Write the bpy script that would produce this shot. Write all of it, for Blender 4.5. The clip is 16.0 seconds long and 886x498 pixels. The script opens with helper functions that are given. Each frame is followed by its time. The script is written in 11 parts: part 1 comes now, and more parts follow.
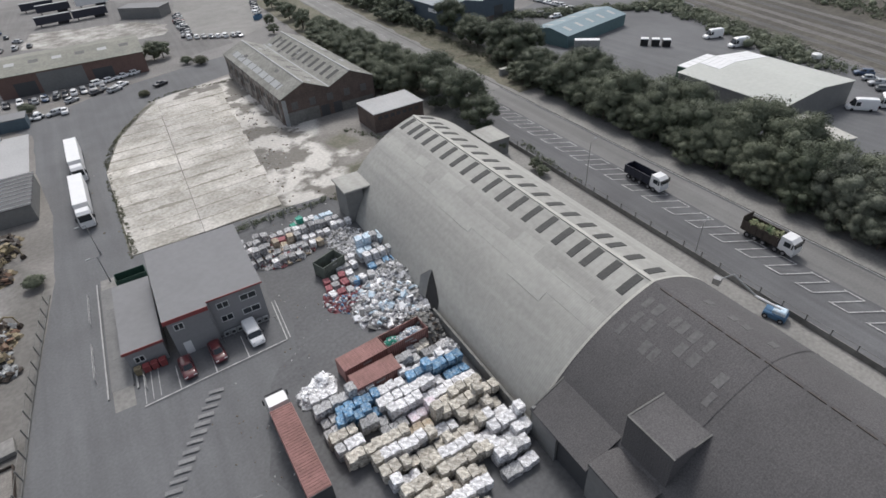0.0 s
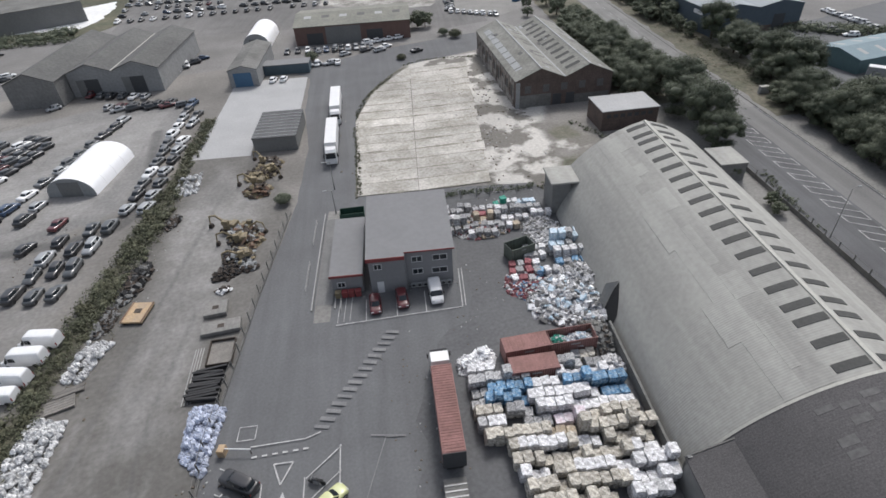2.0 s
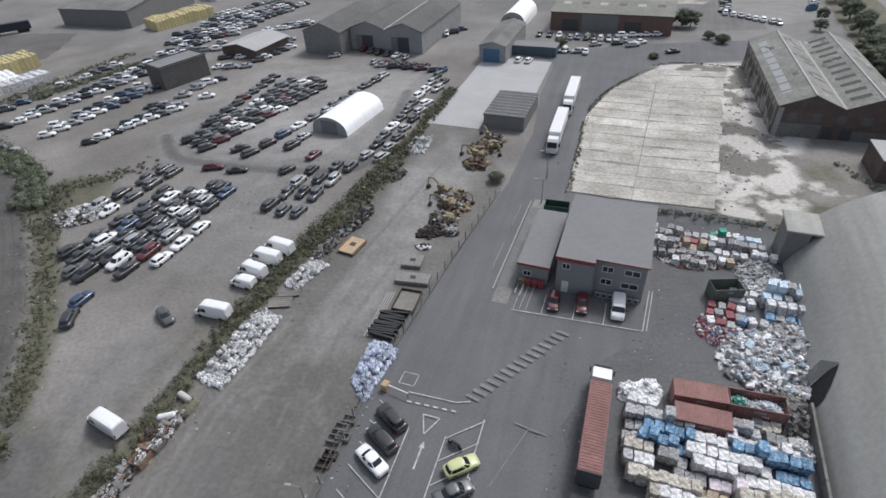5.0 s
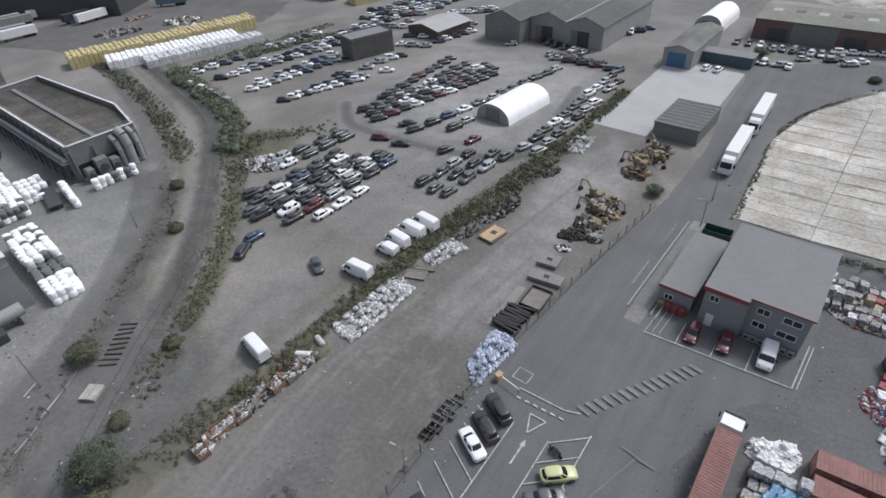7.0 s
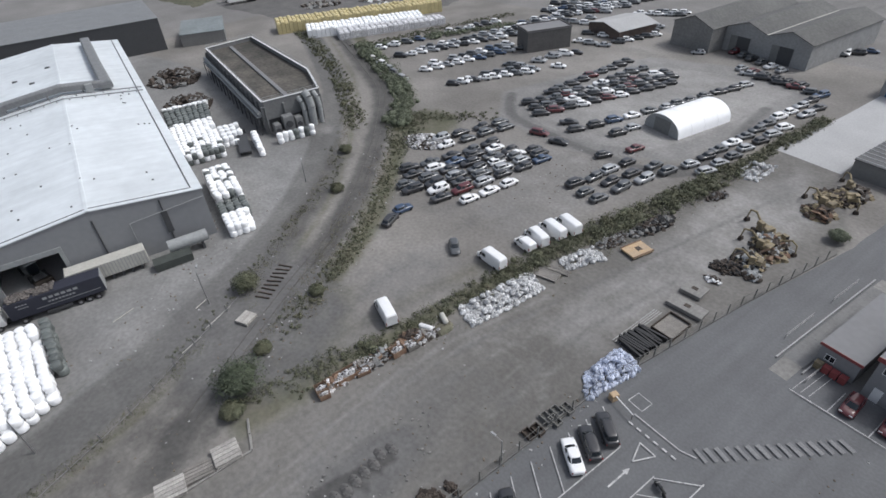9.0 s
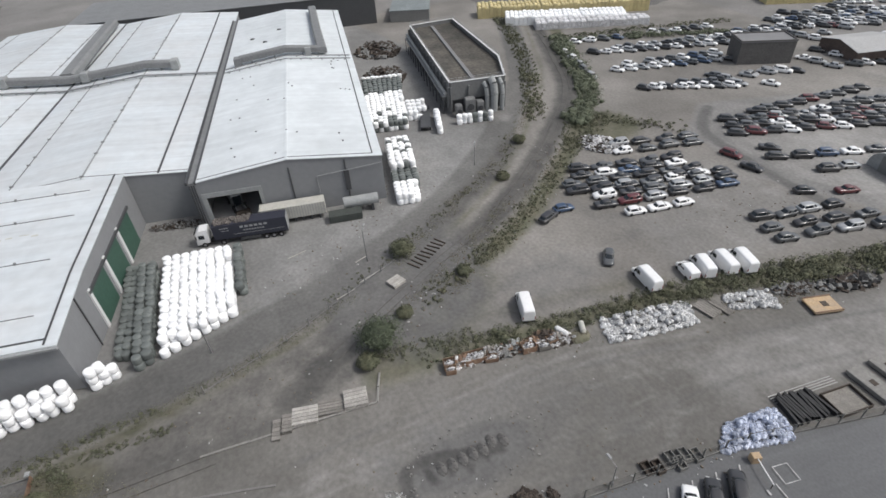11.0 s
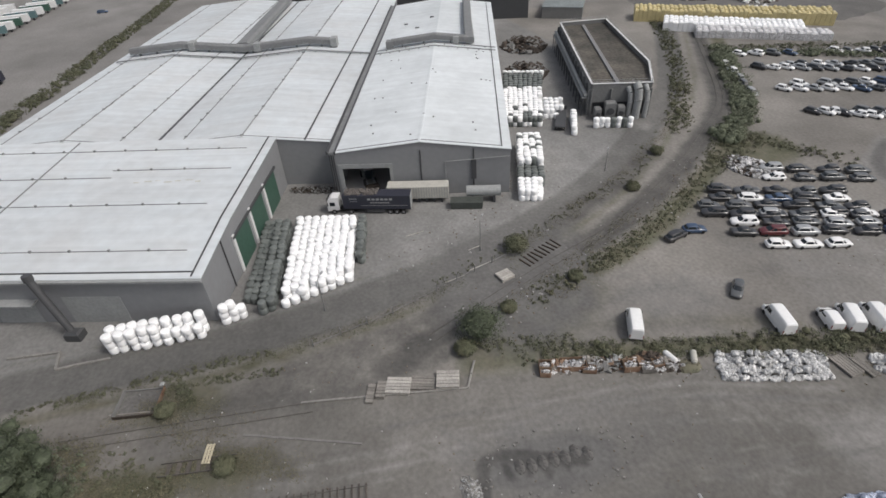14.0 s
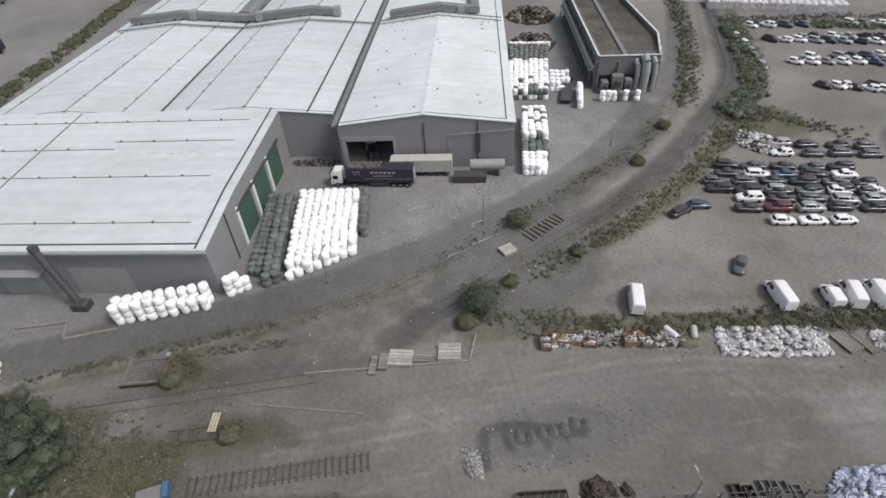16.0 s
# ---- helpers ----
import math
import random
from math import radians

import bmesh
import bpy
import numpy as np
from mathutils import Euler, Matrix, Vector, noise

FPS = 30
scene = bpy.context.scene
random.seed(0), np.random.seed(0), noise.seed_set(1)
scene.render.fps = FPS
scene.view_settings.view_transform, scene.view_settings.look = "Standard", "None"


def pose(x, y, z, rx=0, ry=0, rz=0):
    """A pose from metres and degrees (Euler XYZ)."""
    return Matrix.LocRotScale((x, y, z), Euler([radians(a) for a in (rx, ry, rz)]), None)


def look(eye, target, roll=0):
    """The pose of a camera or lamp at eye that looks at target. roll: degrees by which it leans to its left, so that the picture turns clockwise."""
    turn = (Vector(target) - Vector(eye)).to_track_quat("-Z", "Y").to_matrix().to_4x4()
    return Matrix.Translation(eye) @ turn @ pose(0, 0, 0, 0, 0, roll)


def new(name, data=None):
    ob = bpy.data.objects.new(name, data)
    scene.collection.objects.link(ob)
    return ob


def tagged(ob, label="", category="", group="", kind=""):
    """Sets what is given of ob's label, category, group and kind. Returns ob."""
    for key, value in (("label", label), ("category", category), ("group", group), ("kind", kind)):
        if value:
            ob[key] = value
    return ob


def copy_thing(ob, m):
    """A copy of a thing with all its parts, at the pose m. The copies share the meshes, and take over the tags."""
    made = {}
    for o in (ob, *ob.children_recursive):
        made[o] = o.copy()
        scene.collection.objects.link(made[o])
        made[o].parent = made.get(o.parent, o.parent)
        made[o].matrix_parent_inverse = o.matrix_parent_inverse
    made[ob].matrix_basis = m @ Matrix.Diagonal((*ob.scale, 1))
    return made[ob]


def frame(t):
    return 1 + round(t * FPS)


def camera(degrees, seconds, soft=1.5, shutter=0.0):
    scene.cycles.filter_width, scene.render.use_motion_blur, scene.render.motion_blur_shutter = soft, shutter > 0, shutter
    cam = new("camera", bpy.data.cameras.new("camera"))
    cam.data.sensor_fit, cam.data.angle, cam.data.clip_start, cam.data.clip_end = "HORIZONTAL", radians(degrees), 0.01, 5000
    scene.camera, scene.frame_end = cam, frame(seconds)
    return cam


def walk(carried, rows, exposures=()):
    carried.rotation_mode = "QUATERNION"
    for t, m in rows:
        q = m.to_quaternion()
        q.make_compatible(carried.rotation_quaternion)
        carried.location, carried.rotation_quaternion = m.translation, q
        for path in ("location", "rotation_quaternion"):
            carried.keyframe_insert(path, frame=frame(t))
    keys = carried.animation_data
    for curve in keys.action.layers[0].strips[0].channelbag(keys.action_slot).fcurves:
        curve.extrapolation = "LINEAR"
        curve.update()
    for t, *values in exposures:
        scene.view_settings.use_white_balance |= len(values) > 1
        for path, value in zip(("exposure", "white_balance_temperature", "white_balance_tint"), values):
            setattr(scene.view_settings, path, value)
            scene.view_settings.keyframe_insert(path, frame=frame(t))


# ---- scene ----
cam = camera(78.87, 16.0, soft=1.6, shutter=0.0)
# seconds, place, heading, pitch, lean
ROWS = [
    (0, -0.07, 1.92, 53.10, -40.92, -37.07, 3.65),
    (0.5, -0.13, 1.76, 53.27, -35.91, -37.09, 3.65),
    (1, -0.28, 1.50, 53.56, -29.56, -37.10, 3.91),
    (1.5, -0.37, 1.27, 53.70, -22.55, -37.06, 3.67),
    (2, -0.31, 1.20, 53.79, -15.69, -37.00, 3.62),
    (2.5, -0.34, 1.05, 54.15, -9.38, -37.14, 3.72),
    (3, -0.20, 0.89, 54.55, -3.87, -37.26, 3.67),
    (3.5, -0.28, 0.84, 54.80, 0.00, -37.28, 3.63),
    (6, -0.24, 0.65, 55.93, 18.25, -37.76, 3.42),
    (6.5, -0.12, 0.56, 56.14, 23.45, -37.75, 3.64),
    (7, -0.25, 0.46, 56.19, 28.24, -37.72, 3.54),
    (7.5, -0.36, 0.29, 56.18, 33.08, -37.64, 3.52),
    (8, -0.41, 0.07, 56.35, 37.47, -37.66, 3.37),
    (10.5, -0.15, -0.52, 57.13, 60.53, -37.70, 3.55),
    (11, -0.22, -0.71, 57.28, 66.07, -37.73, 3.56),
    (11.5, -0.15, -1.01, 57.46, 71.99, -37.73, 3.53),
    (12, -0.04, -1.18, 57.53, 76.29, -37.71, 3.42),
    (12.5, 0.07, -1.15, 57.48, 78.39, -37.66, 3.47),
    (13, 0.17, -1.11, 57.44, 79.71, -37.61, 3.46),
    (13.5, 0.27, -1.06, 57.35, 80.60, -37.55, 3.42),
    (14, 0.40, -1.09, 57.26, 81.12, -37.48, 3.45),
    (14.5, 0.95, -1.23, 57.18, 81.39, -43.85, 3.42),
    (15, 0.93, -1.29, 57.32, 81.47, -52.21, 3.48),
    (15.5, 0.70, -1.12, 57.33, 81.94, -47.98, 3.49),
    (16, 0.50, -0.91, 57.28, 81.88, -40.20, 3.51),
]
walk(cam, [(t, pose(x, y, z, 90 + pitch, 0, yaw) @ pose(0, 0, 0, 0, 0, -lean)) for t, x, y, z, yaw, pitch, lean in ROWS],
     [(0, 0.24, 6420, 10), (3.5, 0.2, 6300, 10), (8, 0.13, 6170, 10), (11, 0.18, 6520, 9), (13.5, 0.01, 6680, 10), (15, 0.0, 6720, 10), (16, 0.1, 6560, 10)])

# ---- light ----
SUN_ELEV, SUN_AZ = 54.0, 34.0     # degrees; azimuth from +y towards +x
world = bpy.data.worlds.new("sky")
scene.world = world
world.use_nodes = True
wn = world.node_tree
wn.nodes.clear()
sky = wn.nodes.new("ShaderNodeTexSky")
sky.sky_type = "NISHITA"
sky.sun_disc = False
sky.sun_elevation = radians(SUN_ELEV)
sky.sun_rotation = radians(SUN_AZ)
sky.air_density, sky.dust_density, sky.ozone_density = 1.0, 4.0, 1.0
grey = wn.nodes.new("ShaderNodeHueSaturation")
grey.inputs["Saturation"].default_value = 0.5
wbg = wn.nodes.new("ShaderNodeBackground")
wbg.inputs["Strength"].default_value = 0.13
wout = wn.nodes.new("ShaderNodeOutputWorld")
wn.links.new(sky.outputs[0], grey.inputs["Color"])
wn.links.new(grey.outputs[0], wbg.inputs[0])
wn.links.new(wbg.outputs[0], wout.inputs[0])
sun_data = bpy.data.lights.new("sun", "SUN")
sun_data.energy, sun_data.angle, sun_data.color = 1.5, radians(12), (1.0, 0.985, 0.965)
sun = new("sun", sun_data)
sa, se = radians(SUN_AZ), radians(SUN_ELEV)
sun.matrix_basis = look((0, 0, 200), Vector((0, 0, 200)) - Vector((math.sin(sa) * math.cos(se), math.cos(sa) * math.cos(se), math.sin(se))))

# ---- materials ----
def mat(name, base, rough=0.85, metal=0.0, vary=0.25, scale=0.3, fine=6.0, bump=0.15, tint=None, tint_at=0.55, rand=0.0, stripes=None, huge=0.0, streak=None):
    """A procedural surface: base colour, broad stains towards tint, fine grain, and optional ribs (axis, per metre, depth)."""
    m = bpy.data.materials.new(name)
    m.use_nodes = True
    nt = m.node_tree
    N, Lk = nt.nodes, nt.links
    bsdf = N["Principled BSDF"]
    bsdf.inputs["Roughness"].default_value = rough
    bsdf.inputs["Metallic"].default_value = metal
    tc = N.new("ShaderNodeTexCoord")
    broad = N.new("ShaderNodeTexNoise")
    broad.inputs["Scale"].default_value, broad.inputs["Detail"].default_value, broad.inputs["Roughness"].default_value = scale, 6.0, 0.62
    grain = N.new("ShaderNodeTexNoise")
    grain.inputs["Scale"].default_value, grain.inputs["Detail"].default_value = fine, 4.0
    Lk.new(tc.outputs["Object"], broad.inputs["Vector"])
    Lk.new(tc.outputs["Object"], grain.inputs["Vector"])
    ramp = N.new("ShaderNodeValToRGB")
    t = tint or tuple(c * (1 - vary) for c in base)
    ramp.color_ramp.elements[0].position, ramp.color_ramp.elements[1].position = max(0, tint_at - 0.17), min(1, tint_at + 0.13)
    ramp.color_ramp.elements[0].color, ramp.color_ramp.elements[1].color = (*base, 1), (*t, 1)
    Lk.new(broad.outputs["Fac"], ramp.inputs["Fac"])
    last = ramp.outputs["Color"]
    hsv = N.new("ShaderNodeHueSaturation")
    ml = N.new("ShaderNodeMapRange")
    ml.inputs["From Min"].default_value, ml.inputs["From Max"].default_value = 0.3, 0.7
    ml.inputs["To Min"].default_value, ml.inputs["To Max"].default_value = 1 - vary * 0.8, 1 + vary * 0.8
    Lk.new(grain.outputs["Fac"], ml.inputs["Value"])
    value = ml.outputs["Result"]
    if rand:
        info = N.new("ShaderNodeObjectInfo")
        geo = N.new("ShaderNodeNewGeometry")
        both = N.new("ShaderNodeMath")
        both.operation = "ADD"
        Lk.new(info.outputs["Random"], both.inputs[0])
        Lk.new(geo.outputs["Random Per Island"], both.inputs[1])
        fr = N.new("ShaderNodeMath")
        fr.operation = "FRACT"
        Lk.new(both.outputs[0], fr.inputs[0])
        mr = N.new("ShaderNodeMapRange")
        mr.inputs["To Min"].default_value, mr.inputs["To Max"].default_value = 1 - rand, 1 + rand * 0.6
        Lk.new(fr.outputs[0], mr.inputs["Value"])
        mul = N.new("ShaderNodeMath")
        mul.operation = "MULTIPLY"
        Lk.new(value, mul.inputs[0])
        Lk.new(mr.outputs["Result"], mul.inputs[1])
        value = mul.outputs[0]
    for amp, turn, size in ([(huge, 0, (0.022, 0.022, 0.022))] if huge else []) + ([(streak[1], streak[0], (0.55, 0.028, 0.1))] if streak else []):
        mp = N.new("ShaderNodeMapping")
        mp.vector_type = "TEXTURE"
        mp.inputs["Rotation"].default_value = (0, 0, radians(turn))
        mp.inputs["Scale"].default_value = tuple(1 / q for q in size)
        Lk.new(tc.outputs["Object"], mp.inputs["Vector"])
        nz = N.new("ShaderNodeTexNoise")
        nz.inputs["Scale"].default_value, nz.inputs["Detail"].default_value, nz.inputs["Distortion"].default_value = 1.0, 3.0, 0.6
        Lk.new(mp.outputs["Vector"], nz.inputs["Vector"])
        rg_ = N.new("ShaderNodeMapRange")
        rg_.inputs["From Min"].default_value, rg_.inputs["From Max"].default_value = 0.32, 0.68
        rg_.inputs["To Min"].default_value, rg_.inputs["To Max"].default_value = 1 - amp, 1 + amp
        Lk.new(nz.outputs["Fac"], rg_.inputs["Value"])
        mu = N.new("ShaderNodeMath")
        mu.operation = "MULTIPLY"
        Lk.new(value, mu.inputs[0])
        Lk.new(rg_.outputs["Result"], mu.inputs[1])
        value = mu.outputs[0]
    Lk.new(last, hsv.inputs["Color"])
    Lk.new(value, hsv.inputs["Value"])
    Lk.new(hsv.outputs["Color"], bsdf.inputs["Base Color"])
    bp = N.new("ShaderNodeBump")
    bp.inputs["Strength"].default_value, bp.inputs["Distance"].default_value = bump, 0.05
    height = grain.outputs["Fac"]
    if stripes:
        axis, per, depth = stripes
        sep = N.new("ShaderNodeSeparateXYZ")
        Lk.new(tc.outputs["Object"], sep.inputs[0])
        ms = N.new("ShaderNodeMath")
        ms.operation = "MULTIPLY"
        ms.inputs[1].default_value = per * 2 * math.pi
        Lk.new(sep.outputs["XYZ".index(axis)], ms.inputs[0])
        sn = N.new("ShaderNodeMath")
        sn.operation = "SINE"
        Lk.new(ms.outputs[0], sn.inputs[0])
        ad = N.new("ShaderNodeMath")
        ad.operation = "MULTIPLY_ADD"
        ad.inputs[1].default_value = depth
        Lk.new(sn.outputs[0], ad.inputs[0])
        Lk.new(grain.outputs["Fac"], ad.inputs[2])
        height = ad.outputs[0]
    Lk.new(height, bp.inputs["Height"])
    Lk.new(bp.outputs["Normal"], bsdf.inputs["Normal"])
    return m


def glass(name, base=(0.02, 0.025, 0.03), rough=0.08):
    m = bpy.data.materials.new(name)
    m.use_nodes = True
    b = m.node_tree.nodes["Principled BSDF"]
    b.inputs["Base Color"].default_value = (*base, 1)
    b.inputs["Roughness"].default_value = rough
    b.inputs["Specular IOR Level"].default_value = 0.6
    return m


M_GROUND = mat("gravel_dirt", (0.208, 0.201, 0.194), 0.95, 0, 0.18, 0.06, 1.6, 0.5, tint=(0.16, 0.154, 0.147), huge=0.16)
M_TRACK = mat("pale_gravel", (0.175, 0.17, 0.165), 0.95, 0, 0.16, 0.12, 1.2, 0.4, tint=(0.14, 0.135, 0.13), huge=0.16, streak=(-14, 0.1))
M_ASPHALT = mat("worn_asphalt", (0.13, 0.132, 0.136), 0.9, 0, 0.13, 0.12, 3.0, 0.2, tint=(0.112, 0.113, 0.117), huge=0.12, streak=(-10, 0.08))
M_ROAD = mat("road_asphalt", (0.115, 0.116, 0.12), 0.88, 0, 0.12, 0.15, 4.0, 0.2, tint=(0.092, 0.092, 0.096), huge=0.06, streak=(-12.7, 0.16))
M_FOOTWAY = mat("pale_footway", (0.235, 0.228, 0.215), 0.92, 0, 0.2, 0.2, 2.0, 0.2, huge=0.1)
M_SLAB = mat("pale_concrete", (0.52, 0.498, 0.46), 0.92, 0, 0.28, 0.16, 1.6, 0.3, tint=(0.33, 0.312, 0.272), tint_at=0.53, rand=0.12, huge=0.2, streak=(77.5, 0.06))
M_SLAB2 = mat("stained_concrete", (0.47, 0.455, 0.425), 0.92, 0, 0.3, 0.13, 1.1, 0.3, tint=(0.165, 0.155, 0.138), tint_at=0.48, huge=0.15)
M_APRON = mat("clean_concrete", (0.4, 0.4, 0.4), 0.9, 0, 0.12, 0.1, 2.5, 0.2)
M_CINDER = mat("dark_cinder", (0.098, 0.095, 0.093), 0.95, 0, 0.28, 0.12, 2.0, 0.5, tint=(0.135, 0.13, 0.124), huge=0.15)
M_VERGE = mat("dry_verge", (0.15, 0.138, 0.105), 0.97, 0, 0.38, 0.14, 1.0, 0.6, tint=(0.098, 0.1, 0.066), huge=0.15)
M_LINE = mat("worn_white_paint", (0.55, 0.55, 0.54), 0.8, 0, 0.3, 2.0, 8.0, 0.1, tint=(0.25, 0.25, 0.25))
M_LEAF = mat("leaf_green", (0.134, 0.15, 0.1), 0.75, 0, 0.3, 0.25, 2.0, 0.0, tint=(0.098, 0.115, 0.073), rand=0.2)
M_BARK = mat("bark", (0.09, 0.07, 0.055), 0.95, 0, 0.3, 3.0, 12.0, 0.4)
M_VAULT = mat("cement_sheet", (0.35, 0.346, 0.32), 0.88, 0, 0.1, 0.07, 1.5, 0.3, tint=(0.31, 0.305, 0.286), stripes=("Y", 3.4, 0.22), huge=0.06, streak=(0, 0.1))
M_VAULT_DARK = mat("mossy_cement_sheet", (0.104, 0.099, 0.1), 0.92, 0, 0.34, 0.18, 7.0, 0.4, tint=(0.086, 0.082, 0.083), stripes=("Y", 3.4, 0.12), huge=0.14)
M_SKYLIGHT = mat("grimy_skylight", (0.062, 0.063, 0.06), 0.8, 0, 0.2, 0.5, 3.0, 0.1)
M_RIDGE = mat("ridge_cap", (0.46, 0.45, 0.41), 0.8, 0, 0.12, 0.6, 3.0, 0.1)
M_BRICK = mat("soot_brick", (0.13, 0.098, 0.085), 0.92, 0, 0.25, 0.4, 3.0, 0.3, tint=(0.09, 0.07, 0.062))
M_OLDROOF = mat("weathered_roof", (0.19, 0.188, 0.178), 0.9, 0, 0.2, 0.14, 1.4, 0.3, tint=(0.115, 0.113, 0.105), stripes=("Y", 3.0, 0.3), huge=0.15)
M_WHITEROOF = mat("white_metal_roof", (0.655, 0.69, 0.708), 0.5, 0, 0.06, 0.09, 0.5, 0.15, huge=0.06, streak=(90, 0.05), tint=(0.565, 0.597, 0.612), stripes=("Y", 1.0, 0.25))
M_GREYROOF = mat("weathered_white_roof", (0.575, 0.612, 0.635), 0.5, 0, 0.07, 0.09, 0.5, 0.15, huge=0.08, streak=(90, 0.07), tint=(0.54, 0.558, 0.568), stripes=("Y", 1.0, 0.25))
M_CLAD = mat("grey_cladding", (0.23, 0.235, 0.245), 0.6, 0, 0.06, 0.1, 1.0, 0.15, stripes=("Y", 1.5, 0.25))
M_CLAD_DARK = mat("dark_trim", (0.06, 0.062, 0.066), 0.6, 0, 0.1, 0.4, 2.0, 0.1)
M_GUTTER = mat("gutter_grey", (0.30, 0.31, 0.31), 0.6, 0, 0.12, 0.4, 2.0, 0.1)
M_GREEN = mat("green_door", (0.045, 0.10, 0.075), 0.6, 0, 0.12, 0.4, 2.0, 0.15, stripes=("Z", 3.0, 0.5))
M_OFFROOF = mat("grey_flat_roof", (0.20, 0.20, 0.205), 0.85, 0, 0.06, 0.2, 1.2, 0.1)
M_OFFWALL = mat("grey_render", (0.24, 0.24, 0.245), 0.8, 0, 0.06, 0.3, 2.0, 0.1)
M_REDTRIM = mat("red_fascia", (0.25, 0.055, 0.055), 0.6, 0, 0.12, 1.0, 4.0, 0.1)
M_RUST = mat("rust_red_steel", (0.275, 0.142, 0.13), 0.78, 0, 0.16, 0.4, 3.0, 0.2, tint=(0.2, 0.105, 0.09), rand=0.08, stripes=("Y", 3.6, 0.6))
M_WHITE = mat("white_paint", (0.72, 0.72, 0.72), 0.4, 0, 0.05, 0.5, 3.0, 0.05)
M_BLACK = mat("black_rubber", (0.022, 0.022, 0.023), 0.85, 0, 0.2, 2.0, 6.0, 0.1)
M_GLASS = glass("dark_glass")
M_STEEL = mat("galvanised_steel", (0.30, 0.30, 0.30), 0.5, 0.6, 0.15, 1.0, 5.0, 0.1)
M_WRAP_W = mat("white_bale_wrap", (0.93, 0.935, 0.94), 0.45, 0, 0.04, 1.0, 4.0, 0.3, rand=0.05)
M_WRAP_G = mat("green_bale_wrap", (0.145, 0.16, 0.154), 0.5, 0, 0.15, 1.0, 4.0, 0.3, rand=0.25)
M_YELLOW = mat("yellow_wrap", (0.56, 0.475, 0.25), 0.6, 0, 0.12, 0.4, 2.0, 0.2, rand=0.1)
M_BLUE = mat("blue_steel", (0.06, 0.14, 0.24), 0.6, 0, 0.1, 0.5, 2.0, 0.1)
M_TEAL = mat("teal_cladding", (0.10, 0.17, 0.18), 0.6, 0, 0.1, 0.2, 1.0, 0.1, stripes=("Y", 1.2, 0.3))
M_GREYWALL = mat("grey_sheet_wall", (0.19, 0.19, 0.185), 0.8, 0, 0.1, 0.2, 1.5, 0.1)
M_WOOD = mat("old_timber", (0.24, 0.225, 0.205), 0.9, 0, 0.25, 1.0, 6.0, 0.3, rand=0.25)
M_ORANGE = mat("orange_painted_steel", (0.47, 0.33, 0.19), 0.7, 0, 0.2, 0.8, 4.0, 0.2, tint=(0.36, 0.28, 0.2))
M_PLANT = mat("plant_yellow", (0.29, 0.235, 0.135), 0.7, 0, 0.3, 0.8, 4.0, 0.2, tint=(0.17, 0.14, 0.1), rand=0.25)
M_IRON = mat("rusty_iron", (0.075, 0.06, 0.05), 0.85, 0.2, 0.3, 1.0, 5.0, 0.3, rand=0.3)
M_RAIL = mat("dull_rail", (0.15, 0.14, 0.13), 0.6, 0.5, 0.2, 1.0, 5.0, 0.1)
M_FADED = mat("faded_paint", (0.225, 0.225, 0.225), 0.85, 0, 0.25, 0.5, 8.0, 0.1, tint=(0.165, 0.166, 0.17), tint_at=0.5)
M_RUT = mat("rut_dirt", (0.152, 0.147, 0.142), 0.95, 0, 0.14, 0.2, 1.4, 0.4, tint=(0.19, 0.184, 0.178))
M_ASH = mat("ash_dirt", (0.135, 0.128, 0.122), 0.95, 0, 0.25, 0.35, 1.6, 0.5, tint=(0.185, 0.175, 0.166), tint_at=0.5)

M_FIELD = mat("rough_field", (0.085, 0.09, 0.058), 0.97, 0, 0.35, 0.08, 0.6, 0.6, tint=(0.125, 0.115, 0.08), huge=0.25)


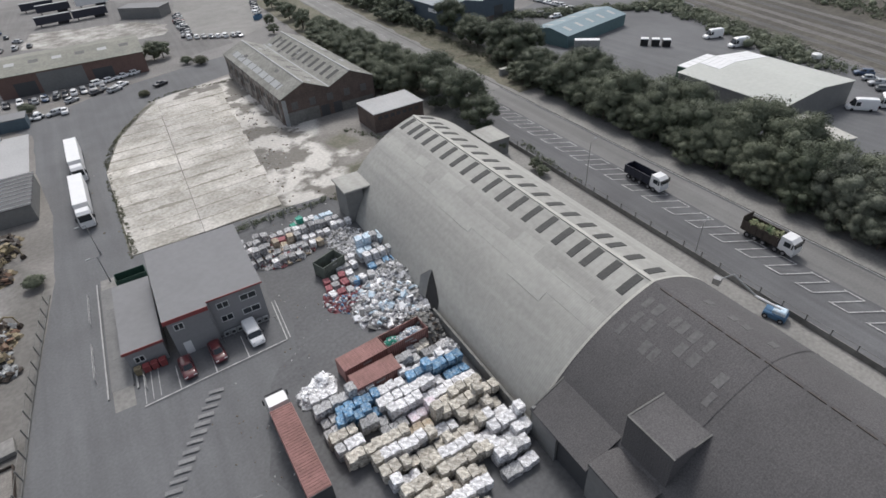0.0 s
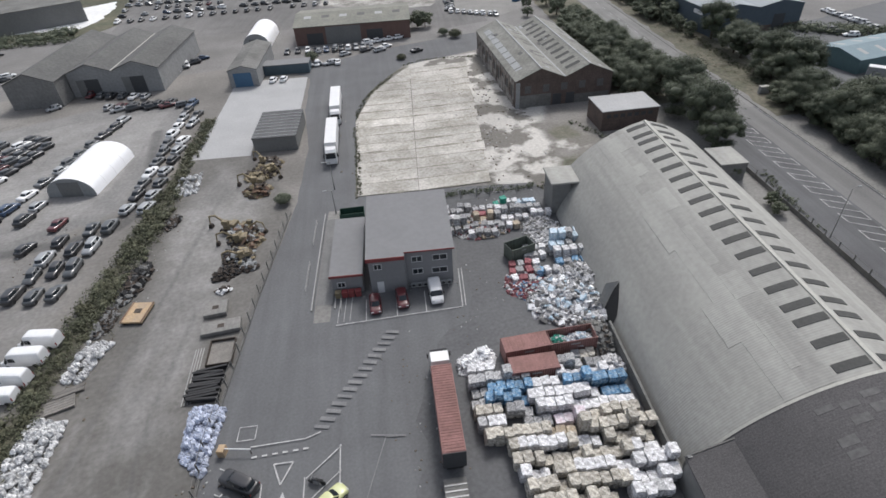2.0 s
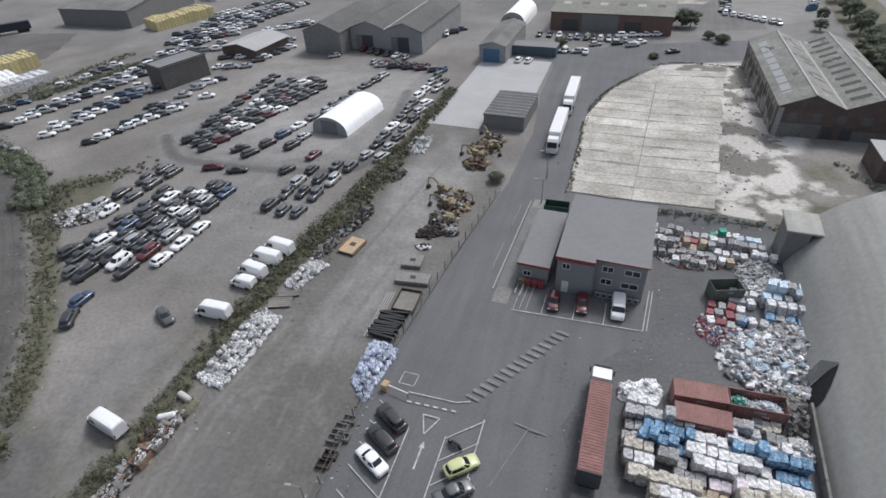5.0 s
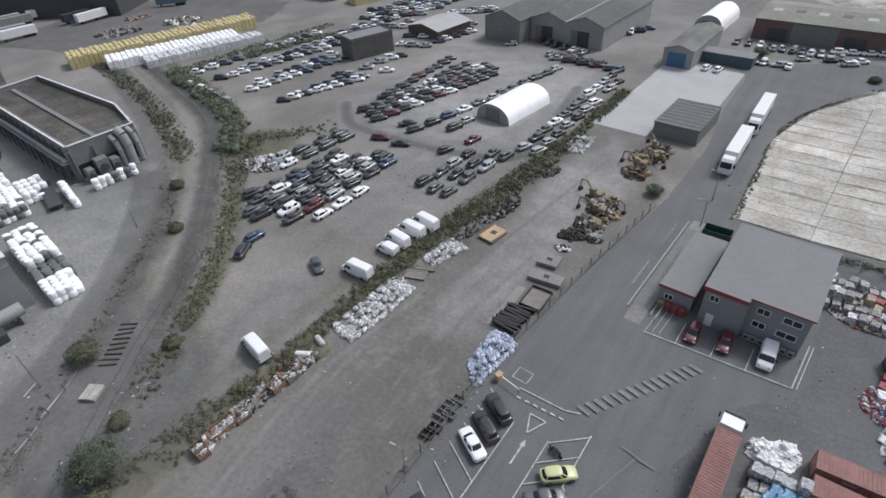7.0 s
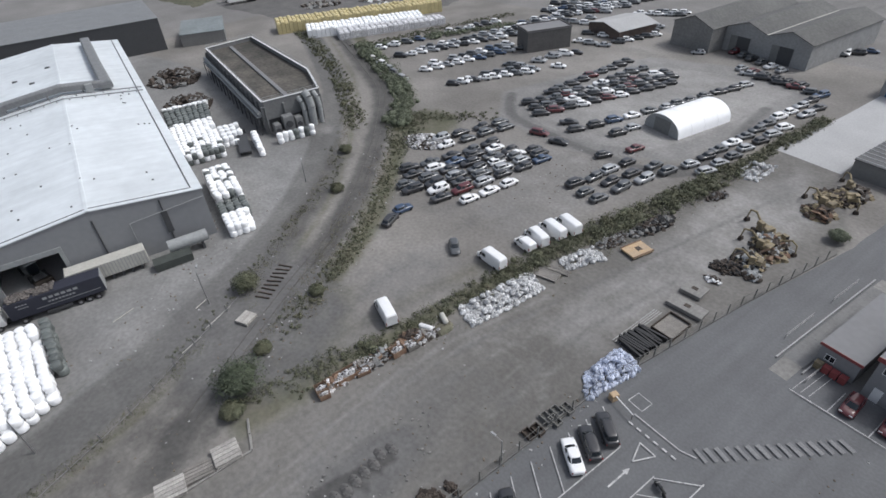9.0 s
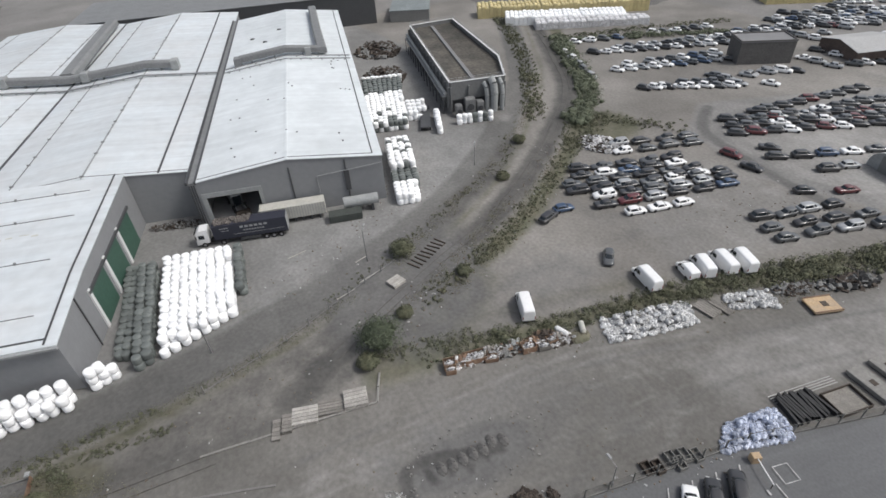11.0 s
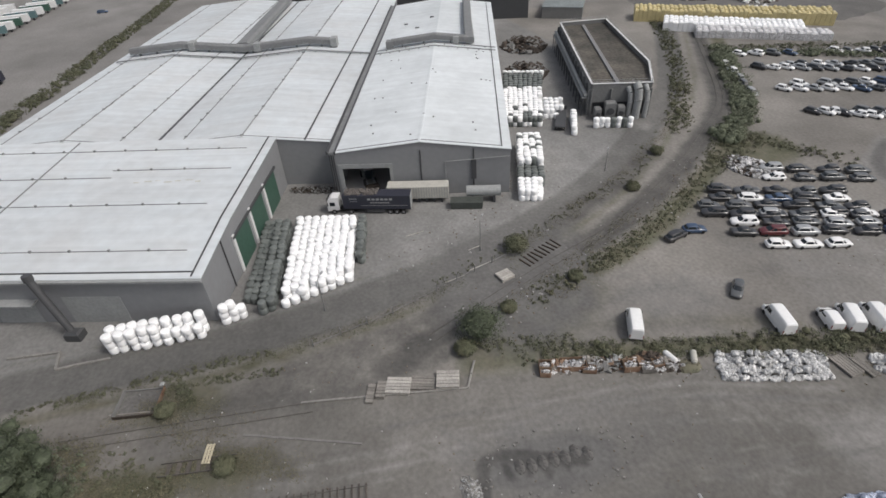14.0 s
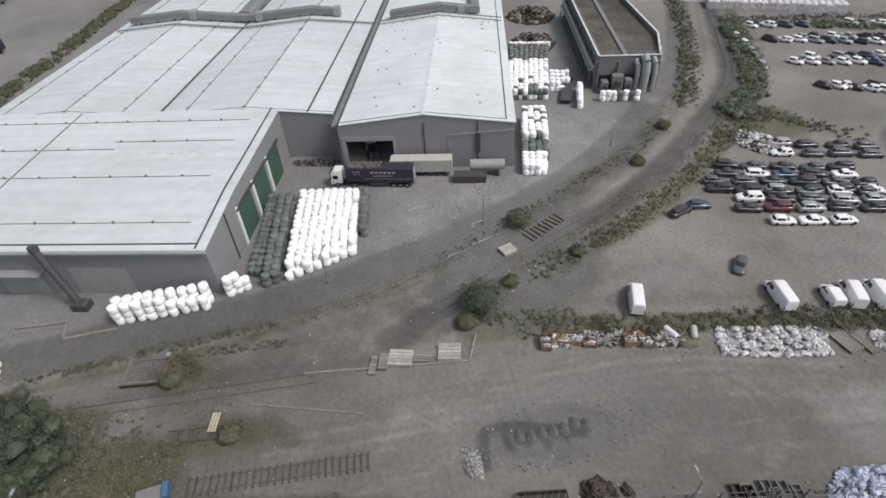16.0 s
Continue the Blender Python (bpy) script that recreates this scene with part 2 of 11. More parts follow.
def site_ground():
    """Bare ground of the yards: gravel, over which other soils lie by the shares that the sheet carries."""
    m = mat("site_ground", (0.218, 0.206, 0.191), 0.95, 0, 0.18, 0.06, 1.6, 0.5, tint=(0.152, 0.143, 0.131), huge=0.24)
    N, Lk = m.node_tree.nodes, m.node_tree.links
    hsv = next(n for n in N if n.type == "HUE_SAT")
    tc = next(n for n in N if n.type == "TEX_COORD")
    last = hsv.inputs["Color"].links[0].from_socket
    def noise_at(scale, rough=0.62):
        n = N.new("ShaderNodeTexNoise")
        n.inputs["Scale"].default_value, n.inputs["Detail"].default_value, n.inputs["Roughness"].default_value = scale, 6.0, rough
        Lk.new(tc.outputs["Object"], n.inputs["Vector"])
        return n.outputs["Fac"]
    ragged, mottle, blotch = noise_at(0.3), noise_at(0.22), noise_at(0.11, 0.55)
    for kind, a, b in (("hard", (0.204, 0.202, 0.197), (0.174, 0.172, 0.168)), ("haul", (0.156, 0.149, 0.139), (0.131, 0.125, 0.115)), ("crossing", (0.215, 0.209, 0.202), (0.182, 0.178, 0.173)), ("lane", (0.132, 0.129, 0.124), (0.112, 0.11, 0.106)),
                       ("cinder", (0.07, 0.068, 0.065), (0.096, 0.092, 0.086)), ("verge", (0.128, 0.12, 0.088), (0.09, 0.092, 0.06)), ("oldfloor", (0.165, 0.155, 0.138), (0.5, 0.48, 0.445)), ("dust", (0.26, 0.253, 0.244), (0.215, 0.209, 0.201)), ("damp", (0.1, 0.098, 0.096), (0.125, 0.122, 0.119)), ("burnt", (0.052, 0.051, 0.05), (0.075, 0.073, 0.07))):
        at = N.new("ShaderNodeAttribute")
        at.attribute_name = kind
        ad = N.new("ShaderNodeMath")
        ad.operation = "MULTIPLY_ADD"
        ad.inputs[1].default_value = 1.4
        Lk.new(at.outputs["Fac"], ad.inputs[0])
        Lk.new(ragged, ad.inputs[2])
        mr = N.new("ShaderNodeMapRange")
        mr.interpolation_type = "SMOOTHSTEP"
        mr.inputs["From Min"].default_value, mr.inputs["From Max"].default_value = 0.75, 1.65
        Lk.new(ad.outputs[0], mr.inputs["Value"])
        ramp = N.new("ShaderNodeValToRGB")
        ramp.color_ramp.elements[0].position, ramp.color_ramp.elements[1].position = (0.46, 0.53) if kind == "oldfloor" else (0.4, 0.6)
        ramp.color_ramp.elements[0].color, ramp.color_ramp.elements[1].color = (*a, 1), (*b, 1)
        Lk.new(blotch if kind == "oldfloor" else mottle, ramp.inputs["Fac"])
        mx = N.new("ShaderNodeMixRGB")
        Lk.new(mr.outputs["Result"], mx.inputs["Fac"])
        Lk.new(last, mx.inputs["Color1"])
        Lk.new(ramp.outputs["Color"], mx.inputs["Color2"])
        last = mx.outputs["Color"]
    Lk.new(last, hsv.inputs["Color"])
    return m


M_SITE = site_ground()

# ---- building helpers ----
SITE = -12.5        # the yards' common grid, degrees about z
SN = Vector((math.sin(radians(12.5)), math.cos(radians(12.5)), 0))   # up the site
SE = Vector((SN.y, -SN.x, 0))                                        # across it


class Shape:
    """Vertices and faces for one mesh."""
    def __init__(self):
        self.v, self.f, self.outward = [], [], []

    def add(self, verts, faces):
        n = len(self.v)
        self.v += [tuple(p) for p in verts]
        self.f += [tuple(i + n for i in q) for q in faces]
        return self

    def box(self, x0, y0, z0, x1, y1, z1, m=None, top=1.0):
        cx, cy = (x0 + x1) / 2, (y0 + y1) / 2
        ps = [(x0, y0, z0), (x1, y0, z0), (x1, y1, z0), (x0, y1, z0)]
        ps += [(cx + (x - cx) * top, cy + (y - cy) * top, z1) for x, y, z in ps]
        if m:
            ps = [m @ Vector(p) for p in ps]
        return self.add(ps, [(3, 2, 1, 0), (4, 5, 6, 7), (0, 1, 5, 4), (1, 2, 6, 5), (2, 3, 7, 6), (3, 0, 4, 7)])

    def chunk(self, x0, y0, z0, x1, y1, z1, b, m=None):
        """A box with its upper edges taken off by b."""
        ps = [(x0, y0, z0), (x1, y0, z0), (x1, y1, z0), (x0, y1, z0), (x0, y0, z1 - b), (x1, y0, z1 - b), (x1, y1, z1 - b), (x0, y1, z1 - b),
              (x0 + b, y0 + b, z1), (x1 - b, y0 + b, z1), (x1 - b, y1 - b, z1), (x0 + b, y1 - b, z1)]
        if m:
            ps = [m @ Vector(p) for p in ps]
        fs = [(3, 2, 1, 0), (8, 9, 10, 11)]
        for i in range(4):
            j = (i + 1) % 4
            fs += [(i, j, j + 4, i + 4), (i + 4, j + 4, j + 8, i + 8)]
        return self.add(ps, fs)

    def prism(self, poly, z0, z1):
        n = len(poly)
        vs = [(x, y, z0) for x, y in poly] + [(x, y, z1) for x, y in poly]
        fs = [tuple(range(n - 1, -1, -1)), tuple(range(n, 2 * n))]
        fs += [(i, (i + 1) % n, n + (i + 1) % n, n + i) for i in range(n)]
        return self.add(vs, fs)

    def side(self, poly, x0, x1, m=None):
        """A profile in (y, z), drawn along x."""
        n = len(poly)
        vs = [(x0, y, z) for y, z in poly] + [(x1, y, z) for y, z in poly]
        if m:
            vs = [m @ Vector(p) for p in vs]
        fs = [tuple(range(n)), tuple(range(2 * n - 1, n - 1, -1))]
        fs += [(i, n + i, n + (i + 1) % n, (i + 1) % n) for i in range(n)]
        return self.add(vs, fs)

    def tube(self, a, b, r, n=8, r2=None, caps=True):
        a, b = Vector(a), Vector(b)
        d = (b - a).normalized()
        u = d.orthogonal().normalized()
        w = d.cross(u)
        r2 = r if r2 is None else r2
        vs = []
        for p, q in ((a, r), (b, r2)):
            vs += [p + (u * math.cos(2 * math.pi * i / n) + w * math.sin(2 * math.pi * i / n)) * q for i in range(n)]
        fs = [(i, (i + 1) % n, n + (i + 1) % n, n + i) for i in range(n)]
        if caps:
            fs += [tuple(range(n - 1, -1, -1)), tuple(range(n, 2 * n))]
        return self.add(vs, fs)

    def mesh(self, name):
        me = bpy.data.meshes.new(name)
        me.from_pydata(self.v, [], self.f)
        me.update()
        return me


def part(name, shape, material, parent=None, label="", smooth=False):
    me = shape.mesh(name) if isinstance(shape, Shape) else shape
    if not me.materials:
        me.materials.append(material)
    leafy = isinstance(shape, Shape) and shape.f and len(shape.outward) == len(shape.f)
    if smooth or leafy:
        me.polygons.foreach_set("use_smooth", [True] * len(me.polygons))
    if leafy:           # sprays shade with the billow that they sit on
        me.normals_split_custom_set([d for q, d in zip(shape.f, shape.outward) for _ in q])
    ob = new(name, me)
    if parent:
        ob.parent = parent
    if label:
        tagged(ob, label)
    return ob


def root(name, m, label, category, group="", kind=""):
    ob = new(name)
    ob.empty_display_size = 0.5
    ob.matrix_basis = m
    return tagged(ob, label, category, group, kind)


def site(x, y, z=0, turn=0):
    """A pose on the ground, turned with the yards' grid."""
    return pose(x, y, z, 0, 0, SITE + turn)


def wander(poly, amount, step=2.5, closed=True):
    """A polygon with its edges cut short and made uneven."""
    out = []
    n = len(poly)
    for i in range(n if closed else n - 1):
        a, b = Vector((*poly[i], 0)), Vector((*poly[(i + 1) % n], 0))
        k = max(1, int((b - a).length / step))
        side = (b - a).normalized().cross(Vector((0, 0, 1)))
        for j in range(k):
            p = a.lerp(b, j / k)
            q = p + side * (noise.noise(p * 0.21) * amount + noise.noise(p * 0.9) * amount * 0.4)
            out.append((q.x, q.y))
    if not closed:
        out.append(tuple(poly[-1]))
    return out


SHEETS = [0]


def sheet(name, poly, z, material, label, rough_edge=0.0, category="ground"):
    """A flat patch of ground."""
    SHEETS[0] += 1
    z = -0.016 + 0.0012 * SHEETS[0]
    p = wander(poly, rough_edge) if rough_edge else poly
    bm = bmesh.new()
    bm.faces.new([bm.verts.new((x, y, z)) for x, y in p])
    bmesh.ops.triangulate(bm, faces=bm.faces[:])
    if bm.faces and sum(f.normal.z for f in bm.faces) < 0:
        bmesh.ops.reverse_faces(bm, faces=bm.faces[:])
    me = bpy.data.meshes.new(name)
    bm.to_mesh(me)
    bm.free()
    me.materials.append(material)
    return tagged(new(name, me), label, category, "", "structure")


def smooth_line(points, step=2.0):
    """A Catmull-Rom line through points."""
    pts = [Vector((*p, 0)) for p in points]
    pts = [2 * pts[0] - pts[1]] + pts + [2 * pts[-1] - pts[-2]]
    out = []
    for i in range(1, len(pts) - 2):
        a, b, c, d = pts[i - 1:i + 3]
        k = max(2, int((c - b).length / step))
        for j in range(k):
            t = j / k
            out.append(0.5 * (2 * b + (c - a) * t + (2 * a - 5 * b + 4 * c - d) * t * t + (3 * b - a - 3 * c + d) * t ** 3))
    out.append(pts[-2])
    return out


def ribbon(line, w0, w1, rough=0.0):
    """The two sides of a band along a line: offsets to its right from w0 to w1, as a polygon."""
    left, right = [], []
    for i, p in enumerate(line):
        d = (line[min(i + 1, len(line) - 1)] - line[max(i - 1, 0)]).normalized()
        s = Vector((d.y, -d.x, 0))
        j0 = rough * noise.noise(p * 0.15)
        j1 = rough * noise.noise(p * 0.15 + Vector((50, 0, 0)))
        a, b = p + s * (w0 + j0), p + s * (w1 + j1)
        left.append((a.x, a.y))
        right.append((b.x, b.y))
    return left + right[::-1]


# ---- ground ----
gs = Shape()
gs.add([(-1500, -1500, -0.04), (1500, -1500, -0.04), (1500, 1500, -0.04), (-1500, 1500, -0.04)], [(0, 1, 2, 3)])
tagged(part("ground", gs, M_GROUND), "grey-brown compacted gravel and dirt", "ground", "", "structure")

WEST_LANE = smooth_line([(-54, -75), (-57, -50), (-60.3, -16), (-70, 14), (-83, 39), (-98, 57), (-114, 71), (-130, 85), (-160, 101), (-215, 128)])
RAIL_LINE = smooth_line([(-49, -2), (-57, 12), (-65, 27), (-73, 43), (-88, 63), (-104, 80), (-118, 92), (-140, 103), (-170, 117), (-215, 140)])
ROAD_AXIS = [Vector((84.0 + 0.2257 * t, t, 0)) for t in range(-150, 420, 6)]

sheet("yard_asphalt", [(-33, -46), (-31.1, -35.6), (-23.8, 5.8), (-17.8, 43.6), (-10.7, 69.2), (-2.5, 94.6), (2, 117), (4, 140), (8, 164), (4, 172), (30, 182), (62, 186), (92, 186), (80, 166), (66, 168), (36, 163),
      (23, 147), (15, 128), (8.4, 92), (20, 90), (42, 84), (44, 70), (34, 42), (30, 20), (26, -60), (-30, -60)], 0.0, M_ASPHALT, "worn grey asphalt of the yard and lane", 0.25)
sheet("stained_asphalt", [(1, 8), (3.5, 28), (7, 42), (12, 50), (19, 55), (21, 66), (21.5, 84), (42, 82.5), (43, 70), (34, 42), (29.5, 18), (26, 4)], 0, mat("oily_asphalt", (0.095, 0.096, 0.1), 0.85, 0, 0.2, 0.1, 2.0, 0.2, tint=(0.125, 0.126, 0.13), huge=0.15), "dark oily asphalt round the bales", 1.6)
sheet("concrete_apron", [(-23.5, 122), (-10.5, 119), (-8, 136), (1.5, 134), (7.5, 166), (-13, 171), (-17, 150)], 0.004, M_APRON, "clean pale concrete apron before the blue workshop", 0.1)
sheet("main_road", ribbon(ROAD_AXIS, -17.3, 0.0), 0.0, M_ROAD, "dark asphalt main road")
sheet("footway_west", ribbon(ROAD_AXIS, -27.0, -17.45), 0.0, M_FOOTWAY, "dusty verge and footway of the road")
sheet("footway_east", ribbon(ROAD_AXIS, 0.15, 4.2), 0.0, M_FOOTWAY, "pale footway along the trees")
for off in (-17.38, 0.08):
    k = Shape()
    for a, b in zip(ROAD_AXIS[15:60], ROAD_AXIS[16:61]):
        d = (b - a).normalized()
        s = Vector((d.y, -d.x, 0))
        p, q = a + s * off, b + s * off
        k.add([p - s * .07, q - s * .07, q + s * .07, p + s * .07] + [v + Vector((0, 0, .12)) for v in (p - s * .07, q - s * .07, q + s * .07, p + s * .07)],
              [(4, 7, 6, 5), (0, 4, 5, 1), (2, 6, 7, 3)])
    tagged(part("kerb", k, M_FOOTWAY), "pale concrete kerb of the road", "kerb", "", "structure")
sheet("east_ground", [(100, -60), (112, 10), (122, 60), (140, 140), (260, 160), (330, 20), (260, -80)], -0.006, M_ASPHALT, "grey trading estate yard", 0.5)


sheet("worn_lane", ribbon(ROAD_AXIS, -6.6, -.7), 0, mat("pale_asphalt", (0.175, 0.173, 0.169), 0.9, 0, 0.12, 0.15, 3.0, 0.2, streak=(-12.7, 0.12)), "paler worn traffic lane of the road")

sheet("pale_carriageway", ribbon(ROAD_AXIS[41:], -9.4, 1.4), 0, mat("pale_concrete_road", (0.215, 0.212, 0.203), 0.9, 0, 0.14, 0.12, 2.5, 0.2, tint=(0.17, 0.168, 0.162), huge=0.1, streak=(-12.7, 0.14)), "pale concrete carriageway of the road")
sheet("road_verge", ribbon(ROAD_AXIS[40:78], 1.6, 16.0), 0, M_VERGE, "rough olive grass verge of the road", 1.0)
sheet("road_verge", ribbon(ROAD_AXIS[42:78], -27.0, -9.5), 0, M_VERGE, "rough olive grass verge of the road", .8)
# the site's ground: one fine sheet that carries the share of each soil
GSTEP = 0.75
GX, GY = np.arange(-222, 74, GSTEP), np.arange(-66, 186, GSTEP)
PX, PY = np.meshgrid(GX, GY)
SOILS = {k: np.zeros(PX.shape) for k in ("hard", "haul", "crossing", "lane", "cinder", "verge", "oldfloor", "dust", "damp", "burnt")}


def window(x0, x1, y0, y1):
    return (slice(max(0, int((y0 - GY[0]) / GSTEP)), max(0, int((y1 - GY[0]) / GSTEP) + 2)), slice(max(0, int((x0 - GX[0]) / GSTEP)), max(0, int((x1 - GX[0]) / GSTEP) + 2)))


def seg_dist(w, a, b):
    dx, dy = b[0] - a[0], b[1] - a[1]
    t = np.clip(((PX[w] - a[0]) * dx + (PY[w] - a[1]) * dy) / max(1e-6, dx * dx + dy * dy), 0, 1)
    return np.hypot(PX[w] - a[0] - t * dx, PY[w] - a[1] - t * dy)


def soil_line(kind, line, off, half, fade, amount=1.0):
    """Soil along a line: off metres to its right, half as wide as given, thinning out over fade."""
    pts = []
    for i, p in enumerate(line):
        d = (line[min(i + 1, len(line) - 1)] - line[max(i - 1, 0)]).normalized()
        pts.append((p.x + d.y * off, p.y - d.x * off))
    for a, b in zip(pts, pts[1:]):
        r = half + fade
        w = window(min(a[0], b[0]) - r, max(a[0], b[0]) + r, min(a[1], b[1]) - r, max(a[1], b[1]) + r)
        if SOILS[kind][w].size:
            SOILS[kind][w] = np.maximum(SOILS[kind][w], amount * np.clip((half + fade / 2 - seg_dist(w, a, b)) / fade, 0, 1))


def soil(kind, poly, fade, amount=1.0):
    """Soil over a polygon, thinning out across its edge."""
    inside = np.zeros(PX.shape, bool)
    near = np.full(PX.shape, fade)
    for a, b in zip(poly, poly[1:] + poly[:1]):
        if a[1] != b[1]:
            inside ^= ((a[1] > PY) != (b[1] > PY)) & (PX < (b[0] - a[0]) * (PY - a[1]) / (b[1] - a[1]) + a[0])
        w = window(min(a[0], b[0]) - fade, max(a[0], b[0]) + fade, min(a[1], b[1]) - fade, max(a[1], b[1]) + fade)
        if near[w].size:
            near[w] = np.minimum(near[w], seg_dist(w, a, b))
    SOILS[kind][:] = np.maximum(SOILS[kind], amount * np.clip(.5 + np.where(inside, near, -near) / fade, 0, 1))


def oval(x, y, rx, ry, n=16):
    return [(x + rx * math.cos(i * 2 * math.pi / n), y + ry * math.sin(i * 2 * math.pi / n)) for i in range(n)]


soil("hard", [(-54, -75), (-57, -50), (-60.3, -16), (-70, 14), (-83, 39), (-98, 57), (-114, 71), (-120, 78), (-222, 60), (-222, -75)], 3.0)
soil("haul", [(-22, 124), (-12, 120), (-3, 96), (-10, 69), (-17, 43), (-24, 6), (-31, -30), (-50, -34), (-47, -4), (-45, 12), (-43, 22), (-40, 40), (-34.5, 63), (-29, 88), (-25, 108)], 3.0)
soil("crossing", [(-90, 112), (-80, 98), (-57, 93.6), (-36, 104), (-24, 158), (-50, 166), (-72, 160)], 3.0, .9)
soil("dust", [(-81.6, 109.5), (-75, 104), (-68, 101), (-55.4, 99.8), (-44, 105), (-39, 115), (-30.5, 155.6), (-52, 158), (-66, 153.7)], 1.4)
soil_line("lane", WEST_LANE, 0, 3.8, 2.4)
soil("cinder", [(-48, 8), (-45, -2), (-44, -12), (-45.6, -27), (-50, -25), (-53.4, -18), (-56, -10), (-60, 5), (-69, 24), (-66, 32), (-60, 26), (-53, 15)], 4.0, .55)
soil("cinder", [(-45.6, -27), (-46.4, -44), (-48.4, -44), (-48.4, -26)], 2.5, .5)
soil_line("cinder", RAIL_LINE, 0, 2.8, 3.4, .9)
soil_line("cinder", smooth_line([(-47, -50), (-43, -34), (-38, -22), (-36, -8)]), 0, 4, 5, .3)
soil_line("verge", WEST_LANE, 6.0, 1.0, 2.0, .55)
soil_line("cinder", smooth_line([(-95, 60), (-86, 49), (-78, 36), (-70, 25), (-62, 14), (-57, 6)]), 0, 3.4, 4, .75)
soil_line("cinder", smooth_line([(-66, 33), (-60, 24), (-54, 15), (-50, 9)]), 0, 2.6, 4, .7)
soil_line("verge", WEST_LANE[:40], -5.4, .5, 1.6, .5)
soil_line("verge", RAIL_LINE[6:], 5.6, 2.2, 3.4, .9)
soil("verge", oval(-36, -35, 5, 8), 4.0, 1.0)
soil_line("verge", smooth_line([(-33, -42), (-31.5, -34), (-30, -26), (-28, -14), (-26, -4)]), 0, 1.6, 1.6, .9)
soil("verge", oval(-50, -30, 4, 7), 4.0, .7)
soil("verge", oval(-38, -22, 3, 6), 4.0, .7)
soil("verge", oval(-47.5, 16, 3.5, 9), 4.0, .75)
soil("verge", [(-46, 12), (-51, 14), (-58, 22), (-62, 32), (-57, 36), (-50, 30), (-45.5, 22)], 5.0, .55)
soil("damp", oval(-31.2, 14.5, 3.6, 8.6), 3.0, .8)
soil("verge", [(-41, -33), (-36, -34), (-30, -33), (-29, -24), (-36, -27), (-41, -24)], 4.0, .75)
soil_line("verge", smooth_line([(-50.5, -54), (-51.6, -43), (-52.4, -32), (-54, -21), (-55.4, -14)]), 0, .8, 1.6, .8)
soil("verge", oval(-92, 84, 9, 9), 5.0, .8)
soil("damp", [(-47, 20), (-60, 33), (-59, 48), (-50, 52), (-43, 44)], 7.0, .5)
soil_line("verge", smooth_line([(-51, 22), (-48, 40), (-44, 56)]), 0, 1.5, 4.0, .6)
soil_line("damp", smooth_line([(-87, 112), (-80.4, 103.3), (-75, 100), (-66, 98.4), (-51.5, 96.6), (-40, 97.4), (-34, 100), (-32, 110), (-32, 142)]), 0, 1.6, 1.6, .7)
soil_line("verge", smooth_line([(-46, 20), (-43, 40), (-39, 60), (-34, 80), (-29, 98), (-25, 118), (-20, 142)]), 0, 1.6, 3.0, .85)
soil_line("verge", smooth_line([(9.0, 90), (11.2, 106), (14.2, 126), (18, 137), (23, 146), (31, 157), (44, 164), (58, 163)]), 0, .9, 1.6, .8)
soil("verge", oval(52, 88, 9, 4), 4, .7)
soil("verge", oval(58, 100, 5, 7), 4, .6)
soil("oldfloor", [(33, 86), (47, 82), (52, 92), (54, 106), (61, 117), (68, 160), (61, 165), (38, 165), (34, 150)], 4.0)
soil("dust", [(-31, 45), (-22, 45), (-15, 74), (-7, 100), (-16, 121), (-25, 100)], 6.0, .6)
soil("dust", [(-62, 62), (-44, 58), (-37, 84), (-33, 98), (-58, 96), (-72, 90)], 8.0, .55)
soil("damp", [(-76, 10), (-61, 4), (-49, 8), (-45, 20), (-52, 33), (-64, 36), (-80, 34)], 9.0, .72)
soil("damp", oval(-33, 18, 8, 17), 8.0, .5)
soil("oldfloor", oval(58, 96, 7, 3), 3.0, .7)
for x, y, rx, ry, k in ((-60, 60, 9, 6, "damp"), (-53, 44, 7, 12, "dust"), (-55, 90, 12, 3, "dust"), (-96, 146, 10, 5, "damp"), (-41, 152, 8, 5, "dust"), (-58, 36, 5, 9, "damp"), (-49, 72, 3, 9, "dust"), (-76, 162, 10, 5, "damp"), (-111, 66, 6, 4, "dust"), (-74, 6, 6, 9, "dust"), (-84, 24, 8, 5, "damp"), (-72, 14, 5, 9, "damp"), (-66, -30, 4, 9, "dust"),
                         (-31.2, 15, 4.4, 9, "damp"), (-30, 33, 5, 4, "damp"), (-27, -14, 3, 9, "damp"), (-27, 56, 4, 8, "dust"), (-20, 84, 3, 9, "dust"), (-17, 104, 4, 6, "damp"), (-100, 40, 8, 4, "dust"), (-118, 74, 5, 3, "damp"), (-130, 130, 6, 9, "damp")):
    soil(k, oval(x, y, rx, ry), max(4.0, min(rx, ry)), .42 if (x, y) != (-31.2, 15) else .85)
for a, b, k in (((-31.6, 9.6), (-30.4, 9.9), 1.0), ((-31.7, 11.6), (-30.2, 11.9), .9), ((-31.5, 13.4), (-30.4, 13.6), .8), ((-31.4, 15.2), (-30.3, 15.4), .8), ((-31.2, 17.2), (-30.4, 17.6), .7)):
    soil_line("burnt", [Vector((*a, 0)), Vector((*b, 0))], 0, .5, 1.0, k)
soil_line("burnt", smooth_line([(-28.8, 6.4), (-31.1, 6.8), (-32.6, 7.4), (-33.0, 9.5), (-32.1, 13.5), (-30.5, 18.4)]), 0, .8, 1.0, 1.0)
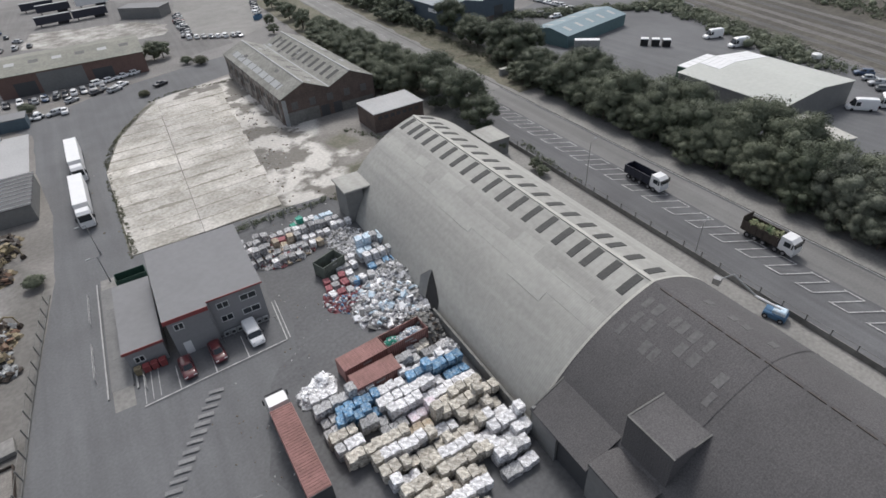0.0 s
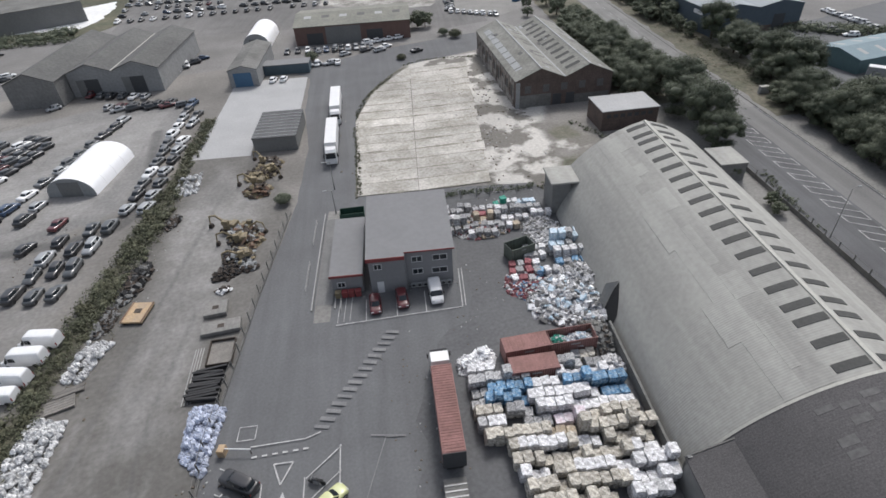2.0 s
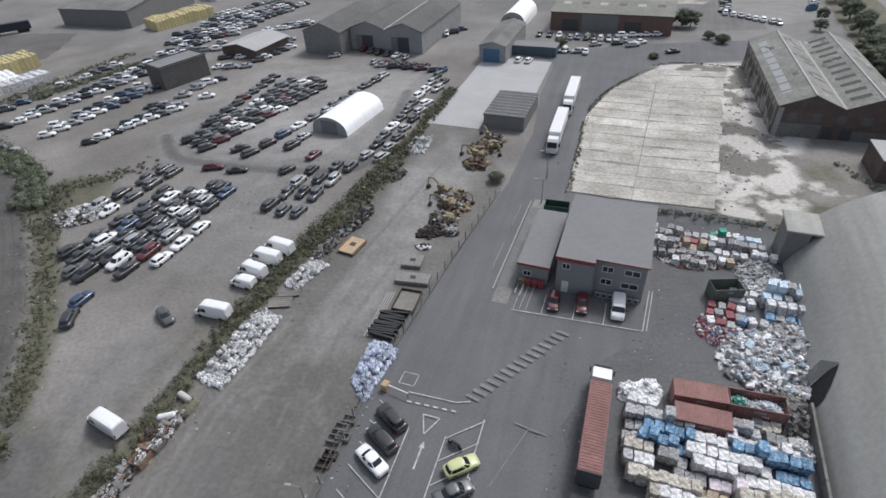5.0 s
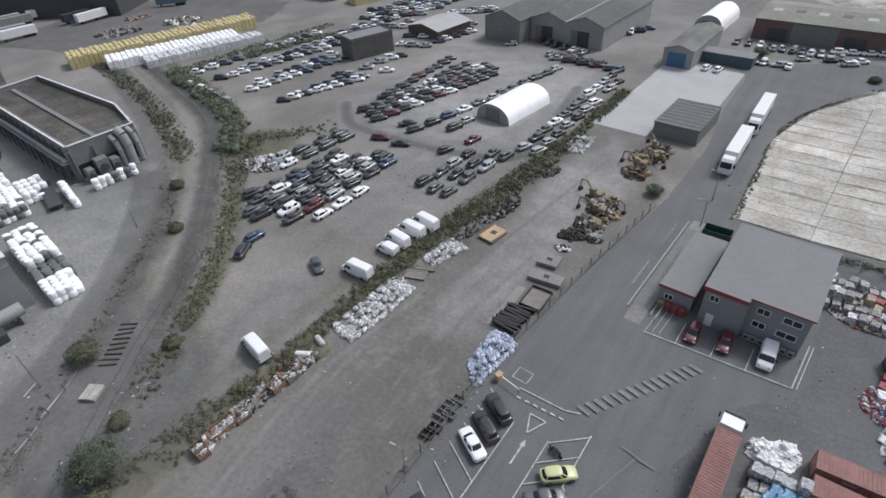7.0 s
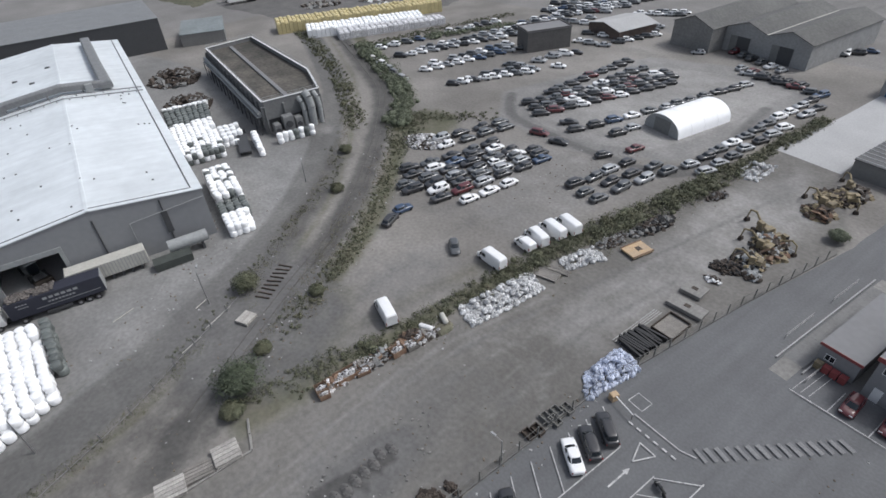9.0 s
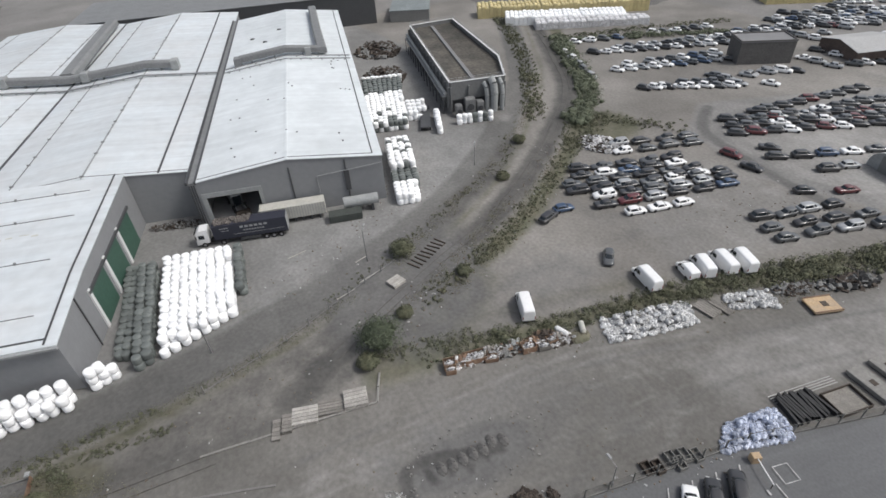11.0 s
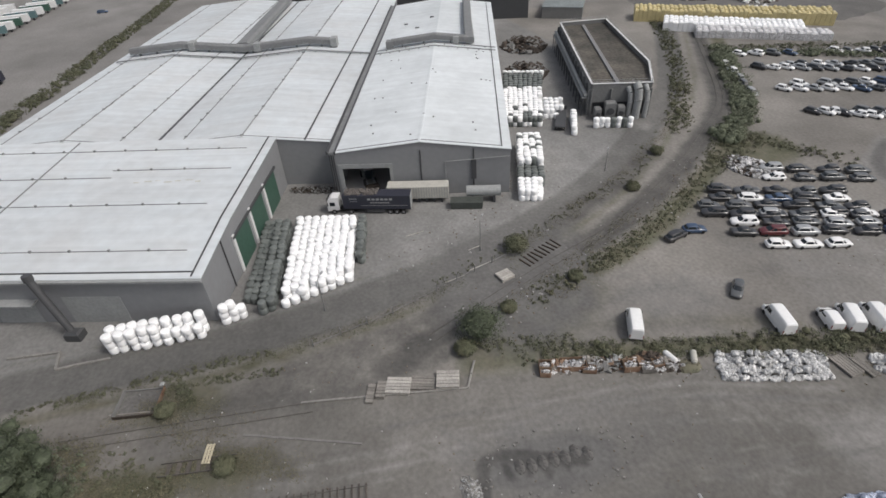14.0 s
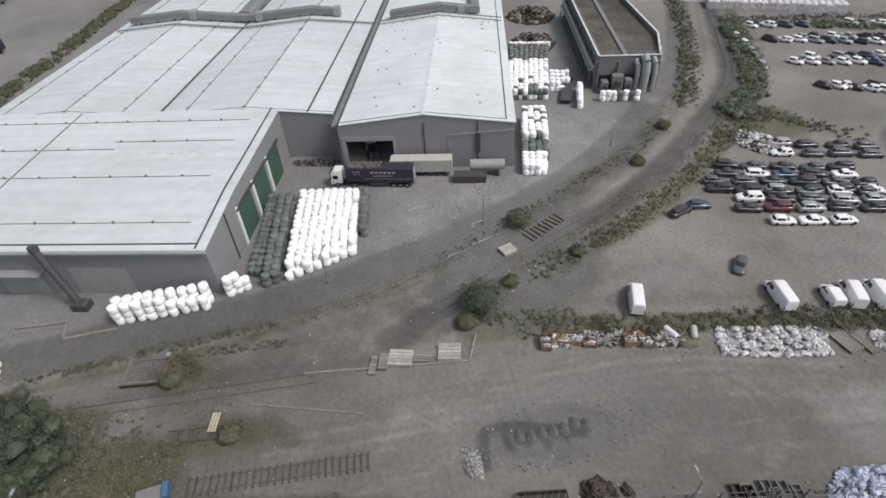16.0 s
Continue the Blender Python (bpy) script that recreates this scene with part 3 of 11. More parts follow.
for a, b in (((-31.6, 10.0), (-30.0, 9.6)), ((-31.1, 12.1), (-29.8, 11.7)), ((-30.6, 14.4), (-29.5, 14.0)), ((-30.9, 16.6), (-29.7, 16.3))):
    soil_line("burnt", [Vector((*a, 0)), Vector((*b, 0))], 0, .4, .8, .8)
rt = random.Random(31)
for i, pts in enumerate((((-24, 8), (-27, 20), (-31.5, 27), (-35, 22), (-34, 12)), ((-22, 14), (-25, 27), (-31, 33), (-37, 30), (-37.5, 18)), ((-20, 22), (-23, 36), (-29, 41), (-35, 38)), ((-27, -20), (-29.5, 0), (-33, 14), (-34.5, 26), (-31, 42), (-26, 64)),
                         ((-39, -6), (-38.5, 8), (-36.5, 24), (-33, 42), (-27.5, 62), (-21, 84), (-14.5, 106)), ((-23, 2), (-22.5, 20), (-23.5, 36), (-22.5, 50), (-20, 66), (-16.5, 84), (-11.5, 104)), ((-28, 30), (-25.5, 46), (-23, 60), (-19, 78)), ((-38, 2), (-33, 6), (-28, 4), (-26, -8)),
                         ((-37, 26), (-33, 30), (-28, 26), (-26, 16), (-27, 6)), ((-36, -18), (-35.5, 0), (-38, 16), (-37, 34), (-32, 52)), ((-30, -12), (-26, 2), (-25, 20), (-28, 34), (-27, 50), (-22, 70)))):
    line = smooth_line(pts, 1.2)
    for off in (-2.4, -.95, .95, 2.3):
        soil_line(rt.choice(("dust", "damp")), line, off, rt.uniform(.2, .6), 1.3, rt.uniform(.3, .6))
for off in (-2.9, -1.3, 1.2, 2.9):
    soil_line("dust" if off < 0 else "damp", WEST_LANE, off, .3, 1.2, .42)
for off in (-.8, .8):
    soil_line("dust", RAIL_LINE[4:], off, .2, 1.0, .4)
for pts in (((-50, 30), (-54, 50), (-58, 70), (-56, 90), (-40, 100)), ((-52, 40), (-46, 60), (-50, 78), (-66, 92), (-84, 104)), ((-47, 24), (-60, 40), (-64, 46)), ((-90, 110), (-96, 130), (-90, 150), (-76, 166)), ((-30, 100), (-25, 124), (-19, 150), (-14, 172)),
            ((-70, -20), (-78, 4), (-90, 24), (-104, 44), (-118, 60)), ((-62, -30), (-68, 0), (-80, 22)), ((-46, -26), (-51, -8), (-57, 10), (-63, 22), (-71, 37), (-86, 58), (-100, 75))):
    for off in (-.9, .9):
        soil_line(rt.choice(("dust", "damp")), smooth_line(pts, 2.0), off, .25, 1.1, .42)
ny, nx = PX.shape
me = bpy.data.meshes.new("site_ground")
gi = np.arange(nx * ny).reshape(ny, nx)
me.from_pydata(np.stack([PX.ravel(), PY.ravel(), np.full(PX.size, -0.02)], 1).tolist(), [], np.stack([gi[:-1, :-1], gi[:-1, 1:], gi[1:, 1:], gi[1:, :-1]], -1).reshape(-1, 4).tolist())
for k, v in SOILS.items():
    me.attributes.new(k, "FLOAT", "POINT").data.foreach_set("value", v.ravel().astype(np.float32))
me.materials.append(M_SITE)
tagged(new("site_ground", me), "worn gravel, cinder and dirt ground of the yards", "ground", "", "structure")

# concrete floor of a demolished building, cast in bays
floor_slab = root("floor_slab", pose(0, 0, 0), "pale cracked concrete floor slab of a demolished shed", "floor slab", "", "structure")
JOINTS = Shape()
def slab_col(a0, a1, b0, b1, n, ragged=0.0):
    """A column of cast bays between two long edges."""
    a0, a1, b0, b1 = (Vector((*p, 0)) for p in (a0, a1, b0, b1))
    for i in range(n):
        t0, t1 = (i + 0.004 + 0.008 * random.random()) / n, (i + 1 - 0.004 - 0.008 * random.random()) / n
        e = (b0 - a0).normalized() * random.uniform(-1.6, 1.2) * ragged
        q = [a0.lerp(a1, t0), b0.lerp(b1, t0) + e, b0.lerp(b1, t1) + e * random.uniform(.4, 1.2), a0.lerp(a1, t1)]
        z = 0.10 + random.uniform(-0.012, 0.012)
        sh = Shape()
        sh.prism([(p.x, p.y) for p in q], 0.0, z)
        part("slab", sh, M_SLAB, floor_slab)
        p0, p1 = a0.lerp(a1, i / n), b0.lerp(b1, i / n)
        d = (p1 - p0).normalized()
        s, k = Vector((-d.y, d.x, 0)), max(2, int((p1 - p0).length / .7))
        row = []
        for j in range(k + 1):      # dirt and moss swept along the joint, broken by bare stretches
            p = p0.lerp(p1, j / k)
            g = max(.03, .2 + .75 * noise.noise(Vector((p.x * .16, p.y * .4, 3.1))) + .3 * noise.noise(p * 1.7))
            row += [p + s * g * random.uniform(.7, 1.2) + Vector((0, 0, .125)), p - s * g * random.uniform(.3, .8) + Vector((0, 0, .125))]
        JOINTS.add(row, [(2 * j + 1, 2 * j + 3, 2 * j + 2, 2 * j) for j in range(k)])
slab_col((8.8, 92.0), (14.9, 127.4), (20.4, 89.6), (28.7, 124.5), 8)
slab_col((14.93, 127.5), (22.8, 144.6), (28.72, 124.6), (33.2, 143), 4)
slab_col((22.85, 144.7), (36.0, 160.0), (33.22, 143.1), (37.3, 159.6), 3)
slab_col((20.46, 89.5), (37.36, 159.4), (34.6, 87.4), (54.5, 157.6), 16, .35)
tagged(part("joint_dirt", JOINTS, mat("mossy_joint_dirt", (0.2, 0.19, 0.155), 0.97, 0, 0.3, 0.4, 3.0, 0.4, tint=(0.3, 0.285, 0.25), huge=0.1)), "brown moss and dirt along the slab's joints", "moss", "", "stuff")


# ---- the vaulted hangar ----
HX, HY = 45.6, 20.1          # where its two roofs meet on the ridge line
HALF, RISE = 15.9, 13.9
VR, VC = 21.95, 4.71         # each flank is an arc, struck from beyond the ridge line, so that the ridge is a crease
hangar = root("hangar", site(HX, HY), "long barrel-vaulted store with cement sheet roof and roof lights", "warehouse")
V0, V1 = math.asin(VC / VR), math.asin((HALF + VC) / VR)
FLANK = [(VR * math.sin(V0 + (V1 - V0) * i / 26) - VC, RISE - VR * math.cos(V0) + VR * math.cos(V0 + (V1 - V0) * i / 26)) for i in range(27)]
ARC = [(-x, z) for x, z in FLANK[::-1]] + FLANK[1:]
def vault(y0, y1, lift=0.0, thick=0.25):
    sh = Shape()
    n = len(ARC)
    outer = [(x * (1 + lift / HALF), z + lift) for x, z in ARC]
    inner = [(x * (1 - thick / HALF), max(z - thick, 0)) for x, z in outer]
    loop = outer + inner[::-1]
    m = len(loop)
    vs = [(x, y, z) for y in (y0, y1) for x, z in loop]
    fs = [(i, (i + 1) % m, m + (i + 1) % m, m + i) for i in range(m)]
    fs += [(i, i + 1, m - 2 - i, m - 1 - i) for i in range(n - 1)]
    fs += [(m + i + 1, m + i, 2 * m - 1 - i, 2 * m - 2 - i) for i in range(n - 1)]
    return sh.add(vs, fs)
part("roof", vault(0, 55.5), M_VAULT, hangar, "pale weathered corrugated cement sheet")
part("roof", vault(-75, -0.05, 0.12), M_VAULT_DARK, hangar, "dark mossy corrugated cement sheet")
for yy in (55.2, -74.8):
    sh = Shape()
    sh.add([(x * .98, yy, max(z - .2, 0)) for x, z in ARC], [tuple(range(len(ARC)))])
    part("gable_wall", sh, M_BRICK, hangar)
sh = Shape()
sh.box(-0.22, 0, RISE - 0.1, 0.22, 55.5, RISE + 0.1)
part("ridge_cap", sh, M_RIDGE, hangar, "pale ridge capping")
sh = Shape()
n = len(ARC)
sh.add([(x * 1.012, y, z + .16) for y in (-0.16, 0.14) for x, z in ARC], [(i, i + 1, n + i + 1, n + i) for i in range(n - 1)])
part("seam_flashing", sh, M_RIDGE, hangar, "pale flashing between the two roofs")
def arc_at(s):
    """A point of the vault at s metres from the ridge along the slope, and its direction down the slope."""
    done, sg = 0.0, (1 if s > 0 else -1)
    pts = ARC[len(ARC) // 2:]
    for (x0, z0), (x1, z1) in zip(pts, pts[1:]):
        d = math.hypot(x1 - x0, z1 - z0)
        if done + d >= abs(s):
            t = (abs(s) - done) / d
            return sg * (x0 + (x1 - x0) * t), z0 + (z1 - z0) * t
        done += d
def course(s0, s1, y0, y1, lift, k=7):
    """A strip of roof between two distances from the ridge, lying on the vault."""
    lo = [arc_at(s0 + (s1 - s0) * q / k) for q in range(k + 1)]
    if s1 > 0:
        lo = lo[::-1]
    up = [(x * (1 + lift / HALF), z + lift) for x, z in lo]
    sh = Shape()
    n = k + 1
    sh.add([(x, y, z) for y in (y0, y1) for x, z in up] + [(x, y, z - lift - .02) for y in (y0, y1) for x, z in lo],
           [(q + 1, q, n + q, n + q + 1) for q in range(k)] + [(0, 2 * n, 3 * n, n), (n - 1, 2 * n - 1, 4 * n - 1, 3 * n - 1)] +
           [(q, q + 1, 2 * n + q + 1, 2 * n + q) for q in range(k)] + [(n + q + 1, n + q, 3 * n + q, 3 * n + q + 1) for q in range(k)])
    return sh
for i, y in enumerate([1.5, 4.5, 7.4, 9.6] + [12.5 + 3.05 * k for k in range(12)] + [48.9, 51.1, 54.0]):
    part("roof_light", course(-.45, -3.6, y - .5, y + .5, .07), M_SKYLIGHT, hangar, "grimy roof light" if not i else "")
    part("roof_light", course(.7, 3.7, y - .3, y + .6, .07), M_SKYLIGHT, hangar)
# courses of sheeting replaced at different times
M_VAULT_B = mat("cement_sheet_newer", (0.365, 0.361, 0.335), 0.88, 0, 0.08, 0.07, 1.5, 0.3, tint=(0.335, 0.33, 0.308), stripes=("Y", 3.4, 0.22), huge=0.08, streak=(0, 0.1))
M_VAULT_C = mat("cement_sheet_older", (0.32, 0.316, 0.293), 0.88, 0, 0.1, 0.07, 1.5, 0.3, tint=(0.295, 0.29, 0.271), stripes=("Y", 3.4, 0.22), huge=0.08, streak=(0, 0.1))
part("roof_course", course(-4.0, -6.6, .3, 55.3, .025), M_VAULT_C, hangar)
part("roof_course", course(-6.6, -8.8, .3, 55.3, .025), M_VAULT_B, hangar)
for y0, y1, s0, s1, mt in ((3, 9.5, -5.6, -6.6, M_VAULT_B), (13, 17, -4.6, -6.6, M_VAULT_B), (19, 27, -5.4, -6.6, M_VAULT_B), (31, 36, -4.6, -6.6, M_VAULT_B), (41, 44, -5.0, -6.6, M_VAULT_B), (49, 54, -4.4, -6.6, M_VAULT_B), (8, 14, -8.8, -10.2, M_VAULT_B), (24, 33, -8.8, -9.6, M_VAULT_B), (37, 39.5, -6.6, -8.0, M_VAULT_C)):
    part("roof_course", course(s0, s1, y0, y1, .045, 3), mt, hangar)


# ---- generic sheds ----
def gable_shed(name, m, w, length, eave, rise, wall_m, roof_m, label, bays=1, over=0.3, category="shed", holes=()):
    """A shed with its front on local x 0..w at y 0 and its ridges along y."""
    r = root(name, m, label, category)
    bw = w / bays
    prof = [(0, eave)]
    for b in range(bays):
        prof += [(b * bw + bw / 2, eave + rise), ((b + 1) * bw, eave)]
    t = 0.25
    for nm, y0, y1 in (("front_wall", 0, t), ("back_wall", length - t, length)):
        sh = Shape()
        loop = [(w, 0)] + [q for x0, x1, zh in (holes[::-1] if nm == "front_wall" else ()) for q in ((x1, 0), (x1, zh), (x0, zh), (x0, 0))] + [(0, 0)] + prof
        k = len(loop)
        sh.add([(x, y, z) for y in (y0, y1) for x, z in loop], [tuple(range(k)), tuple(range(2 * k - 1, k - 1, -1))] + [(i, k + i, k + (i + 1) % k, (i + 1) % k) for i in range(k)])
        part(nm, sh, wall_m, r)
    for x0 in (0, w - t):
        part("side_wall", Shape().box(x0, t, 0, x0 + t, length - t, eave - .02), wall_m, r)
    for (xa, za), (xb, zb) in zip(prof, prof[1:]):
        ea = -over if xa == 0 else 0
        eb = over if xb == w else 0
        sl = (zb - za) / (xb - xa)
        sh = Shape()
        a, b = (xa + ea, za + ea * sl), (xb + eb, zb + eb * sl)
        sh.add([(a[0], -over, a[1]), (b[0], -over, b[1]), (b[0], length + over, b[1]), (a[0], length + over, a[1]),
                (a[0], -over, a[1] + .16), (b[0], -over, b[1] + .16), (b[0], length + over, b[1] + .16), (a[0], length + over, a[1] + .16)],
               [(3, 2, 1, 0), (4, 5, 6, 7), (0, 1, 5, 4), (1, 2, 6, 5), (2, 3, 7, 6), (3, 0, 4, 7)])
        part("roof", sh, roof_m, r)
    return r


def flat_block(name, m, w, d, h, wall_m, roof_m, label, parapet=0.0, category="building"):
    r = root(name, m, label, category)
    part("wall", Shape().box(0, 0, 0, w, d, h), wall_m, r)
    part("roof", Shape().box(-.15, -.15, h + .003, w + .15, d + .15, h + .2), roof_m, r)
    if parapet:
        sh = Shape()
        for a in ((-.15, -.15, w + .15, .15), (-.15, d - .15, w + .15, d + .15), (-.15, .15, .15, d - .15), (w - .15, .15, w + .15, d - .15)):
            sh.box(a[0], a[1], h + .2, a[2], a[3], h + .2 + parapet)
        part("parapet", sh, wall_m, r)
    return r


# warehouses of the bale yard: u runs up the site, w away from the yard
WH = pose(-88.5, 26.9, 0, 0, 0, 90 - 13.0)    # local x: back into the building row, y: down the site is negative
def wh(u, w, z=0, turn=0):
    a = radians(13.0)
    return (-88.5 + u * math.sin(a) - w * math.cos(a), 26.9 + u * math.cos(a) + w * math.sin(a), z)
def wh_pose(u, w, z=0, turn=0):
    return pose(*wh(u, w, z), 0, 0, -13.0 + turn)
# turn 90: local x runs along +u, local y away from the yard
def big_shed(name, u0, u1, w0, w1, eave, rise, bays, label, holes=()):
    return gable_shed(name, wh_pose(u0, w0, 0, 90), u1 - u0, w1 - w0, eave, rise, M_CLAD, M_WHITEROOF if bays == 1 else M_GREYROOF, label, bays, 0.2, "warehouse", holes)
big_shed("warehouse_hall", -34.5, 0, 0, 112, 9.5, 2.0, 1, "grey clad bale warehouse with a white ridged roof and open door", ((1.7, 11.0, 6.2),))
big_shed("warehouse_range", -110, -34.7, 5, 125, 9.5, 1.6, 2, "wide grey warehouse with white double-ridged roof")

sh_a = root("warehouse_wing", wh_pose(-110, -35.5, 0, 90), "grey clad warehouse wing with a white roof and green doors", "warehouse")
LA, DA = 63.5, 40.3
prof = [(0, 0), (0, 8.6), (13, 10.0), (DA, 10.9), (DA, 0)]
for x0, x1 in ((LA - .3, LA), (0, .3)):
    part("end_wall", Shape().side(prof[::-1], x0, x1), M_CLAD, sh_a)
part("front_wall", Shape().box(.3, 0, 0, LA - .3, .3, 8.58), M_CLAD, sh_a)
part("back_wall", Shape().box(.3, DA - .3, 0, LA - .3, DA, 10.86), M_CLAD, sh_a)
for (ya, za), (yb, zb) in (((-.3, 8.6), (13, 10.0)), ((13, 10.0), (DA, 10.9))):
    part("roof", Shape().add([(-.2, ya, za), (LA + .2, ya, za), (LA + .2, yb, zb), (-.2, yb, zb), (-.2, ya, za + .2), (LA + .2, ya, za + .2), (LA + .2, yb, zb + .2), (-.2, yb, zb + .2)],
         [(3, 2, 1, 0), (4, 5, 6, 7), (0, 1, 5, 4), (1, 2, 6, 5), (2, 3, 7, 6), (3, 0, 4, 7)]), M_GREYROOF, sh_a)
part("gutter", Shape().box(-.3, -.75, 8.3, LA + .3, -.32, 8.65), M_GUTTER, sh_a)


M_SKYPATCH = mat("patched_sheet", (0.135, 0.131, 0.13), 0.9, 0, 0.2, 0.6, 3.0, 0.2)
# ---- hangar: lean-to, roof boxes, porches ----
def hloc(x, y):
    """World place -> hangar's own x, y."""
    p = hangar.matrix_basis.inverted() @ Vector((x, y, 0))
    return p.x, p.y
LX0, LX1, LY0, LY1 = -16.6, -11.4, -9.0, -.4      # lean-to, in the hangar's own metres
sh = Shape()      # lean-to roof rising onto the vault
sh.add([(LX0, LY1, 4.1), (LX0, LY0, 4.1), (LX1, LY0, 6.8), (LX1, LY1, 6.8), (LX0, LY1, 4.3), (LX0, LY0, 4.3), (LX1, LY0, 7.0), (LX1, LY1, 7.0)],
       [(0, 1, 2, 3), (7, 6, 5, 4), (0, 4, 5, 1), (1, 5, 6, 2), (2, 6, 7, 3), (3, 7, 4, 0)])
part("lean_to_roof", sh, M_VAULT_DARK, hangar, "dark sheeted lean-to roof")
part("lean_to_flashing", Shape().box(LX1 - .1, LY0, 7.0, LX1 + .1, LY1, 7.05), M_VAULT_DARK, hangar)
part("lean_to_verge", Shape().add([(LX0, LY1, 4.31), (LX0, LY1 - .18, 4.31), (LX1, LY1 - .18, 7.01), (LX1, LY1, 7.01), (LX0, LY1, 4.39), (LX0, LY1 - .18, 4.39), (LX1, LY1 - .18, 7.09), (LX1, LY1, 7.09)],
     [(0, 3, 2, 1), (4, 5, 6, 7), (0, 1, 5, 4), (1, 2, 6, 5), (2, 3, 7, 6), (3, 0, 4, 7)]), M_OLDROOF, hangar)
part("lean_to_wall", Shape().box(LX0 + .1, LY1 - 4.2, 0, LX0 + .4, LY1 - .1, 4.1), M_GREYWALL, hangar)
part("lean_to_wall", Shape().box(LX0 + .1, LY1 - .4, 0, LX1 + 1, LY1 - .1, 4.6), M_GREYWALL, hangar)
part("loading_opening", Shape().box(LX0 + .5, LY0 + .1, 0.02, LX0 + .7, LY1 - 4.2, 3.9), M_CLAD_DARK, hangar, "dark open loading bay")
part("roof_box", Shape().chunk(-12.7, -14.6, 3.0, -8.0, -9.3, 10.5, .06), M_VAULT_DARK, hangar, "boxy dark elevator head on the roof")
part("roof_box_coping", Shape().box(-12.75, -9.42, 10.5, -8.0, -9.25, 10.56), M_OLDROOF, hangar)
part("roof_box_coping", Shape().box(-12.78, -14.65, 10.5, -12.62, -9.42, 10.56), M_OLDROOF, hangar)
part("roof_box_coping", Shape().box(-10.4, -14.72, 10.5, -8.0, -14.58, 10.54), M_OLDROOF, hangar)
part("low_block", Shape().box(-16.4, -14.5, 0, -11.4, -9.1, 5.5), M_GREYWALL, hangar)
part("low_block_roof", Shape().chunk(-16.6, -14.7, 5.5, -11.4, -9.05, 5.75, .05), M_VAULT_DARK, hangar)
part("low_block", Shape().chunk(-15.6, -23, 0, -10.6, -15.4, 5.4, .06), M_VAULT_DARK, hangar)
for yy in (-13.6, -44.0):
    sh = Shape()
    n = len(ARC)
    sh.add([(x * 1.012, y, z + .17) for y in (yy - .1, yy + .1) for x, z in ARC], [(i, i + 1, n + i + 1, n + i) for i in range(n - 1)])
    part("sheet_lap", sh, M_VAULT_DARK, hangar)
M_LAP = mat("brown_lap", (0.10, 0.085, 0.075), 0.9, 0, 0.3, 1.0, 4.0, 0.1)
for k in range(37):
    part("ridge_lap", Shape().box(-.42, -74.8 + k * 2, RISE - .02, -.3, -73.2 + k * 2, RISE + .12), M_LAP, hangar)
for yy in range(-74, -1, 2):      # faint laps between the rows of sheets
    part("sheet_joint", course(-.3, -15.5, yy, yy + .05, .135, 9), M_VAULT_DARK, hangar)
rp = random.Random(9)
cells = [(y, s0) for y in (-2.2, -3.7, -5.2, -6.7, -8.2, -9.7, -11.2, -12.7) for s0 in (1.8, 3.8, 5.8, -2.4)]
for y, s0 in rp.sample(cells, 19):      # pale patched sheets on the old roof
    y += rp.uniform(-.3, .3)
    part("patched_sheet", course(-s0, -s0 - 1.5, y, y + rp.uniform(.6, .9), .15, 3) if s0 > 0 else course(2.4, 3.6, y, y + .8, .15, 3), M_SKYPATCH, hangar)
# tower porch at the north-west corner
px, py = hloc(39.7, 72.4)
part("tower_porch", Shape().box(px + .3, py + .3, 0, px + 3.4, py + 5.6, 6.1), M_GREYWALL, hangar, "grey sheeted tower porch")
part("tower_porch_roof", Shape().chunk(px - .1, py - .1, 6.1, px + 6.0, py + 6.0, 6.4, .1), M_VAULT, hangar)
part("tower_porch_pier", Shape().box(px + 4.7, py + .3, 0, px + 5.6, py + 5.6, 6.1), M_GREYWALL, hangar)
part("tower_porch_recess", Shape().box(px + 3.4, py + 1.4, 0, px + 4.7, py + 5.4, 6.1), M_CLAD_DARK, hangar)
sh = Shape()
sh.add([(px + 5.0, py - 3.6, 4.6), (px + 5.0, py + .3, 5.8), (px + 7.2, py + .3, 6.4), (px + 7.2, py - 3.6, 5.6), (px + 5.0, py - 3.6, 4.8), (px + 5.0, py + .3, 6.0), (px + 7.2, py + .3, 6.6), (px + 7.2, py - 3.6, 5.8)],
       [(3, 2, 1, 0), (4, 5, 6, 7), (0, 1, 5, 4), (1, 2, 6, 5), (2, 3, 7, 6), (3, 0, 4, 7)])
part("porch_canopy", sh, M_VAULT, hangar)
part("porch_opening", Shape().add([(px + 3.3, py - 3.2, 0), (px + 5.6, py - 3.2, 4.4), (px + 5.4, py + .25, 5.6), (px + 3.2, py + .25, 0)], [(0, 1, 2, 3)]), M_CLAD_DARK, hangar, "dark side opening")
# torn opening in the flank, with hanging sheets
def flank(y, z, out=.1):
    """A point on the west flank of the vault."""
    for (x0, z0), (x1, z1) in zip(ARC, ARC[1:]):
        if z0 - .05 <= z <= z1:
            return (x0 + (x1 - x0) * (z - z0) / (z1 - z0) - out, y, z)
left = [(24.6, 0), (24.8, 1.2), (25.2, 2.4), (25.5, 3.4), (25.7, 4.4)]
right = [(22.0, 0), (21.4, 1.0), (21.8, 2.0), (23.2, 3.1), (25.2, 4.2)]
sh = Shape()
for (ya, za), (yb, zb) in zip(left, right):
    sh.v += [flank(yb, zb), flank(ya, za)]
sh.f += [(2 * i, 2 * i + 1, 2 * i + 3, 2 * i + 2) for i in range(len(left) - 1)]
part("flank_opening", sh, M_BLACK, hangar, "dark torn opening in the flank")
q = [flank(25.8, 4.5, .2), flank(25.0, .8, .2), (-16.5, 25.7, .5), (-15.4, 26.3, 3.8)]
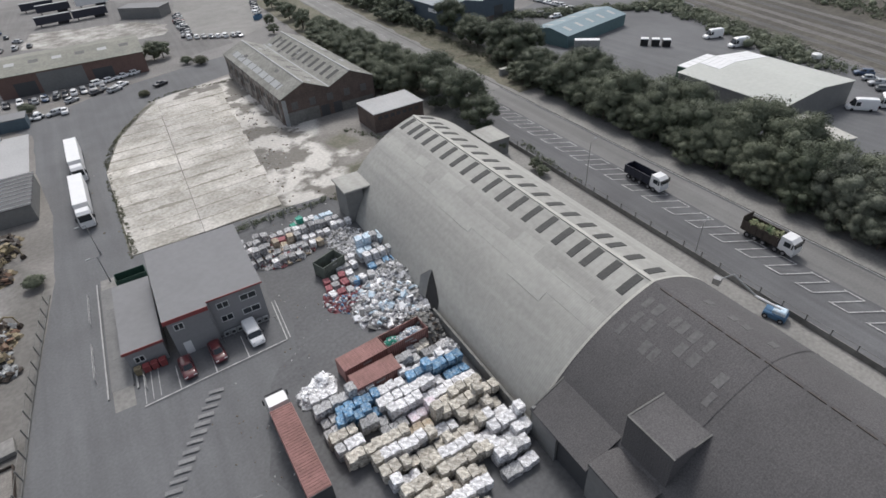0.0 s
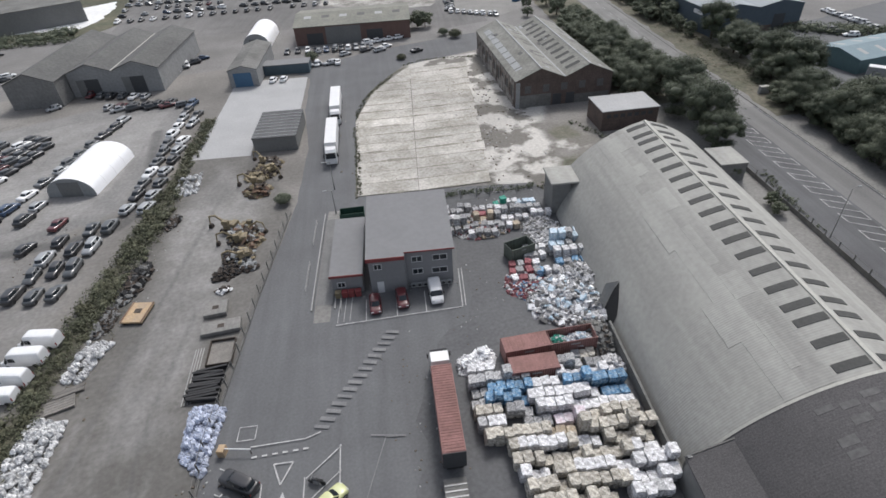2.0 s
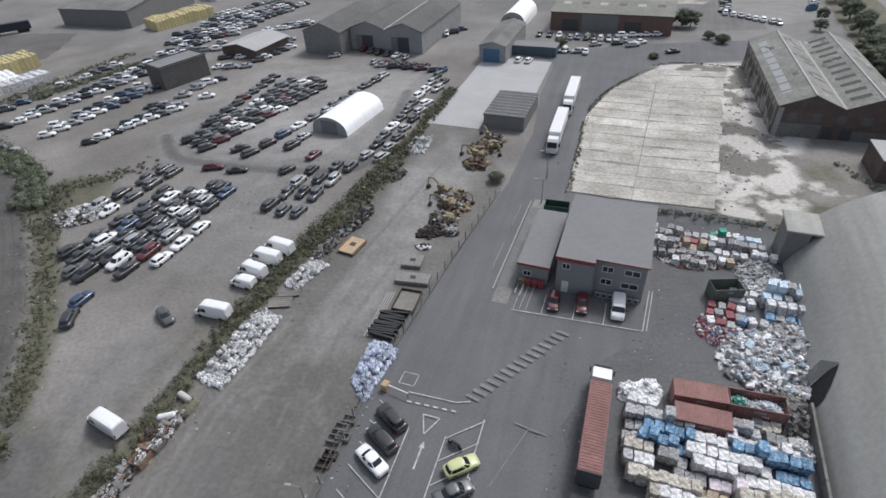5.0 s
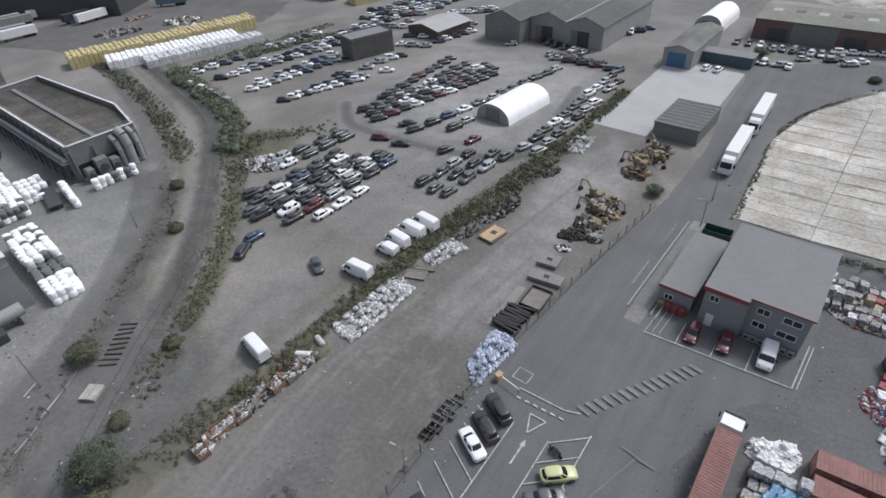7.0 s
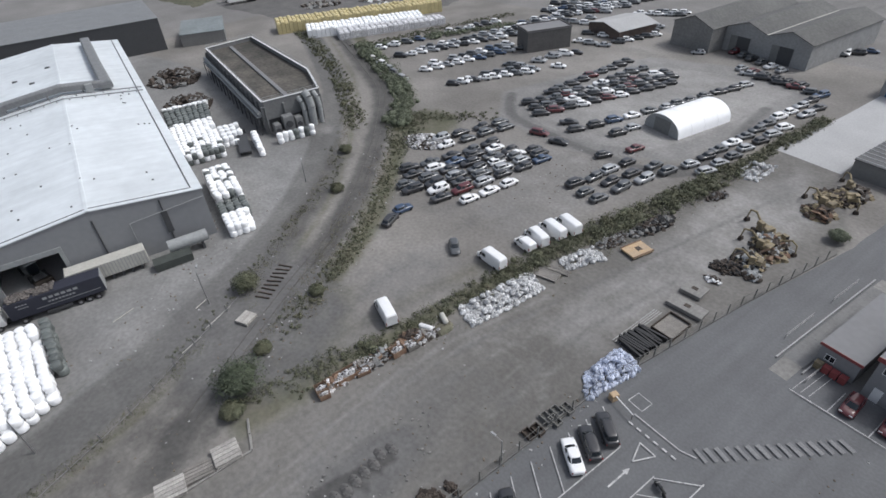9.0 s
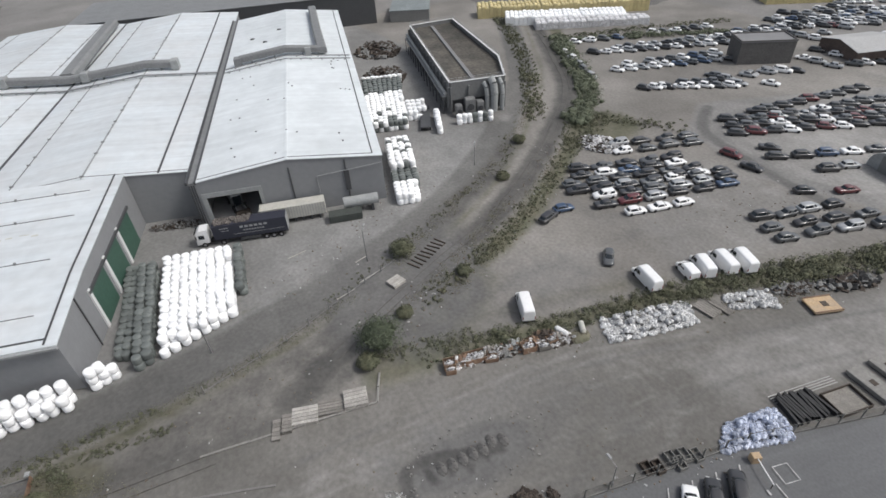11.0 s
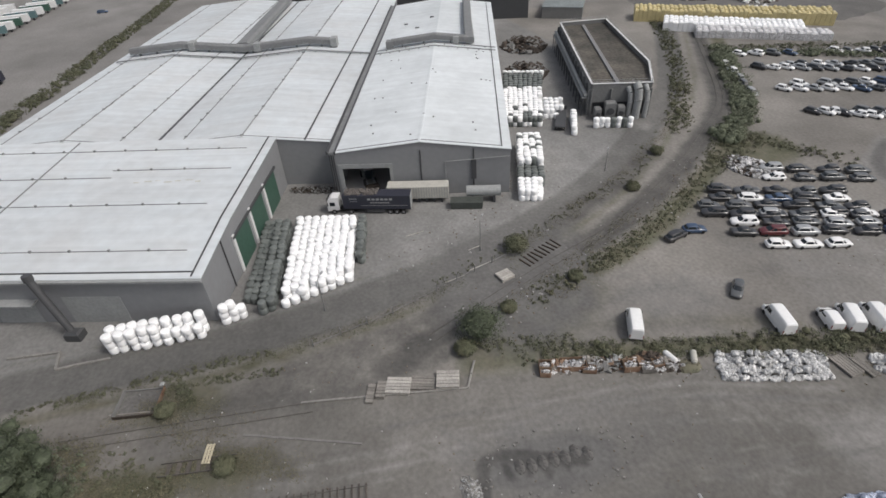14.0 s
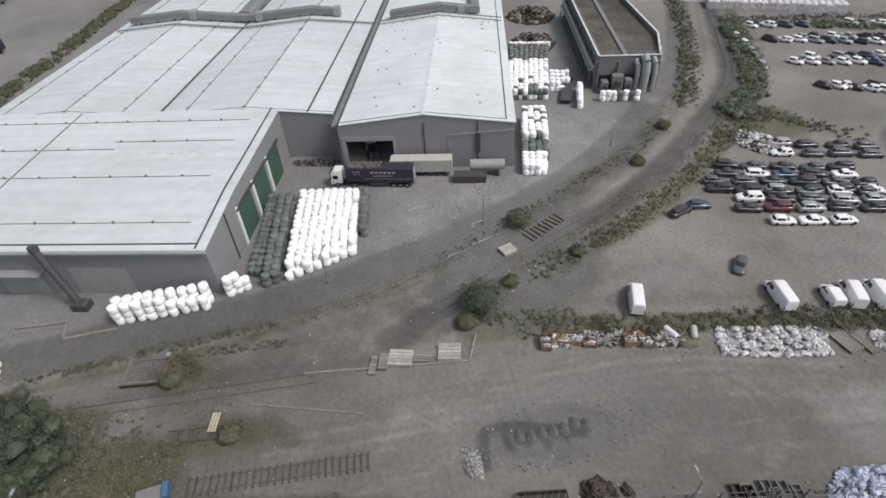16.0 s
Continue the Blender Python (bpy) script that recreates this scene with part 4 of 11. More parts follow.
part("hanging_sheet", Shape().add(q + [(x + .06, y, z + .04) for x, y, z in q], [(0, 1, 2, 3), (7, 6, 5, 4), (0, 4, 5, 1), (1, 5, 6, 2), (2, 6, 7, 3), (3, 7, 4, 0)]), M_VAULT, hangar)
# flank wall of the bale yard
bw = root("yard_wall", site(28.9, 20.0), "low stained concrete wall beside the bales", "wall", "", "structure")
for i in range(10):
    part("wall_panel", Shape().box(-.15, i * 2.5 + .02, 0, .15, i * 2.5 + 2.48, 1.7), M_OLDROOF, bw)


# ---- office block ----
def window(parent, x, y, z, w, h, face="y", out=-1):
    """A window with frame, sill and glass on a wall plane at y (face y) or x (face x), looking out along the sign."""
    d = 0.06 * out
    def b(u0, v0, u1, v1, o0, o1):
        lo, hi = sorted((o0, o1))
        return Shape().box(u0, y + lo, v0, u1, y + hi, v1) if face == "y" else Shape().box(y + lo, u0, v0, y + hi, u1, v1)
    f = part("window_frame", b(x, z, x + w, z + .08, 0, d), M_WHITE, parent)
    part("window_frame_top", b(x, z + h - .08, x + w, z + h, 0, d), M_WHITE, f)
    part("jamb", b(x, z + .08, x + .08, z + h - .08, 0, d), M_WHITE, f)
    part("jamb", b(x + w - .08, z + .08, x + w, z + h - .08, 0, d), M_WHITE, f)
    part("mullion", b(x + w / 2 - .04, z + .08, x + w / 2 + .04, z + h - .08, 0, d), M_WHITE, f)
    part("pane", b(x + .08, z + .08, x + w - .08, z + h - .08, 0.002 * out, 0.02 * out), M_GLASS, f)

off = root("office_block", site(5.7, 63.3), "two-storey grey office block with a shallow roof and red fascia", "office")
OW, OD, OH = 12.4, 15.6, 6.4
part("wall_front", Shape().box(0, .0, 0, 5.2, .25, OH), M_OFFWALL, off)
part("wall_front", Shape().box(5.2, .9, 0, OW, 1.15, OH), M_OFFWALL, off)
part("wall_return", Shape().box(5.2, .25, 0, 5.45, .9, OH), M_OFFWALL, off)
part("wall_side", Shape().box(0, .25, 0, .25, OD, OH), M_OFFWALL, off)
part("wall_side", Shape().box(OW - .25, 1.15, 0, OW, OD, OH), M_OFFWALL, off)
part("wall_back", Shape().box(.25, OD - .25, 0, OW - .25, OD, OH), M_OFFWALL, off)
sh = Shape()
sh.add([(-.3, -.3, OH), (5.3, -.3, OH), (5.3, .6, OH + .05), (OW + .3, .6, OH + .05), (OW + .3, OD + .3, OH + .9), (-.3, OD + .3, OH + .9)] +
       [(-.3, -.3, OH + .25), (5.3, -.3, OH + .25), (5.3, .6, OH + .3), (OW + .3, .6, OH + .3), (OW + .3, OD + .3, OH + 1.15), (-.3, OD + .3, OH + 1.15)],
       [(5, 4, 3, 2), (5, 2, 1, 0), (6, 7, 8), (6, 8, 11), (8, 9, 10, 11), (0, 1, 7, 6), (1, 2, 8, 7), (2, 3, 9, 8), (3, 4, 10, 9), (4, 5, 11, 10), (5, 0, 6, 11)])
part("roof", sh, M_OFFROOF, off, "plain grey shallow roof")
part("fascia", Shape().box(-.32, -.36, OH - .35, 5.32, -.3, OH + .3), M_REDTRIM, off, "deep red fascia")
part("fascia", Shape().box(5.32, .53, OH + .1, OW + .32, .59, OH + .33), M_REDTRIM, off)
for x, z, w in ((.7, 4.4, 1.2), (6.3, 4.5, 1.6), (9.4, 4.5, 2.2), (6.3, 2.2, 1.6), (9.2, 2.1, 2.4)):
    window(off, x, 0 if x < 5 else .9, z, w, 1.05)
part("door", Shape().box(.9, -.05, 0, 1.9, -.002, 2.1), M_WHITE, off, "pale door")
for i in range(7):
    u = root("air_unit", off.matrix_basis @ pose(5.9 + i * .9, .2, 0), "small grey air-conditioning unit by the office wall", "air conditioner", "units by the office")
    part("casing", Shape().chunk(0, 0, .12, .78, .4, .85, .03), M_GUTTER, u)
    part("fan_grille", Shape().tube((.39, -.01, .5), (.39, .0, .5), .26, 10), M_BLACK, u)
    part("foot", Shape().box(.05, .05, 0, .15, .35, .12), M_BLACK, u)
    part("foot", Shape().box(.63, .05, 0, .73, .35, .12), M_BLACK, u)
rail = root("handrail", off.matrix_basis @ pose(5.7, -.6, 0), "low galvanised rail before the office", "rail")
part("top_rail", Shape().tube((0, 0, 1.0), (7.2, 0, 1.0), .03, 6), M_STEEL, rail)
for i in range(6):
    part("post", Shape().tube((i * 1.44, 0, 0), (i * 1.44, 0, 1), .03, 6), M_STEEL, rail)

low = root("weighbridge_office", site(.1, 65.2), "single-storey grey flat-roofed wing with red edge", "office")
part("wall", Shape().box(0, 0, 0, 4.6, 15, 3.3), M_OFFWALL, low)
part("roof", Shape().box(-.2, -.2, 3.3, 4.8, 15.2, 3.6), M_OFFROOF, low)
part("fascia", Shape().box(-.22, -.26, 3.2, 4.82, -.2, 3.62), M_REDTRIM, low)
window(low, .8, 0, 1.2, 1.2, 1.0)
for i, (c, n, l) in enumerate(((M_PLANT, "bin", "yellow-green wheelie bin by the wing"), (M_REDTRIM, "bin", "red wheelie bin by the wing"), (M_REDTRIM, "bin", "red wheelie bin by the wing"), (M_REDTRIM, "bin", "red wheelie bin by the wing"))):
    b = root("wheelie_bin", low.matrix_basis @ pose(.4 + i * 1.0, -1.2, 0), l, "bin", "bins by the wing")
    part("body", Shape().box(0, 0, .08, .8, .75, 1.05, None, 1.08), c, b)
    part("lid", Shape().chunk(-.05, -.06, 1.06, .85, .8, 1.16, .04), c, b)
    for x in (.1, .7):
        part("wheel", Shape().tube((x, .72, .1), (x + .06, .72, .1), .1, 8), M_BLACK, b)

# weighbridge
wb = root("weighbridge", site(-4.3, 58.6), "worn pale vehicle weighbridge flush with the yard", "weighbridge")
part("deck", Shape().box(.2, 5, 0, 2.8, 28, .16), mat("weigh_deck", (0.185, 0.184, 0.181), 0.9, 0, 0.15, 0.3, 3.0, 0.2), wb)
part("ramp", Shape().add([(.3, 1.5, .004), (2.7, 1.5, .004), (2.7, 5, .15), (.3, 5, .15)], [(0, 1, 2, 3)]), M_FOOTWAY, wb)
part("ramp", Shape().add([(.3, 28, .15), (2.7, 28, .15), (2.7, 31, .004), (.3, 31, .004)], [(0, 1, 2, 3)]), M_FOOTWAY, wb)
for y in (11, 17, 22.5):
    part("cover_plate", Shape().box(.8, y, .16, 2.0, y + 1.4, .18), M_GREYWALL, wb)
part("guide_rail", Shape().box(-.3, 4, .02, -.12, 30, .25), M_STEEL, wb)
part("guide_rail", Shape().box(3.12, 4, .02, 3.3, 30, .25), M_STEEL, wb)
for x, y0, y1 in ((-1.4, 8, 15), (-1.4, 20, 27), (4.2, 3, 12)):
    fr = root("guard_rail", wb.matrix_basis @ pose(x, y0, 0), "galvanised guard rail beside the weighbridge", "rail", "rails at the weighbridge")
    for z in (.5, 1.0):
        part("rail_bar", Shape().tube((0, 0, z), (0, y1 - y0, z), .03, 6), M_STEEL, fr)
    for i in range(5):
        part("post", Shape().tube((0, (y1 - y0) * i / 4, 0), (0, (y1 - y0) * i / 4, 1), .03, 6), M_STEEL, fr)

# ---- works and sheds to the north ----
M_LIME = mat("flaking_limewash", (0.36, 0.345, 0.32), 0.92, 0, 0.3, 0.5, 3.0, 0.3, tint=(0.15, 0.125, 0.11), tint_at=0.5)
works = gable_shed("brick_works", pose(53.6, 118.4, 0, 0, 0, -8.8), 24.4, 46, 6.8, 2.6, M_BRICK, mat("mossy_works_roof", (0.245, 0.243, 0.222), 0.9, 0, 0.25, 0.14, 1.4, 0.3, tint=(0.16, 0.158, 0.14), stripes=("Y", 3.0, 0.3), huge=0.15), "derelict brick works with twin weathered gabled roofs", 2, 0.3, "factory")
def works_roof(x):
    """Height of the works' roof over a point of its width."""
    return 6.8 + 2.6 * (1 - abs((x % 12.2) - 6.1) / 6.1) + .165
def on_works(name, x0, x1, y0, y1, mt, label="", up=.02):
    part(name, Shape().add([(x0, y0, works_roof(x0) + up), (x1, y0, works_roof(x1) + up), (x1, y1, works_roof(x1) + up), (x0, y1, works_roof(x0) + up), (x0, y0, works_roof(x0) - .05), (x1, y0, works_roof(x1) - .05), (x1, y1, works_roof(x1) - .05), (x0, y1, works_roof(x0) - .05)],
         [(0, 1, 2, 3), (0, 4, 5, 1), (1, 5, 6, 2), (2, 6, 7, 3), (3, 7, 4, 0)]), mt, works, label)
for i in range(11):
    on_works("roof_light", 13.6, 17.0, 3 + i * 3.9, 4.5 + i * 3.9, M_SKYLIGHT)
    if i % 3 != 1:
        on_works("roof_light", 8.6, 11.2, 6 + i * 3.6, 7.1 + i * 3.6, M_SKYPATCH)
on_works("roof_light_strip", 1.2, 2.9, 5, 42, M_GUTTER, "long pale roof light")
for i in range(9):
    on_works("strip_bar", 1.2, 2.9, 6 + i * 4.4, 6.5 + i * 4.4, M_SKYPATCH, "", .03)
for i in range(10):
    part("pier", Shape().box(-.25, 1.5 + i * 4.5, 0, -.002, 2.3 + i * 4.5, 6.6), M_LIME, works)
    part("wall_render", Shape().box(-.1, 2.35 + i * 4.5, 0, -.004, 5.9 + i * 4.5, 1.5 + 1.1 * (i % 3)), M_LIME, works, "" if i else "pale flaking limewash")
    part("wall_render", Shape().box(-.1, 2.35 + i * 4.5, 5.0, -.004, 5.9 + i * 4.5, 6.4), M_LIME, works)
    part("window_opening", Shape().box(-.03, 3.2 + i * 4.5, 2.0, -.002, 5.0 + i * 4.5, 4.6), M_SKYLIGHT, works)
for x in (9.4, 12.8):
    part("ground_opening", Shape().box(x, -.04, 0, x + 2.2, -.003, 2.8), M_CLAD_DARK, works)
part("render_band", Shape().box(.3, -.03, 0, 9, -.004, 3.1), M_OLDROOF, works, "grey rendered lower wall")
part("render_band", Shape().box(14.6, -.03, 0, 24, -.004, 2.2), M_OLDROOF, works)
part("corner_render", Shape().box(-.04, -.04, 0, 1.0, -.004, 6.4), M_GUTTER, works, "pale flaking render")
for x in (6.1, 18.3):
    part("ridge_cap", Shape().box(x - .2, -.3, 9.5, x + .2, 46.3, 9.64), M_GUTTER, works)
part("valley_gutter", Shape().box(12.0, -.3, 6.9, 12.4, 46.3, 7.05), M_GUTTER, works)
rw = random.Random(17)
for i in range(34):
    x, y = rw.uniform(.6, 23), rw.uniform(.5, 43)
    if abs(x % 6.1) < .3 or x % 6.1 > 4.9:
        continue
    on_works("roof_patch", x, x + rw.uniform(.6, 1.1), y, y + rw.uniform(1.0, 2.6), rw.choice((M_SKYPATCH, M_SKYPATCH, M_GUTTER)))
for i in range(5):
    part("broken_window", Shape().box(2.2 + i * 4.6, -.04, 3.6, 3.8 + i * 4.6, -.003, 5.4), M_SKYPATCH, works)
hut = flat_block("brick_hut", pose(65.6, 98.6, 0, 0, 0, -10), 13.0, 8.8, 4.5, M_BRICK, M_APRON, "dark brick hut with a pale flat roof")
for i in range(7):
    part("window_opening", Shape().box(1 + i * 1.6, -.03, 3.0, 2.0 + i * 1.6, -.003, 3.8), M_CLAD_DARK, hut)
flat_block("substation", site(73.6, 70.6), 5.0, 6.5, 3.6, M_GREYWALL, M_VAULT, "small grey hut beside the hangar")
M_PALESHEET = mat("pale_sheet_wall", (0.3, 0.302, 0.3), 0.8, 0, 0.15, 0.2, 1.5, 0.1)
M_DARKSHEET = mat("dark_sheet_roof", (0.1, 0.1, 0.097), 0.9, 0, 0.25, 0.12, 1.4, 0.3, tint=(0.13, 0.129, 0.123), stripes=("Y", 3.0, 0.3), huge=.15)
gable_shed("grey_workshop", site(-73, 175.6), 13.6, 44, 7, 2.6, mat("dull_sheet_wall", (0.22, 0.217, 0.21), 0.8, 0, 0.2, 0.2, 1.5, 0.1), M_DARKSHEET, "grey sheeted workshop bay standing forward", 1, 0.3)
ws = gable_shed("grey_workshop", site(-73, 175.6) @ pose(13.8, 6.5, 0), 25.6, 38, 6.8, 2.3, M_PALESHEET, M_DARKSHEET, "pale sheeted workshop with two gabled bays", 2, 0.3)
for x in (4.2, 17.0):
    part("door_opening", Shape().box(x, -.06, 0, x + 4.0, -.003, 4.8), M_CLAD_DARK, ws, "dark open doorway")
    part("door_leaf", Shape().box(x - 2.2, -.12, 0, x - .05, -.065, 4.8), M_GREYWALL, ws)
part("valley_gutter", Shape().box(12.6, -.5, 6.75, 13.0, 38, 7.05), M_RIDGE, ws)
dep = gable_shed("brick_depot", site(7.6, 199.5, 0) @ pose(39.5, 0, 0, 0, 0, 90), 24, 39.5, 6.0, 1.7, mat("red_brick", (0.165, 0.105, 0.09), 0.9, 0, 0.15, 0.5, 3.0, 0.2), mat("buff_roof", (0.22, 0.218, 0.185), 0.85, 0, 0.2, 0.2, 1.5, 0.2, tint=(0.17, 0.172, 0.15), huge=.12, stripes=("X", 2.0, .3)), "long brick depot with a mossy grey roof", 1, 0.3, "depot")
for x in (9.5, 30.0):
    part("door_opening", Shape().box(-.06, x, 0, -.003, x + 5.5, 3.8), M_CLAD_DARK, dep, "dark open doorway")
part("render_panel", Shape().box(-.04, 17, 0, -.004, 29, 5.6), M_GREYWALL, dep, "grey rendered wall panel")
for i in range(6):
    z0, z1 = 6.0 + 1.7 * 6.6 / 12 + .19, 6.0 + 1.7 * 8.8 / 12 + .19
    part("roof_light", Shape().add([(6.6, 3 + i * 6.2, z0), (8.8, 3 + i * 6.2, z1), (8.8, 5.6 + i * 6.2, z1), (6.6, 5.6 + i * 6.2, z0)], [(0, 1, 2, 3)]), M_APRON if i % 2 else M_SKYPATCH, dep)
blu = gable_shed("blue_workshop", site(-14.4, 166.6), 8.2, 26, 4.8, 1.2, bpy.data.materials["pale_sheet_wall"], M_OLDROOF, "small grey workshop with a bright blue door", 1, 0.2, "workshop")
part("roller_door", Shape().box(1.3, -.08, 0, 6.4, -.003, 4.0), M_BLUE, blu, "blue roller door")
flat_block("blue_store", site(-6.0, 173.2), 15, 5, 2.8, mat("dull_blue_wall", (0.075, 0.11, 0.135), 0.7, 0, 0.15, 0.4, 2, 0.1), M_OFFROOF, "low blue-grey flat-roofed store")
shd = flat_block("ribbed_shed", site(-9.4, 119.8), 9.6, 15, 3.3, M_GREYWALL, mat("dark_felt_roof", (0.12, 0.12, 0.122), 0.9, 0, 0.2, 0.3, 2.0, 0.2), "low dark grey shed with pale roof ribs")
for i in range(9):
    part("roof_rib", Shape().box(-.2, .4 + i * 1.75, 3.5, 9.8, .6 + i * 1.75, 3.6), M_GUTTER, shd)

def tunnel(name, m, w, length, h, label):
    r = root(name, m, label, "tunnel")
    n = 12
    arc = [(w / 2 - w / 2 * math.cos(math.pi * i / n), h * math.sin(math.pi * i / n) ** .8) for i in range(n + 1)]
    sh = Shape()
    sh.add([(x, y, z) for y in (0, length) for x, z in arc], [(i, n + 1 + i, n + 2 + i, i + 1) for i in range(n)])
    part("cover", sh, M_WRAP_W, r, "white sheet cover", True)
    for nm, y in (("front", 0.02), ("back", length - .02)):
        sh = Shape()
        sh.add([(x, y, z) for x, z in arc], [tuple(range(n + 1))])
        part(nm, sh, M_GUTTER, r)
    part("door_opening", Shape().box(w / 2 - 2.2, -.05, 0, w / 2 + 2.2, .0, 3.2), M_GREYWALL, r)
    for i in range(5):
        part("hoop", Shape().add([(x * (1 if x else 1), length * i / 4 + d, z + .03) for d in (-.06, .06) for x, z in arc], [(k, n + 1 + k, n + 2 + k, k + 1) for k in range(n)]), M_WHITE, r)
    return r
tunnel("storage_tunnel", pose(-50.6, 116.3, 0, 0, 0, -17), 10, 17, 4.1, "white half-round fabric storage tunnel")
tunnel("far_tunnel", site(-10, 204), 9, 20, 5.0, "white half-round fabric tunnel behind the workshop")
bh = flat_block("blockhouse", pose(-103.6, 141.0, 0, 0, 0, 61.5), 15, 8, 6.2, mat("sooty_render", (0.12, 0.115, 0.112), 0.92, 0, 0.2, 0.4, 2.0, 0.2), M_OFFROOF, "dark grey rendered blockhouse among parked cars", .3)
gable_shed("low_pavilion", pose(-101.0, 172.4, 0, 0, 0, -17), 14.5, 16.5, 2.9, 1.5, M_BRICK, M_APRON, "low brick pavilion with a pale grey gabled roof", 1, .5, "shed")
gable_shed("far_works", pose(-156.5, 206, 0, 0, 0, 82), 40, 34, 6.5, 2.0, M_GREYWALL, M_OLDROOF, "large grey works beyond the wrapped blocks", 1, .3, "factory")

# ---- warehouse details ----
M_DUCT = mat("dull_duct", (0.2, 0.205, 0.208), 0.6, 0, 0.15, 0.3, 2.0, 0.1)
hall, rng = bpy.data.objects["warehouse_hall"], bpy.data.objects["warehouse_range"]
part("door_reveal", Shape().box(.9, -.14, 0, 1.7, -.003, 7.1).box(11.0, -.14, 0, 11.6, -.003, 7.1).box(1.7, -.14, 6.2, 11.0, -.003, 7.1), M_GUTTER, hall, "pale grey door surround")
part("hall_floor", Shape().box(.3, .1, .01, 34.2, 20, .05), M_APRON, hall)
ldr = root("loading_shovel", hall.matrix_basis @ pose(5.4, 5.5, .05, 0, 0, 20), "dirty grey loading shovel inside the open hall", "loader")
part("engine_body", Shape().chunk(-1.1, .4, .9, 1.1, 3.6, 2.1, .15), M_GUTTER, ldr)
part("cab", Shape().chunk(-.8, -1.0, 1.0, .8, .6, 3.2, .12), M_GLASS, ldr)
part("cab_roof", Shape().chunk(-.95, -1.15, 3.2, .95, .75, 3.35, .05), M_WHITE, ldr)
part("lift_arm", Shape().box(-.9, -3.4, .7, -.6, -.9, 1.3).box(.6, -3.4, .7, .9, -.9, 1.3), M_GUTTER, ldr)
part("bucket", Shape().chunk(-1.4, -4.4, .1, 1.4, -3.3, 1.3, .2), M_IRON, ldr)
for sx in (-1, 1):
    for y in (-1.6, 2.4):
        part("wheel", Shape().tube((sx * .8, y, .75), (sx * 1.35, y, .75), .75, 14), M_BLACK, ldr)
for x in (-.45, -.05, .35, 17.2, 27.5):
    part("downpipe", Shape().tube((x, -.12, 0), (x, -.12, 9.8), .12, 6), M_CLAD_DARK, hall)
part("small_duct", Shape().tube((22.0, -.25, 0), (22.0, -.25, 7.3), .07, 6).tube((22.0, -.25, 7.3), (34.4, -.25, 8.2), .07, 6), M_GUTTER, hall)
part("extract_louvre", Shape().box(27.0, -.3, 3.4, 28.0, -.003, 7.6), M_CLAD_DARK, hall)
part("valley_gutter", Shape().box(-.55, -.3, 9.3, .5, 112, 9.78), M_DUCT, hall)
part("valley_trim", Shape().box(-1.0, -.3, 9.4, -.58, 112, 10.0), M_CLAD_DARK, hall)
part("valley_trim", Shape().box(.52, -.3, 9.4, .85, 112, 9.95), M_CLAD_DARK, hall)
part("verge_line", Shape().box(32.8, .8, 9.6, 33.0, 111, 9.95), M_CLAD_DARK, hall)
def hall_roof(x):
    return 9.5 + 2.0 * (1 - abs(x - 17.25) / 17.25) + .16
for x0, x1 in ((1.0, 17.2), (17.3, 32.8)):      # thin line inside the front edge of the roof
    part("verge_line", Shape().add([(x0, .7, hall_roof(x0) + .06), (x1, .7, hall_roof(x1) + .06), (x1, .85, hall_roof(x1) + .06), (x0, .85, hall_roof(x0) + .06), (x0, .7, hall_roof(x0) - .02), (x1, .7, hall_roof(x1) - .02), (x1, .85, hall_roof(x1) - .02), (x0, .85, hall_roof(x0) - .02)], [(0, 1, 2, 3), (0, 4, 5, 1), (2, 6, 7, 3)]), M_CLAD_DARK, hall)
part("ridge_cap", Shape().box(17.0, -.2, 11.6, 17.5, 112.2, 11.75), M_WHITEROOF, hall)
for k in range(90):
    x, y = random.uniform(3, 33), random.uniform(2, 60)
    if k < 26:
        part("roof_fixing", Shape().box(x, y, 9.5 + 2 * (1 - abs(x - 17.25) / 17.25) + .17, x + .3, y + .3, 9.5 + 2 * (1 - abs(x - 17.25) / 17.25) + .3), M_CLAD_DARK, hall)
def range_roof(x):
    """Height of the range's roof over a point of its width."""
    return 9.5 + 1.6 * (1 - abs((x % 37.65) - 18.825) / 18.825) + .16
for x, wd, mt in ((3.6, .12, M_DUCT), (18.8, .16, M_GUTTER), (30.1, .1, M_DUCT), (37.65, .3, M_CLAD_DARK), (43.5, .1, M_DUCT), (56.45, .16, M_GUTTER), (69.2, .2, M_CLAD_DARK)):
    part("roof_seam", Shape().box(x - wd, 0, range_roof(x) - .1, x + wd, 119.5, range_roof(x) + .07), mt, rng)
for x0, x1 in ((.4, 18.8), (18.9, 37.6), (37.7, 56.4), (56.5, 75)):      # thin line inside the front edge of the roof
    q = [(x0, .5, range_roof(x0)), (x1, .5, range_roof(x1)), (x1, .7, range_roof(x1)), (x0, .7, range_roof(x0))]
    part("verge_line", Shape().add([(x, y, z + .06) for x, y, z in q] + [(x, y, z - .02) for x, y, z in q], [(0, 1, 2, 3), (0, 4, 5, 1), (2, 6, 7, 3)]), M_DUCT, rng)
rs_ = random.Random(41)
for x in (3.6, 30.1, 43.5, 18.8, 56.45):      # clips and lifted edges along the seams
    for k in range(16):
        y = 2 + k * 7.2 + rs_.uniform(-2, 2)
        part("seam_clip", Shape().box(x - .3, y, range_roof(x) - .02, x + .3, y + .3, range_roof(x) + .22), M_DUCT, rng)
